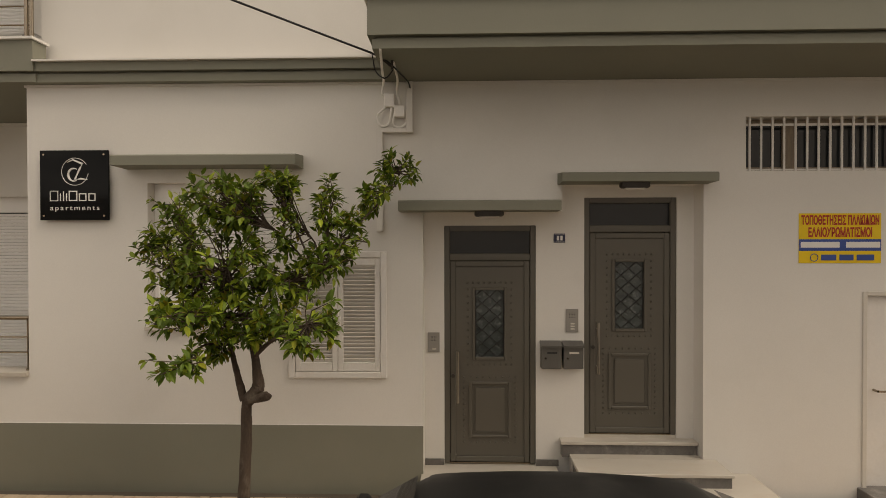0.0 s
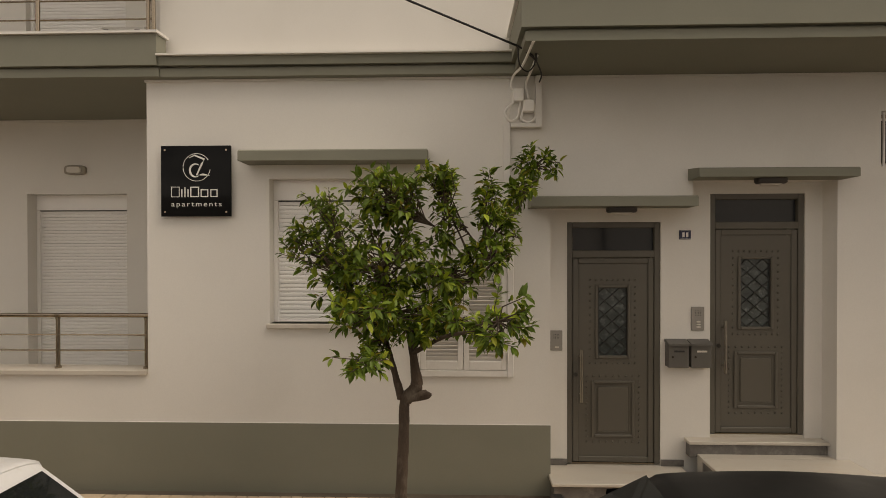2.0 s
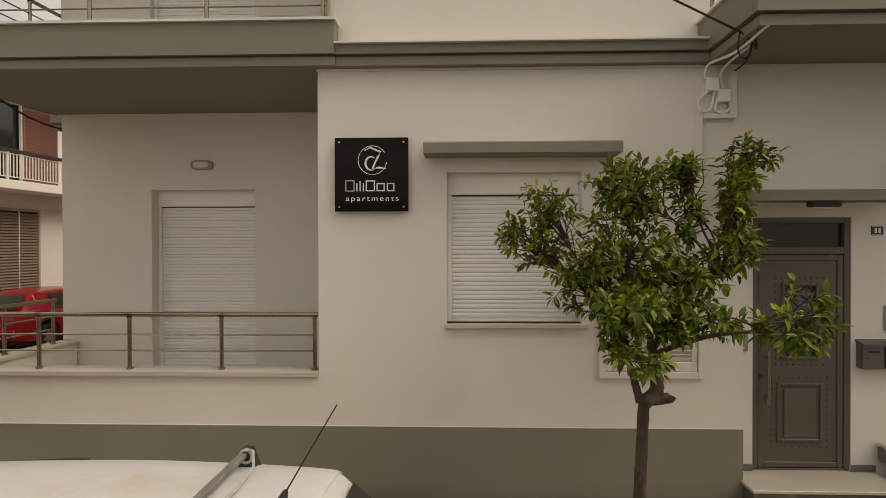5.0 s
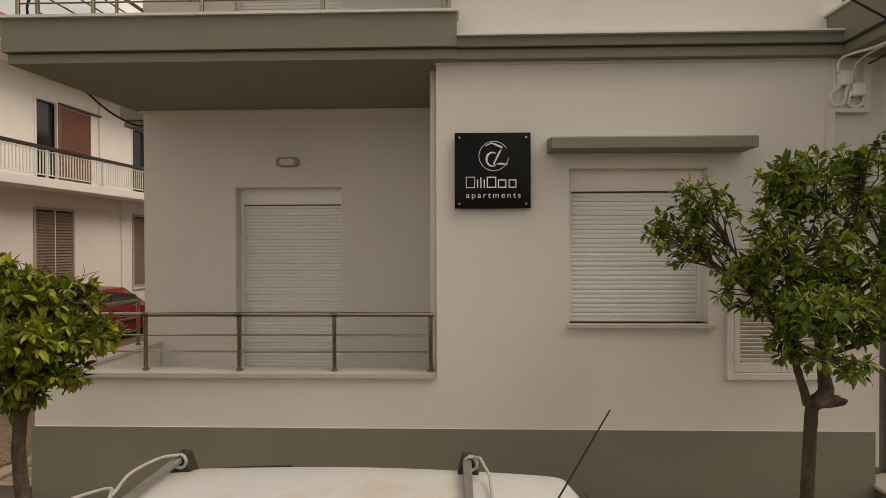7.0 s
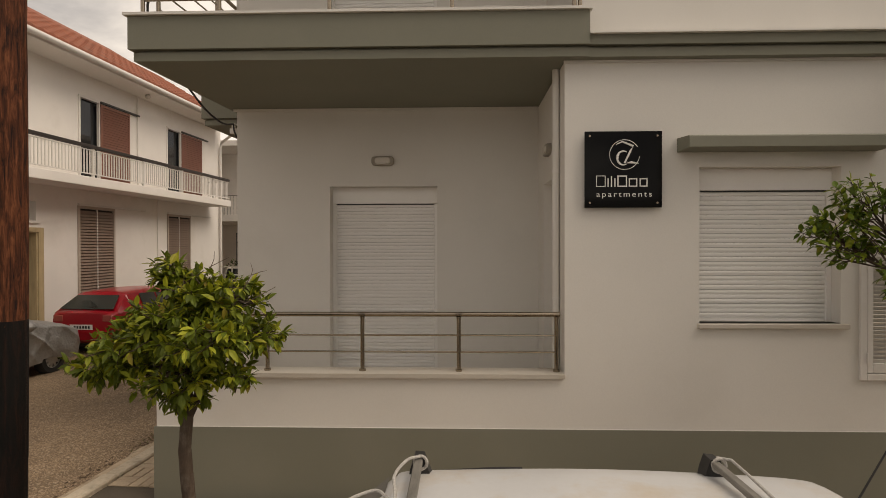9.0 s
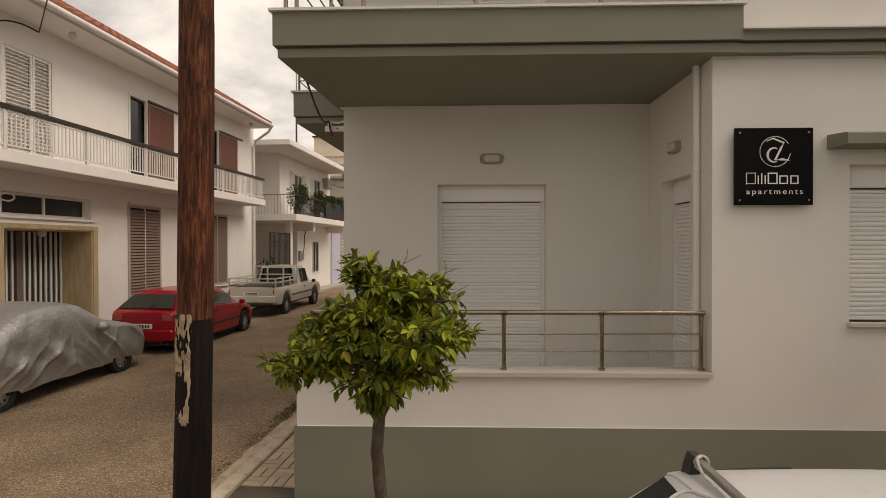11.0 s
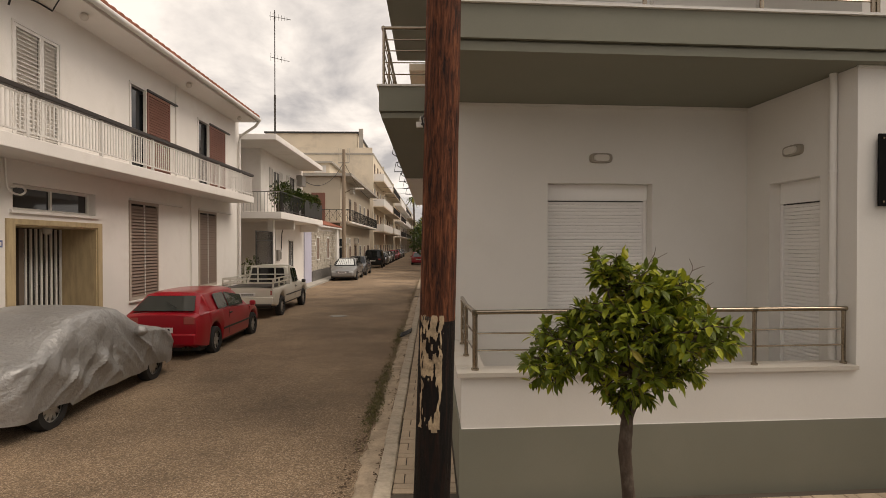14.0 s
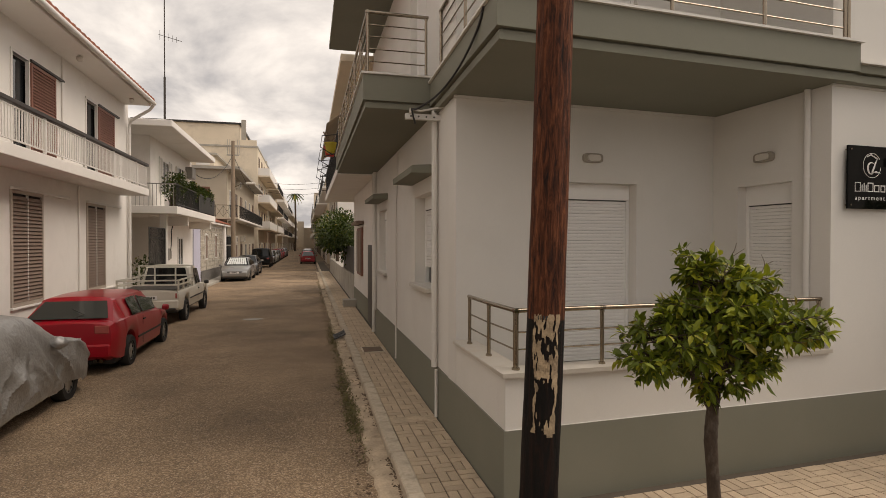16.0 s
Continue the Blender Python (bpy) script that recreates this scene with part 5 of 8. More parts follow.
def box_window(parent, face, v, z, w, h, material, kind="pane", proud=0.04):
    """A window on a wall along y: frame, and pane or closed shutter."""
    f = part("window", holed("y", v, v + w, z, z + h, face + proud, face, [(v + 0.07, v + w - 0.07, z + 0.07, z + h - 0.07)]), material, parent)
    bm = B(); box(bm, face + 0.003, face + 0.012, v + 0.07, v + w - 0.07, z + 0.07, z + h - 0.07)
    part("pane", bm, GLASS if kind == "pane" else (BROWNWOOD if kind == "brown" else WHITEMETAL), f)
    if kind == "pane":
        bm = B(); box(bm, face + 0.013, face + proud - 0.005, v + w / 2 - 0.03, v + w / 2 + 0.03, z + 0.07, z + h - 0.07); part("mullion", bm, material, f)
    return f


def rail_panel(parent, u, v0, v1, z, h, material, step=0.13, cross=False):
    """Iron balcony rail along y."""
    bm = B()
    box(bm, u - 0.02, u + 0.02, v0, v1, z + h - 0.04, z + h); box(bm, u - 0.015, u + 0.015, v0, v1, z + 0.08, z + 0.11)
    n = int((v1 - v0) / step)
    for i in range(n + 1):
        v = v0 + i * (v1 - v0) / max(n, 1)
        box(bm, u - 0.009, u + 0.009, v - 0.009, v + 0.009, z, z + h - 0.04)
    return part("balcony_rail", bm, material, parent)


# second house: flat roof, balcony with plants
h2 = thing("flat_roofed_house", "white two-storey house with flat roof and planted balcony", "house", "", STREET)
bm = B(); box(bm, -18, -7.6, 18.6, 26.2, 3.4, 6.5); part("upper_wall", bm, OLDWHITE, h2)
bm = B(); box(bm, -18, -7.6, 20.8, 26.2, -0.1, 3.4); part("lower_wall", bm, OLDWHITE, h2)
bm = B(); box(bm, -18.3, -6.4, 16.7, 25.9, 6.48, 6.72, 0.02); part("roof_slab", bm, OLDWHITE, h2, "thin white overhanging roof slab")
bm = B(); box(bm, -18, -6.4, 17.4, 25.9, 3.42, 3.70, 0.01); part("balcony_slab", bm, OLDWHITE, h2)
for v in (20.2, 25.5):
    bm = B(); box(bm, -8.1, -6.6, v, v + 0.2, 3.05, 3.42); part("bracket", bm, OLDWHITE, h2)
bm = B(); box(bm, -7.2, -6.95, 18.2, 18.45, 0, 3.42, 0.01); part("pillar", bm, OLDWHITE, h2)
for v, k in ((20.3, "pane"), (23.2, "pane")):
    box_window(h2, -7.6, v, 4.0 if v > 22 else 4.4, 1.1, 1.9 if v > 22 else 1.4, WHITEMETAL, k)
    for a in (v - 0.5, v + 1.12):
        shutter_panel(h2, a, a + 0.46, 4.0 if v > 22 else 4.4, 5.85, -7.55, WHITEMETAL, pitch=0.1)
box_window(h2, -7.6, 23.0, 0.9, 1.0, 1.7, WHITEMETAL)
bm = B(); box(bm, -7.6, -7.28, 24.75, 25.6, 5.55, 6.1, 0.02); part("air_conditioner", bm, PLASTICGREY, h2)
gate = part("iron_gate", holed("y", 16.0, 18.2, 0.0, 2.9, -6.98, -7.0, [(16.05, 18.15, 0.35, 1.45), (16.05, 18.15, 1.49, 2.5), (16.05, 18.15, 2.54, 2.86)]), IRON, h2, "black wrought-iron gate")
for i in range(16):
    bm = B(); rod(bm, (-6.99, 16.12 + i * 0.13, 0.3), (-6.99, 16.12 + i * 0.13, 2.9), 0.014, 6); part("gate_bar", bm, IRON, gate)
rail_panel(h2, -6.46, 17.5, 25.8, 3.70, 0.85, IRON)
bm = B(); box(bm, -12, -6.46, 17.44, 17.47, 4.5, 4.54)
for i in range(40): rod(bm, (-12 + i * 0.14, 17.45, 3.7), (-12 + i * 0.14, 17.45, 4.52), 0.01, 5)
part("end_rail", bm, PLASTICGREY, h2)
bm = B(); box(bm, -6.44, -6.42, 21.6, 25.8, 3.75, 4.5); part("rail_screen", bm, IRON, h2, "dark mesh screen on the rail")
bm = B(); tube(bm, [(-7.55, 22.0, 3.2), (-7.55, 21.7, 2.9), (-7.55, 21.6, 2.2), (-7.55, 21.3, 1.6), (-7.55, 21.0, 1.7)], 0.02, 6); part("wire", bm, CABLE, h2)
bm = B(); box(bm, -7.6, -7.5, 20.9, 21.2, 1.6, 2.1, 0.01); box(bm, -7.6, -7.5, 21.25, 21.5, 1.65, 2.0, 0.01); part("meter_box", bm, PLASTICGREY, h2)

# third house: single storey, stone facing, tiled edge
h3 = thing("stone_house", "single-storey stone-faced house with red tiled eave", "house", "", STREET)
bm = B(); box(bm, -18, -7.6, 26.3, 38.5, -0.1, 3.6); part("front_wall", bm, OLDWHITE, h3)
bm = B()
rnd = random.Random(5)
z = 0.75
while z < 3.1:
    hh = rnd.uniform(0.17, 0.25); v = 28.4
    while v < 36.2:
        ww = rnd.uniform(0.25, 0.6)
        if not (29.6 < v + ww / 2 < 30.7 and 1.3 < z < 2.9) and not (33.0 < v + ww / 2 < 34.1 and 1.3 < z < 2.9):
            box(bm, -7.6, -7.55 + rnd.uniform(-0.015, 0.015), v, v + ww - 0.03, z, z + hh - 0.025)
        v += ww
    z += hh
STONE = mat("pale_rubble_stone", (0.44, 0.39, 0.32), 0.9, var=0.3, scale=3, fine=30, bump=0.5)
st = part("stone_facing", bm, STONE, h3, "pale rubble stone facing"); st["kind"] = "stuff"
bm = B(); box(bm, -7.6, -7.5, 28.3, 38.4, -0.05, 0.72); part("stone_base", bm, GREYMARBLE, h3)
for v in (29.7, 33.1):
    box_window(h3, -7.58, v, 1.35, 0.95, 1.5, WHITEMETAL, "brown")
bm = B(); box(bm, -7.6, -7.54, 26.4, 28.2, 0, 3.2); part("side_panel", bm, mat("pale_lilac_paint", (0.50, 0.49, 0.60), 0.8, var=0.06), h3)
bm = B(); box(bm, -7.56, -7.42, 36.4, 37.0, 0, 3.5, 0.01); part("pilaster", bm, OLDWHITE, h3)
bm = B()
for i in range(44):
    v = 26.2 + i * 0.285
    for k in range(3):
        u0, z0 = -7.25 - 0.4 * k, 3.62 + 0.15 * k
        r = [[bm.verts.new((u, v + 0.125 * math.cos(a), z + 0.07 * math.sin(a))) for a in [math.pi * q / 4 for q in range(5)]] for u, z in ((u0, z0), (u0 - 0.45, z0 + 0.17))]
        for q in range(4):
            bm.faces.new((r[0][q], r[0][q + 1], r[1][q + 1], r[1][q]))
        bm.faces.new(r[0])
rt = part("roof_tiles", bm, ROOFTILE, h3, "red clay roof tiles"); rt["kind"] = "stuff"
bm = B(); box(bm, -18, -7.28, 26.2, 38.6, 3.5, 3.60); part("eave", bm, OLDWHITE, h3)


def block(name, label, u, v0, v1, depth, floors, fh, base, wall, balc, out=1.1, seed=1, rail=None, roof_out=0.0):
    """A street building with storeys, windows, balconies and a flat roof. Its street face is at x=u, towards +x (u<0) or -x (u>=0)."""
    s = 1 if u < -1 else -1
    rn = random.Random(seed)
    t = thing(name, label, "apartment block", "street buildings", STREET)
    H = base + floors * fh
    bm = B(); box(bm, min(u, u - s * depth), max(u, u - s * depth), v0, v1, -0.1, H); part("wall", bm, wall, t)
    bm = B(); box(bm, min(u + s * (0.06 + roof_out), u - s * (depth + 0.06)), max(u + s * (0.06 + roof_out), u - s * (depth + 0.06)), v0 - 0.06 - roof_out * 0.4, v1 + 0.06, H + 0.002, H + 0.22); part("roof", bm, CONCRETE, t)
    if roof_out < 0.1:
        bm = B(); box(bm, min(u - s * 0.1, u - s * depth), max(u - s * 0.1, u - s * depth), v0 + 0.1, v0 + 0.25, H + 0.22, H + 0.9); part("roof_parapet", bm, wall, t)
    for f in range(floors + 1):
        z = 0.0 if f == 0 else base + (f - 1) * fh
        n = max(2, int((v1 - v0) / 3.4))
        for i in range(n):
            v = v0 + (i + 0.28) * (v1 - v0) / n
            hgt = 2.2 if f == 0 else 2.15
            if s > 0:
                box_window(t, u, v, z + 0.05, 1.3, hgt, rn.choice((WHITEMETAL, BROWNWOOD)), rn.choice(("pane", "brown", "pane")))
            else:
                bm = B(); box(bm, u - 0.04, u, v, v + 1.3, z + 0.05, z + hgt); part("window", bm, rn.choice((BROWNWOOD, WHITEMETAL, GLASS)), t)
        if f > 0 and balc:
            b = (v0 + 0.3 + rn.uniform(0, 0.5), v1 - 0.3)
            bm = B(); box(bm, min(u, u + s * out), max(u, u + s * out), b[0], b[1], z - 0.16, z, 0.01); slab = part("balcony", bm, wall if rn.random() < 0.6 else OLDWHITE, t)
            if rail is None or (f + seed) % 3 == 0:
                bm = B(); box(bm, min(u + s * (out - 0.1), u + s * out), max(u + s * (out - 0.1), u + s * out), b[0], b[1], z, z + 0.85); box(bm, min(u, u + s * (out - 0.1)), max(u, u + s * (out - 0.1)), b[0], b[0] + 0.1, z, z + 0.85); part("balcony_wall", bm, OLDWHITE, slab)
            else:
                rail_panel(slab, u + s * (out - 0.03), b[0], b[1], z, 0.95, rail, 0.2)
                bm = B(); box(bm, min(u, u + s * out), max(u, u + s * out), b[0], b[0] + 0.03, z + 0.9, z + 0.94)
                for k in range(6): box(bm, u + s * out * (k + 0.5) / 6 - 0.01, u + s * out * (k + 0.5) / 6 + 0.01, b[0], b[0] + 0.02, z, z + 0.9)
                part("end_rail", bm, rail, slab)
    return t


d = block("concrete_house", "two-storey beige house with projecting concrete roof slab", -7.6, 39.0, 60.0, 11, 1, 3.6, 4.2, BEIGE, True, 0.9, 3, IRON, 0.9)
bm = B(); box(bm, -14.5, -9.0, 42, 50, 8.05, 9.3); part("roof_room", bm, CREAM, d)
bm = B(); box(bm, -15, -8.7, 41.7, 50.3, 9.3, 9.45); part("roof_room_slab", bm, CONCRETE, d)
bm = B(); box(bm, -10.3, -9.3, 41.96, 42.0, 8.5, 9.1); part("roof_window", bm, WHITEMETAL, d)
bm = B(); box(bm, -11.4, -6.7, 38.05, 38.999, 4.06, 4.199, 0.01); part("end_balcony", bm, BEIGE, d)
er = part("end_balcony_rail", holed("x", -11.4, -6.72, 5.08, 5.12, 38.09, 38.12), IRON, d)
for k in range(9):
    xa = -11.4 + k * 0.52
    bm = B(); rod(bm, (xa, 38.1, 4.2), (xa, 38.1, 5.1), 0.016, 6); part("rail_post", bm, IRON, er)
    bm = B(); rod(bm, (xa, 38.1, 4.25), (xa + 0.52, 38.1, 5.05), 0.011, 5); rod(bm, (xa + 0.52, 38.1, 4.25), (xa, 38.1, 5.05), 0.011, 5); part("rail_cross", bm, IRON, er)
bm = B(); box(bm, -9.9, -8.8, 38.95, 39.0, 4.2, 6.5, 0.01); part("end_door", bm, BROWNRED, d, "red-brown shuttered balcony door")
for xa in (-9.9, -8.4):
    bm = B(); box(bm, xa, xa + 1.3, 38.94, 39.0, 0.1, 2.9, 0.01); fr_ = part("end_shop_frame", bm, WHITEMETAL, d)
    bm = B(); box(bm, xa + 0.1, xa + 1.2, 38.925, 38.94, 0.2, 2.1); part("pane", bm, GLASS, fr_)
    bm = B(); box(bm, xa + 0.1, xa + 1.2, 38.925, 38.94, 2.2, 2.8); part("pane", bm, GLASS, fr_)
for va, za in ((41.5, 2.3), (47.0, 2.4), (44.0, 6.9)):
    bm = B(); box(bm, -7.6, -7.25, va, va + 0.85, za, za + 0.58, 0.02); ac = part("air_conditioner", bm, PLASTICWHITE, d)
    bm = B(); rod(bm, (-7.249, va + 0.34, za + 0.29), (-7.24, va + 0.34, za + 0.29), 0.22, 16); part("fan_grille", bm, DARKSTEEL, ac)
block("apartment_block", "cream five-storey apartment block with stained side wall", -7.4, 62.0, 78.0, 16, 3, 3.1, 4.0, CREAM, True, 1.3, 4, None)
e = thing("roof_penthouse", "cream rooftop storey with dark roof edge", "roof storey", "", STREET)
bm = B(); box(bm, -21, -9.6, 64.0, 76.0, 13.5, 16.3); part("wall", bm, CREAM, e)
bm = B(); box(bm, -21.2, -9.4, 63.8, 76.2, 16.3, 16.5); part("roof_edge", bm, IRON, e)
bm = B(); box(bm, -9.4, -8.9, 64, 64.5, 13.5, 16.9); part("chimney", bm, CONCRETE, e)
block("apartment_block", "beige apartment block with iron balcony rails", -7.4, 78.5, 97.0, 14, 3, 3.1, 4.0, BEIGE, True, 1.4, 5, IRON)
block("apartment_block", "cream apartment block with walled balconies", -7.2, 98.0, 118.0, 14, 3, 3.0, 3.8, CREAM, True, 1.3, 6, IRON)
block("apartment_block", "pale apartment block farther along the street", -7.2, 119.0, 150.0, 14, 3, 3.0, 3.8, OLDWHITE, True, 1.3, 7, IRON)
block("apartment_block", "beige apartment block farther along the street", -7.0, 151.0, 215.0, 14, 3, 3.0, 3.8, BEIGE, True, 1.3, 8, None)
bm = B(); box(bm, -30, -3.5, 226, 236, -0.1, 11); box(bm, -3.5, 0.6, 229, 236, -0.1, 8.5); box(bm, 0.6, 9, 216, 236, -0.1, 22)
for z in (0.8, 4.2, 7.4):
    for x in (-6.4, -5.0, -2.6, -1.0): box(bm, x, x + 0.9, 225.6 if x < -3.5 else 228.6, 226.2 if x < -3.5 else 229.2, z, z + 0.25)
structure("wall_street_end", bm, BEIGE, "beige building closing the far end of the street", "building", STREET)

# ---- the near side of the side street, beyond the corner building ----
h4 = thing("low_white_house", "white house with brown window shutters and metal door", "house", "", STREET)
bm = B(); box(bm, -0.02, 9, 9.92, 16.4, -0.1, 4.1); part("front_wall", bm, OLDWHITE, h4)
bm = B(); box(bm, -0.05, 9, 9.92, 19.0, 4.25, 7.0); part("upper_wall", bm, CREAM, h4)
bm = B(); box(bm, -1.0, 9, 9.7, 19.2, 4.1, 4.32, 0.01); part("balcony_slab", bm, OLDWHITE, h4)
bm = B(); box(bm, -0.9, 9, 9.7, 19.2, 7.0, 7.18); part("roof_slab", bm, CREAM, h4)
bm = B(); box(bm, -0.035, -0.02, 9.92, 16.4, -0.05, 0.72); part("plinth", bm, ACCENT, h4)
bm = B(); box(bm, -0.06, -0.02, 10.1, 11.2, 0.15, 2.3, 0.004); part("door", bm, DARKSTEEL, h4, "dark metal door")
bm = B(); box(bm, -0.08, -0.02, 12.9, 14.6, 1.3, 2.85, 0.004); w = part("window_shutters", bm, BROWNRED, h4, "red-brown window shutters")
bm = B(); box(bm, -0.10, -0.08, 13.0, 13.7, 1.4, 2.75); box(bm, -0.10, -0.08, 13.8, 14.5, 1.4, 2.75); part("shutter_leaf", bm, BROWNWOOD, w)
bm = B(); box(bm, -0.25, -0.02, 12.7, 14.8, 2.95, 3.05); part("hood", bm, BROWNWOOD, h4)
rail_panel(h4, -0.96, 9.8, 19.1, 4.32, 0.95, IRON, 0.25)
bm = B()
for i in range(4):
    v = 10.4 + i * 2.3
    tube(bm, [(-0.98, v, 5.25), (-1.35, v, 5.2), (-1.4, v, 4.9), (-1.1, v, 4.72)], 0.014, 6); tube(bm, [(-0.98, v, 4.75), (-1.3, v, 4.65), (-1.35, v, 4.4), (-1.0, v, 4.4)], 0.014, 6)
part("pot_holders", bm, IRON, h4, "curled iron pot holders")
awn = bmesh.new()
for a, b_ in (((-0.05, 6.6), (-1.2, 5.75)),):
    v4 = [awn.verts.new((x, y, z)) for (x, z) in (a, b_) for y in (11.5, 18.8)]
    awn.faces.new((v4[0], v4[1], v4[3], v4[2]))
    g = bmesh.ops.extrude_face_region(awn, geom=list(awn.faces)); bmesh.ops.translate(awn, vec=(0, 0, 0.02), verts=[q for q in g["geom"] if isinstance(q, bmesh.types.BMVert)])
part("awning", awn, mat("beige_canvas", (0.36, 0.31, 0.24), 0.9, var=0.15, scale=2), h4, "beige canvas awning")
for v, col in ((10.6, (0.42, 0.34, 0.02)), (11.2, (0.45, 0.02, 0.015))):
    p = thing("flower_pot", "bright plastic flower pot hung on the balcony rail", "flower pot", "flower pots", STREET @ pose(-1.12, v, 4.78))
    bm = B(); rod(bm, (0, 0, 0), (0, 0, 0.26), 0.11, 14, 0.16); rod(bm, (0, 0, 0.24), (0, 0, 0.28), 0.175, 14); part("pot", bm, mat("pot_plastic", col, 0.5, var=0.08, bump=0.02), p, smooth=True)
    bm = B()
    for k in range(14):
        a = rnd.uniform(0, 6.3); tube(bm, [(0, 0, 0.25), (0.1 * math.cos(a), 0.1 * math.sin(a), 0.4), (0.2 * math.cos(a), 0.2 * math.sin(a), 0.42 + rnd.uniform(0, 0.2))], 0.006, 4)
    part("stems", bm, BROWNWOOD, p)
gw = thing("garden_wall", "old garden wall with dark metal gate beside the pavement", "wall", "", STREET)
bm = B(); box(bm, -0.02, 0.3, 16.6, 40, -0.1, 1.1); part("wall", bm, CONCRETE, gw)
bm = B(); box(bm, 0.05, 0.1, 16.6, 24, 1.1, 2.2); part("screen", bm, IRON, gw)
block("apartment_block", "pale two-storey house on the near side", 0.6, 40, 58, 10, 2, 3.1, 3.8, OLDWHITE, True, 1.2, 11, IRON)
block("apartment_block", "cream apartment block on the near side", 0.4, 59, 84, 10, 2, 3.1, 3.8, CREAM, True, 1.2, 12, IRON)
block("apartment_block", "beige apartment block on the near side", 0.4, 85, 120, 10, 2, 3.1, 3.8, BEIGE, True, 1.2, 13, None)
block("apartment_block", "grey apartment block on the near side", 0.4, 121, 215, 10, 3, 3.1, 3.8, OLDWHITE, True, 1.2, 14, IRON)
bm = B(); box(bm, -0.5, 0.2, 15.2, 15.7, 0.0, 0.32, 0.01); solid("stone_step", bm, CONCRETE, "low concrete step on the pavement", "step", m=STREET)

# street lamp post
OLDPOLE = mat("weathered_brown_pole", (0.27, 0.205, 0.145), 0.9, var=0.2, scale=3, fine=40, bump=0.4, stretch=(6, 6, 1))
t = thing("street_lamp", "tall weathered brown pole with a street lamp arm", "street lamp", "", STREET)
bm = B(); rod(bm, (-6.7, 35.2, -0.1), (-6.7, 35.2, 9.3), 0.16, 12, 0.11); part("pole", bm, OLDPOLE, t, smooth=True)
bm = B(); tube(bm, [(-6.7, 35.2, 6.1), (-6.2, 35.1, 6.35), (-5.7, 35.0, 6.4)], 0.03, 8); part("arm", bm, STEEL, t)
bm = B(); box(bm, -5.85, -5.2, 34.85, 35.15, 6.33, 6.47, 0.05); part("lamp_head", bm, PLASTICWHITE, t)
bm = B(); box(bm, -7.1, -6.3, 35.15, 35.25, 8.3, 8.38); [rod(bm, (x, 35.2, 8.38), (x, 35.2, 9.4), 0.02, 6) for x in (-7.05, -6.9, -6.4, -6.3)]; part("crossarm", bm, CONCRETE, t)
# overhead wires
t = thing("overhead_wires", "thin black overhead wires strung along the street", "wires", "", STREET)
for p0, p1, dr in (((-6.7, 35.2, 8.4), (-7.4, 26, 5.9), 0.8), ((-6.7, 35.2, 8.4), (-6.9, 66, 8.3), 1.2), ((-6.6, 66, 8.6), (0.3, 60, 8.2), 0.3), ((-6.6, 66, 9.2), (0.3, 60, 8.8), 0.3), ((-6.6, 66, 9.8), (0.3, 60, 9.4), 0.3), ((-6.7, 35.2, 8.7), (-7.6, 41, 6), 0.5)):
    bm = B(); tube(bm, sag(p0, p1, dr), 0.018, 5); part("wire", bm, CABLE, t)

# ---- the wooden pole and its cables ----
def bark_noise(p, k):
    return noise.noise(Vector(p) * k)


POLEWOOD = streaky("creosoted_pole_wood", (0.009, 0.005, 0.004), (0.085, 0.026, 0.011), (0.24, 0.085, 0.036), 1.0, (40, 40, 4.6))
TAR = streaky("black_tar_paint", (0.004, 0.0035, 0.003), (0.007, 0.005, 0.004), (0.03, 0.011, 0.006), 1.0, (30, 30, 3), 0.75)
PAPER = mat("torn_poster_paper", (0.40, 0.30, 0.19), 0.9, var=0.45, scale=14, fine=90, bump=0.9, stain=(0.07, 0.045, 0.028), stain_amount=1.0, stain_scale=11, depth=0.006)
pole = thing("utility_pole", "tall reddish-brown wooden utility pole with torn poster remains", "pole", "", pose(-8.355, 3.98, 0, 1.0, 1.6, 0))


def pole_shell(z0, z1, n, r0, r1, grow=0.0, crack=0.006):
    bm = B()
    seg = 40
    rows = []
    for j in range(n + 1):
        z = z0 + (z1 - z0) * j / n
        r = r0 + (r1 - r0) * j / n + grow
        rows.append([bm.verts.new(((r - crack * max(0, bark_noise((math.cos(a) * 6, math.sin(a) * 6, z * 0.7), 2.2)) * 2) * math.cos(a) + 0.012 * math.sin(z * 0.9), (r - crack * max(0, bark_noise((math.cos(a) * 6, math.sin(a) * 6, z * 0.7), 2.2)) * 2) * math.sin(a), z)) for a in [2 * math.pi * i / seg for i in range(seg)]])
    for j in range(n):
        for i in range(seg):
            bm.faces.new((rows[j][i], rows[j][(i + 1) % seg], rows[j + 1][(i + 1) % seg], rows[j + 1][i]))
    bm.faces.new(rows[0][::-1]); bm.faces.new(rows[-1])
    return bm


part("shaft", pole_shell(0.92, 9.0, 90, 0.118, 0.098), POLEWOOD, pole, smooth=True)
part("tarred_base", pole_shell(-0.2, 0.92, 20, 0.130, 0.1185), TAR, pole, "black tarred foot of the pole", smooth=True)
part("tar_band", pole_shell(0.921, 1.90, 30, 0.1185, 0.1145, 0.0015), TAR, pole, "black tar band", smooth=True)
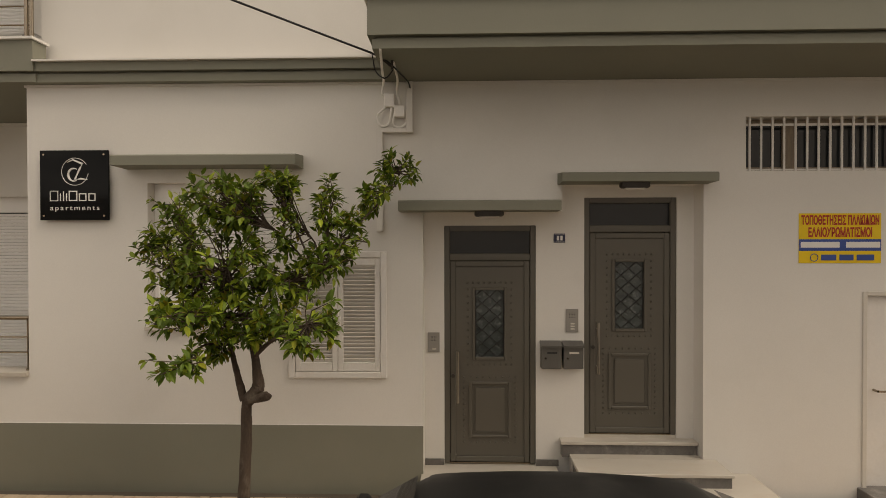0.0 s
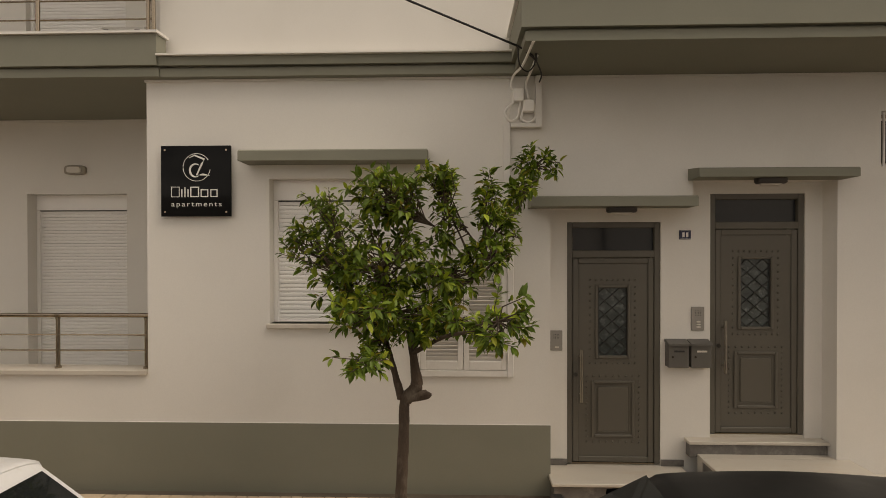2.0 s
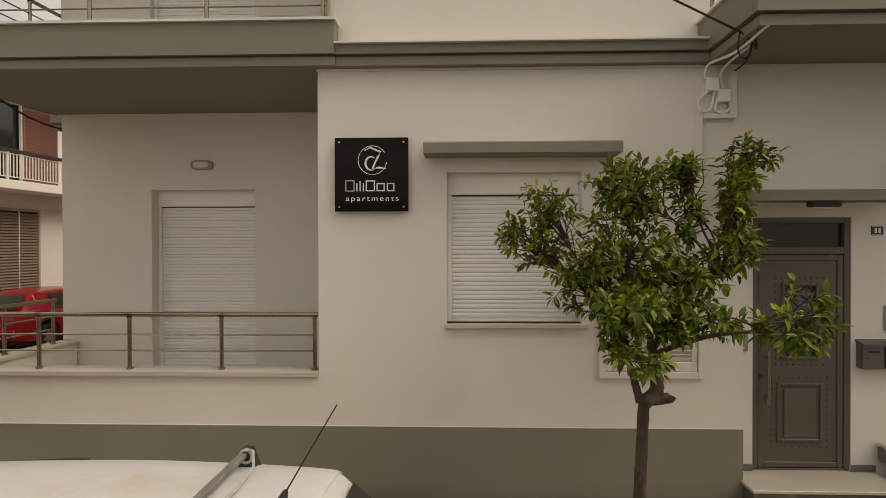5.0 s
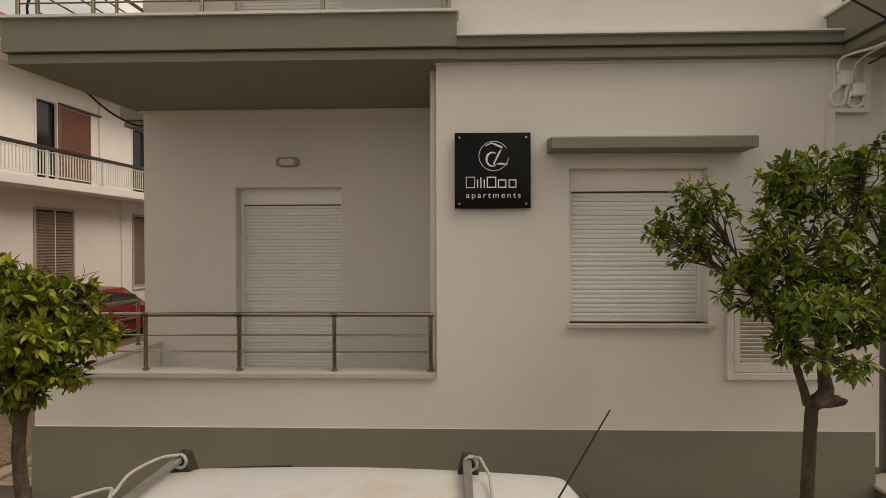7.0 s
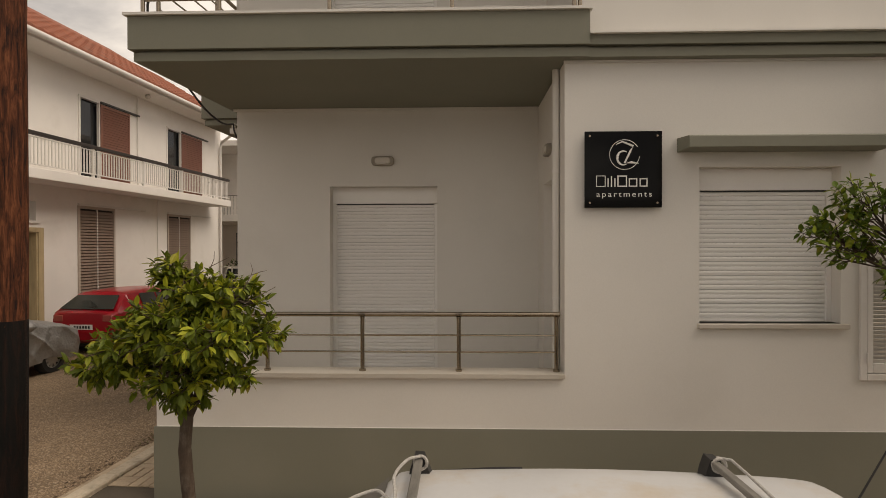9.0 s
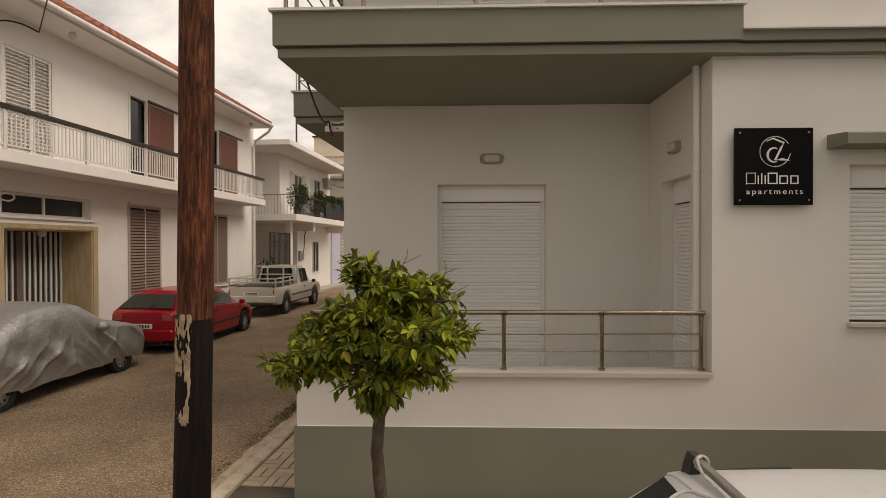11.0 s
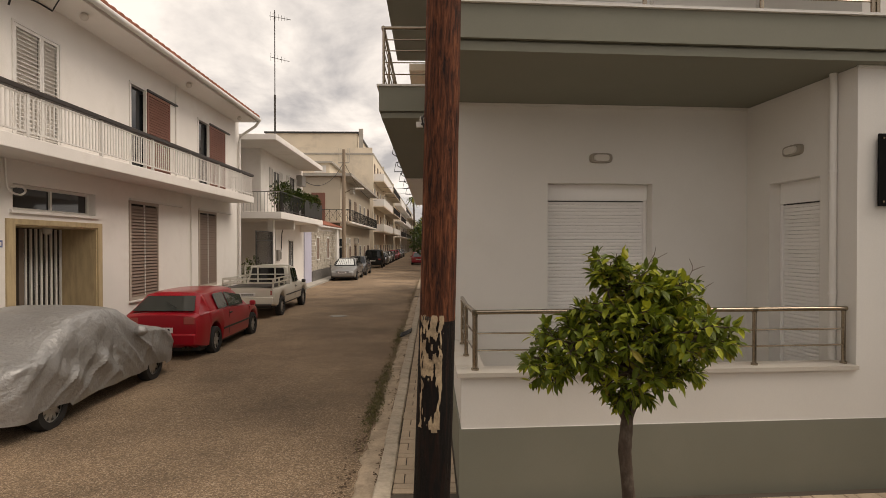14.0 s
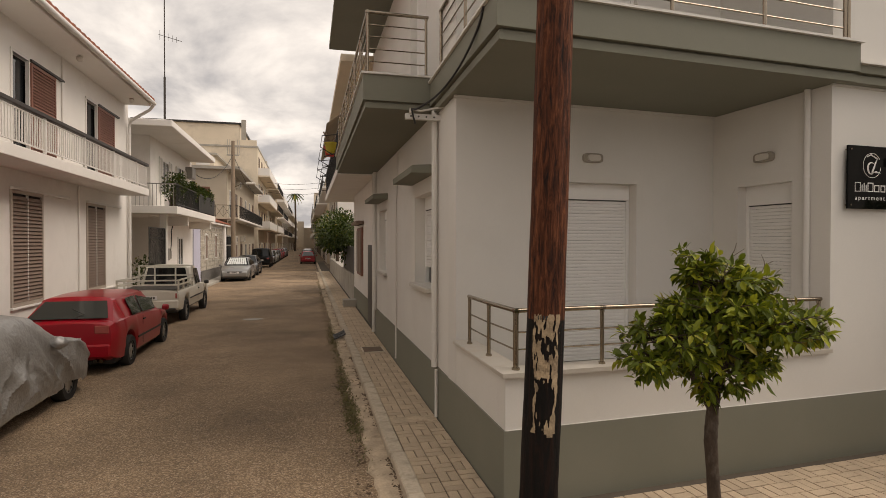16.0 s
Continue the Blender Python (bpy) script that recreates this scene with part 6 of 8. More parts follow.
# torn paper: ragged scraps wrapped round the shaft
rp = random.Random(3)
bm = B()
seg, nz = 90, 110
keep = {}
for j in range(nz):
    for i in range(seg):
        a, z = -math.pi * 0.86 + math.pi * 0.45 * i / seg, 1.20 + 0.74 * j / nz
        n1 = noise.noise(Vector((a * 3.2, z * 5.2, 1.7))) + 0.8 * noise.noise(Vector((a * 9, z * 17, 4.1)))
        edge = min(i / 6, (seg - i) / 6, (nz - j) / 4, 1)
        hole = max(1 - ((a + 1.85) / 0.42) ** 2 - ((z - 1.735) / 0.085) ** 2, 1 - ((a + 1.95) / 0.46) ** 2 - ((z - 1.40) / 0.13) ** 2)
        top = (0.32 if z > 1.55 else (0.05 if z > 1.32 else (0.05 if z > 1.22 else -0.6))) - 1.15 * max(0.0, hole) ** 0.5
        if n1 + top * 0.9 + (edge - 1) * 0.6 > 0.0:
            keep[i, j] = 1
vs = {}
def pv(i, j):
    if (i, j) not in vs:
        a, z = -math.pi * 0.86 + math.pi * 0.45 * i / seg, 1.20 + 0.74 * j / nz
        r = 0.1225 + 0.0025 * noise.noise(Vector((a * 14, z * 40, 0)))
        vs[i, j] = bm.verts.new((r * math.cos(a) + 0.012 * math.sin(z * 0.9), r * math.sin(a), z))
    return vs[i, j]
for (i, j) in keep:
    bm.faces.new((pv(i, j), pv(i + 1, j), pv(i + 1, j + 1), pv(i, j + 1)))
part("torn_poster", bm, PAPER, pole, "torn sun-bleached poster remains")
bm = B()
for k in range(4):
    a = -2.42 + k * 0.13
    box(bm, 0.1245 * math.cos(a) + 0.010, 0.1245 * math.cos(a) + 0.020, 0.1245 * math.sin(a) - 0.001, 0.1245 * math.sin(a) + 0.001, 1.905, 1.93)
part("print_bars", bm, IRON, pole)
t = thing("service_cable", "black service cable running to the house wall", "cable", "", None)
bm = B(); tube(bm, sag((-14.0, 0.15, 8.2), (-0.72, 4.56, 4.10), 0.05, 20), 0.009, 6); part("cable", bm, CABLE, t)
bm = B(); tube(bm, bend([(-0.72, 4.56, 4.10), (-0.60, 4.62, 4.05), (-0.52, 4.78, 4.01), (-0.46, 5.0, 3.99), (-0.455, 5.2, 3.98)]), 0.007, 6); tube(bm, bend([(-0.72, 4.56, 4.09), (-0.70, 4.62, 3.97), (-0.63, 4.66, 3.92), (-0.57, 4.68, 3.98), (-0.56, 4.70, 4.04)]), 0.006, 6); part("loose_end", bm, CABLE, t)
bm = B(); rod(bm, (-0.56, 4.62, 3.98), (-0.56, 4.62, 4.058), 0.010, 8); rod(bm, (-0.56, 4.62, 4.0), (-0.66, 4.58, 4.07), 0.008, 8); part("hook", bm, DARKSTEEL, t)
t = thing("service_cable", "black twisted cable from the balcony to the wall bracket", "cable", "", None)
pb = STREET @ Vector((-0.45, 2.35, 4.05))
bm = B(); tube(bm, bend([pb] + [STREET @ Vector(q) for q in ((-0.42, 2.0, 3.98), (-0.32, 1.4, 4.0), (-0.24, 0.85, 4.13), (-0.21, 0.3, 4.34), (-0.20, 0.12, 4.62), (-0.14, 0.10, 4.80))]), 0.012, 6); part("cable", bm, CABLE, t)

t = thing("service_cable", "black cable from the pole to the white house", "cable", "", None)
pa, pc = STREET @ Vector((-7.42, 4.62, 6.60)), STREET @ Vector((-7.2, 5.25, 6.62))
bm = B(); tube(bm, sag((-8.30, 4.0, 8.4), pc, 0.12, 20), 0.011, 6); part("cable", bm, CABLE, t)
bm = B(); tube(bm, bend([pc, pc.lerp(pa, 0.5) + Vector((0, 0, 0.06)), pa, pa + Vector((-0.08, 0, -0.15))]), 0.016, 6); part("cable_end", bm, CABLE, t)

# ---- paving ----
# rounded corner of the pavement, its bed and kerbs
KF, KU = 3.42, -0.70       # back of the front kerb, back of the side kerb
def corner_arc(inset, n=10):
    # arc between the side kerb line (street frame) and the front kerb line
    c = STREET @ Vector((-0.70 + 0.9, -0.70, 0))
    r = 0.9 + inset
    return [(c.x + r * math.cos(a), c.y + r * math.sin(a)) for a in [math.pi * (1.0 - 0.018) + (math.pi * 0.5 + 0.056) * i / n for i in range(n + 1)]]
PAVZ = 0.065
bm = B()
cc = STREET @ Vector((0.2, -0.70, 0))
KF = cc.y - 0.9
prism(bm, [s2(-0.70, 60)] + corner_arc(0.0) + [(20, KF), (20, 5.3), (-7.9, 5.3), s2(0.0, 60)], -0.2, PAVZ)
structure("pavement", bm, GROUT, "pavement bed with dark joints", "pavement")
# kerb stones
kb = thing("kerb", "worn pale concrete kerb stones", "kerb", "", None, "structure")
bm = B(); box(bm, -0.095, 0.065, 0.004, 0.996, -0.25, 0.118, 0.016); me_k = mesh_of("kerb_stone", bm, KERB)
for i in range(60):
    o = new("kerb_stone", me_k); o.parent = kb; o.matrix_local = STREET @ pose(-0.766 + 0.006 * math.sin(i * 2.1), -0.62 + i, -0.008 * abs(math.sin(i * 1.3)), 0, 0.6 * math.sin(i * 1.7), 0.25 * math.sin(i * 3.1))
for i in range(22):
    o = new("kerb_stone", me_k); o.parent = kb; o.matrix_local = pose(-6.9 + i, KF - 0.066, -0.006 * abs(math.sin(i * 1.9)), 0, 0, -90)
arc = corner_arc(0.066, 6)
for (x0, y0), (x1, y1) in zip(arc, arc[1:]):
    L = math.hypot(x1 - x0, y1 - y0)
    bm = B(); box(bm, -0.065, 0.065, 0, L + 0.03, -0.25, 0.103, 0.01); o = part("kerb_stone", bm, KERB, kb); o.matrix_local = pose(x0, y0, 0, 0, 0, math.degrees(math.atan2(-(x1 - x0), y1 - y0)))
# broken concrete gutter beside the kerb
GUTTER = mat("dirty_gutter_concrete", (0.46, 0.36, 0.255), 0.95, var=0.35, scale=4, fine=40, bump=1.0, depth=0.012, stain=(0.13, 0.09, 0.058), stain_amount=0.75, stain_scale=3.0)
SOIL = mat("gutter_soil", (0.115, 0.075, 0.045), 1.0, var=0.4, scale=14, fine=120, bump=1.0, depth=0.01)
bm = B()
nv = 260
vv = []
for j in range(nv + 1):
    v = -0.7 + 41.0 * j / nv
    w_ = 0.19 + 0.05 * noise.noise(Vector((0, v * 1.3, 0))) + 0.05 * noise.noise(Vector((3, v * 4.5, 0)))
    row = []
    for k in range(6):
        f = k / 5
        u = -0.832 - w_ * f * 1.5
        row.append(bm.verts.new((u, v, 0.022 - 0.004 * f + 0.012 * noise.noise(Vector((u * 6, v * 5, 0))) if k < 5 else -0.04)))
    vv.append(row)
for j in range(nv):
    if noise.noise(Vector((9, j * 0.16, 0))) < 0.52:
        for k in range(5):
            bm.faces.new((vv[j][k], vv[j][k + 1], vv[j + 1][k + 1], vv[j + 1][k]))
structure("gutter", bm, GUTTER, "broken concrete gutter along the kerb", "gutter", STREET, True)
# loose soil washed against the kerb and over the road's edge
bm = B()
rs = random.Random(12)
for k in range(2600):
    v = rs.uniform(-0.3, 22) if k % 3 else rs.uniform(0.5, 7)
    near = rs.random() < 0.6
    u = -0.845 - abs(rs.gauss(0, 0.035)) if near else -1.12 - abs(rs.gauss(0, 0.10))
    if noise.noise(Vector((u * 2, v * 1.4, 5 if near else 9))) < -0.12: continue
    r_, z = rs.uniform(0.006, 0.022), 0.018 if near else 0.003
    ring = [bm.verts.new((u + r_ * rs.uniform(0.7, 1.3) * math.cos(a), v + r_ * rs.uniform(0.7, 1.6) * math.sin(a), z)) for a in (0, 1.26, 2.51, 3.77, 5.03)]
    tp = bm.verts.new((u, v, z + r_ * 0.7))
    for i in range(5): bm.faces.new((ring[i], ring[(i + 1) % 5], tp))
solid("gutter_soil", bm, SOIL, "brown soil and crumbs washed against the kerb", "soil", m=STREET, kind="stuff")
# weeds along the gutter
LEAFW = mat("weed_green", (0.15, 0.13, 0.05), 0.8, var=0.4, scale=8, bump=0)
bm = B()
rw = random.Random(8)
for k in range(2400):
    v = rw.choice((rw.gauss(4.6, 0.9), rw.gauss(3.0, 0.5), rw.gauss(9, 1.2), rw.uniform(1, 30)))
    u = -1.14 + rw.gauss(0, 0.06)
    if v < 0.5: continue
    h, a = rw.uniform(0.012, 0.045), rw.uniform(0, 6.3)
    d = Vector((math.cos(a), math.sin(a), 0)) * rw.uniform(0.006, 0.014)
    p = Vector((u, v, 0.015)); q = p + Vector((rw.gauss(0, 0.03), rw.gauss(0, 0.03), h))
    bm.faces.new([bm.verts.new(c) for c in (p - d, p + d, q)])
solid("weeds", bm, LEAFW, "low weeds growing in the gutter", "weeds", m=STREET, kind="stuff")
# tiles: basket pattern of oblong tiles, the corner ones as single pieces
tile_bed = bpy.data.objects["pavement"]
TW, TG = 0.105, 0.005
bm = B(); box(bm, TG, TW * 2 - TG, TG, TW - TG, 0, 0.014, 0.003); me_a = mesh_of("paving_tile", bm, TILE)
bm = B(); box(bm, TG, TW - TG, TG, TW * 2 - TG, 0, 0.014, 0.003); me_c = mesh_of("paving_tile", bm, TILE)
rt_ = random.Random(4)
far = B()
count = 0


def lay(u0, u1, v0, v1, m, singles):
    """Basket weave: square blocks of two oblong tiles, turned in alternate blocks."""
    global count
    nu, nv_ = int((u1 - u0) / (TW * 2) + 0.999), int((v1 - v0) / TW)
    for i in range(nu):
        for j in range(nv_):
            u, v = u0 + i * TW * 2, v0 + j * TW
            wmax = u1 - u
            cells = [(me_a, 0, 2 * TW)] if (i + j // 2) % 2 == 0 else ([(me_c, 0, TW), (me_c, TW, TW)] if j % 2 == 0 else [])
            for me_, du, w in cells:
                ww = min(w, wmax - du)
                hh = TW * 2 if me_ is me_c else TW
                if ww < 0.03:
                    continue
                z = PAVZ + 0.0005 + rt_.uniform(-0.002, 0.002)
                if singles(u, v) and ww > w - 0.01 and count < 300:
                    o = new("paving_tile", me_); o.parent = tile_bed
                    o.matrix_local = m @ pose(u + du, v, z, rt_.uniform(-0.4, 0.4), rt_.uniform(-0.4, 0.4), 0)
                    count += 1
                else:
                    p = [m @ Vector((u + du + a, v + b, z + c)) for c in (0, 0.014) for a, b in ((TG, TG), (ww - TG, TG), (ww - TG, hh - TG), (TG, hh - TG))]
                    vs_ = [far.verts.new(q) for q in p]
                    far.faces.new(vs_[4:])
                    for k in range(4):
                        far.faces.new((vs_[k], vs_[(k + 1) % 4], vs_[4 + (k + 1) % 4], vs_[4 + k]))


lay(-0.695, -0.09, 0.2, 40.0, STREET, lambda u, v: v < 9.5)
lay(-8.15, 6.4, KF + 0.45, 5.22, Matrix.Identity(4), lambda u, v: u < -4.2 and v > 4.2)
lay(-7.6, 6.4, KF + 0.05, KF + 0.45, Matrix.Identity(4), lambda u, v: False)
fm = bpy.data.meshes.new("paving_tiles"); far.to_mesh(fm); far.free(); fm.materials.append(TILE)
o = new("paving_tiles", fm); o.parent = tile_bed; o["kind"] = "stuff"
bm = B(); box(bm, -0.70, -0.1, 2.36, 2.60, PAVZ, PAVZ + 0.019, 0.004); structure("pavement_strip", bm, GUTTER, "concrete strip patched across the pavement", "pavement", STREET)
# covers and grate
t = thing("manhole_cover", "rusty square metal cover in the pavement", "cover", "", STREET)
bm = B(); box(bm, -0.62, -0.14, 6.9, 7.5, PAVZ, PAVZ + 0.024, 0.004); part("frame", bm, KERB, t)
bm = B(); box(bm, -0.58, -0.18, 6.94, 7.46, PAVZ + 0.02, PAVZ + 0.027, 0.003); part("plate", bm, mat("rusty_iron", (0.15, 0.10, 0.065), 0.8, var=0.35, scale=6, bump=0.4), t)
t = thing("drain_grate", "black iron drain grate standing against the kerb", "grate", "", STREET @ pose(-1.1, 8.9, 0.02, 0, -24, 0))
for i in range(9):
    bm = B(); box(bm, 0.0, 0.30, i * 0.075, i * 0.075 + 0.03, 0.0, 0.02); part("grate_bar", bm, IRON, t)
bm = B(); box(bm, 0.0, 0.02, 0, 0.63, 0.021, 0.04); box(bm, 0.28, 0.30, 0, 0.63, 0.021, 0.04); part("grate_frame", bm, IRON, t)
# far side pavement
bm = B(); box(bm, -7.7, -6.85, -2, 220, -0.2, 0.10); structure("pavement_far", bm, CONCRETE, "narrow concrete pavement on the far side", "pavement", STREET)
# a pale paint mark and a dark patch on the road
bm = B()
prism(bm, [(-3.35 + 0.28 * math.cos(a) * (1 + 0.2 * math.sin(3 * a)), 12.9 + 0.2 * math.sin(a)) for a in [2 * math.pi * i / 16 for i in range(16)]], 0.02, 0.045)
solid("road_cover", bm, CONCRETE, "small pale concrete cover set in the road", "cover", m=STREET)

# ---- vehicles ----
def carpaint(name, color, rough=0.25):
    return mat(name, color, rough, var=0.04, scale=1.5, fine=30, bump=0.01, coat=0.35)


CARGLASS = glass("car_glass", (0.012, 0.014, 0.014), 0.04)
REDLENS = mat("red_lens", (0.36, 0.085, 0.07), 0.15, var=0.1, bump=0.0)
CLEARLENS = mat("clear_lens", (0.45, 0.45, 0.45), 0.12, var=0.1, bump=0.0)
RIM = mat("silver_rim", (0.45, 0.44, 0.42), 0.35, metal=0.7, var=0.1, bump=0.05)


def wheel(parent, x, y, r, side, spokes=7, width=0.18):
    w = thing("wheel", "", ""); w.parent = parent; w.location = (x, y, r)
    for k in list(w.keys()):
        del w[k]
    bm = B()
    prof = [(r * 0.64, -width / 2), (r * 0.93, -width / 2), (r, -width / 2 + 0.03), (r, width / 2 - 0.03), (r * 0.93, width / 2), (r * 0.64, width / 2)]
    seg = 28
    rings = [[bm.verts.new((pr * math.cos(2 * math.pi * i / seg), py, pr * math.sin(2 * math.pi * i / seg))) for pr, py in prof] for i in range(seg)]
    for i in range(seg):
        a, b = rings[i], rings[(i + 1) % seg]
        for k in range(len(prof) - 1):
            bm.faces.new((a[k], b[k], b[k + 1], a[k + 1]))
        bm.faces.new((a[-1], b[-1], b[0], a[0]))
    part("tyre", bm, RUBBER, w, smooth=True)
    bm = B()
    e = side * (width / 2 - 0.02)
    rod(bm, (0, side * 0.0, 0), (0, e - side * 0.035, 0), r * 0.63, 24)
    part("rim_dish", bm, DARKSTEEL, w)
    bm = B()
    for i in range(spokes):
        a = 2 * math.pi * i / spokes
        c, s = math.cos(a), math.sin(a)
        n = Vector((-s, 0, c)) * r * 0.075
        p0, p1 = Vector((c, 0, s)) * r * 0.1, Vector((c, 0, s)) * r * 0.6
        q = [bm.verts.new(v) for v in (p0 - n * 1.6 + Vector((0, e, 0)), p1 - n + Vector((0, e - side * 0.012, 0)), p1 + n + Vector((0, e - side * 0.012, 0)), p0 + n * 1.6 + Vector((0, e, 0)))]
        bm.faces.new(q)
    g = bmesh.ops.extrude_face_region(bm, geom=list(bm.faces)); bmesh.ops.translate(bm, vec=(0, -side * 0.03, 0), verts=[v for v in g["geom"] if isinstance(v, bmesh.types.BMVert)])
    rod(bm, (0, e - side * 0.03, 0), (0, e + side * 0.004, 0), r * 0.14, 14)
    for i in range(28):
        a, b = 2 * math.pi * i / 28, 2 * math.pi * (i + 1) / 28
        q = [bm.verts.new((rr * math.cos(t), e - side * 0.004, rr * math.sin(t))) for t, rr in ((a, r * 0.57), (b, r * 0.57), (b, r * 0.645), (a, r * 0.645))]
        bm.faces.new(q)
    part("rim", bm, RIM, w)
    return w


def patch(bm, pts, n, off=0.005, inset=0.0):
    """A pane set just over a four-sided opening: corner points, outward side."""
    pts = [Vector(p) for p in pts]
    c = sum(pts, Vector()) / len(pts)
    nn = Vector(n).normalized() * off
    q = [p + (c - p).normalized() * inset * 1.3 + nn for p in pts]
    lo = [bm.verts.new(p) for p in q]
    bm.faces.new(lo)
    return bm


def vehicle(name, label, m, paint, L, w, belt, sill, axles, r, cabin, roof, nose, tail, group="parked cars", glassmat=CARGLASS, spokes=7, doors=1, bars=False, trunk=None, swell=(0.032, 0.05, 1.0), trim=0.0, pillar=0.0):
    """A car pointing along +x. belt: (x, height) line of bonnet, waist and boot; cabin: x of windscreen foot, screen top, roof rear, rear foot; roof: (waist half width, roof half width, roof height)."""
    t = thing(name, label, "car", group, m)
    xs = sorted({*np.linspace(-L / 2, L / 2, 46).round(4).tolist(), *[round(a + k * r * 0.14, 4) for a in axles for k in range(-9, 10)]})
    xs = [x for x in xs if -L / 2 <= x <= L / 2]
    bx, bz = zip(*belt)
    wx, ww = zip(*((-L / 2, w * tail), (-L / 2 + 0.12, w * (tail * 0.35 + 0.65)), (-L / 2 + 0.5, w), (L / 2 - 0.8, w), (L / 2 - 0.2, w * (nose * 0.4 + 0.6)), (L / 2, w * nose)))
    bm = B()
    rows = []
    for x in xs:
        zt, hw = float(np.interp(x, bx, bz)), float(np.interp(x, wx, ww))
        zb = sill + 0.10 * max(0, (abs(x) - (L / 2 - 0.45)) / 0.45) ** 2
        for a in axles:
            d = abs(x - a)
            if d < r * 1.2:
                zb = max(zb, r + math.sqrt(max(0, (r * 1.2) ** 2 - d * d)) * 1.0)
        h = max(zt - zb, 0.05)
        half = [(0, zb), (hw * 0.80, zb), (hw * 0.955, zb + min(0.05, h * 0.2)), (hw * 0.985, zb + 0.3 * h), (hw, zb + 0.55 * h), (hw * 0.985, zb + 0.80 * h), (hw * 0.955, zt - 0.05 * min(1, h)), (hw * 0.90, zt - 0.012), (hw * 0.78, zt + 0.008), (hw * 0.45, zt + 0.025), (0, zt + 0.03)]
        rows.append([bm.verts.new((x, y, z)) for y, z in half] + [bm.verts.new((x, -y, z)) for y, z in half[-2:0:-1]])
    n = len(rows[0])
    for a, b in zip(rows, rows[1:]):
        for k in range(n):
            bm.faces.new((a[k], a[(k + 1) % n], b[(k + 1) % n], b[k]))
    bm.faces.new(rows[0]); bm.faces.new(rows[-1][::-1])
    part("body", bm, paint, t, smooth=True)
    bm = B(); box(bm, -L / 2 + 0.15, L / 2 - 0.15, -w * 0.86, w * 0.86, sill - 0.02, sill + 0.25); part("underbody", bm, BLACKPLASTIC, t)
    # cabin: rings of points across the car
    x0, x1, x2, x3 = cabin
    wb, wr, zr = roof
    def zat(x): return float(np.interp(x, bx, bz)) - 0.02
    bm = B()
    st = [(x0, wb * 0.93, zat(x0), 0.0), (x1, wr * 0.97, zr - 0.035, 1), (x1 - 0.12, wr, zr - 0.012, 1), ((x1 + x2) / 2, wr * 1.02, zr, 1), (x2 + 0.12, wr * 0.98, zr - 0.025, 1), (x2, wr * 0.94, zr - 0.055, 1), (x3, wb * 0.90, zat(x3), 0.0)]
    # a smooth curve through the stations, then rows of points across the roof
    keys = [Vector((x, hw, z)) for x, hw, z, _ in st]
    line = [keys[0].lerp(keys[1], k / 4) for k in range(4)] + bend(keys[1:-1], 5) + [keys[-2].lerp(keys[-1], k / 4) for k in range(1, 5)]
    rr = []
    for p in line:
        f = min(1.0, max(0.0, (p.z - zat(p.x)) / max(0.05, zr - zat(p.x))))
        row = []
        for k in range(15):
            q = -1 + 2 * k / 14
            row.append(bm.verts.new((p.x, p.y * q, p.z + 0.028 * (1 - q * q) - 0.035 * f * abs(q) ** 7)))
        rr.append(row)
    for a, b in zip(rr, rr[1:]):
        for k in range(14):
            bm.faces.new((a[k], a[k + 1], b[k + 1], b[k]))
    for sgn, idx in ((-1, 0), (1, 14)):
        foot = [bm.verts.new((p.x, sgn * (wb if x2 - 0.01 <= p.x <= x1 + 0.01 else wb + (p.y - wb) * 0.2), zat(p.x) - 0.03)) for p in line]
        top = [q[idx] for q in rr]
        for k in range(len(line) - 1):
            bm.faces.new((top[k], top[k + 1], foot[k + 1], foot[k]))
    part("cabin", bm, paint, t, smooth=True)
    # panes
    za, zb_ = zat(x0), zr - 0.05
    bm = B(); patch(bm, [(x0 - 0.03, -wb * 0.86, za + 0.02), (x0 - 0.03, wb * 0.86, za + 0.02), (x1 + 0.02, wr * 0.86, zb_), (x1 + 0.02, -wr * 0.86, zb_)], (0.6, 0, 0.8), swell[0]); part("windscreen", bm, glassmat, t)
    zc = zat(x3)
    bm = B(); patch(bm, [(x3 + 0.02, -wb * 0.80 * swell[2], zc + 0.04), (x3 + 0.02, wb * 0.80 * swell[2], zc + 0.04), (x2 - 0.04, wr * 0.82 * swell[2], zr - 0.10), (x2 - 0.04, -wr * 0.82 * swell[2], zr - 0.10)], (-0.8, 0, 0.5), swell[1]); part("rear_window", bm, glassmat, t)
    cuts = [x0 - 0.42, (x0 - 0.42) + (x3 + 0.1 - x0 + 0.42) * (0.52 if doors == 1 else 0.45), x3 + 0.30] if doors == 1 else [x0 - 0.42, x0 - 0.42 + (x3 - x0 + 0.7) * 0.47, x3 + 0.30]
    cuts[0], cuts[1], cuts[-1] = cuts[0] - trim, cuts[1] + pillar * 0.4, cuts[-1] + trim + pillar
    for sgn in (-1, 1):
        for a, b in zip(cuts, cuts[1:]):
            a_, b_ = a - 0.03, b + 0.03
            def top_at(x):
                f = np.interp(x, [x3, x2, x1, x0], [0, 1, 1, 0])
                return f
            pts = []
            for x, lo in ((a_, 1), (b_, 1), (b_, 0), (a_, 0)):
                f = 0.10 if lo else min(0.88, top_at(x) * 0.93)
                z0_, z1_ = zat(x) - 0.02, zr - 0.03
                pts.append((x, sgn * (wb + (wr - wb) * f + 0.004), z0_ + (z1_ - z0_) * f))
            bm = B(); patch(bm, pts, (0, sgn, 0.25), 0.02); part("side_window", bm, glassmat, t)
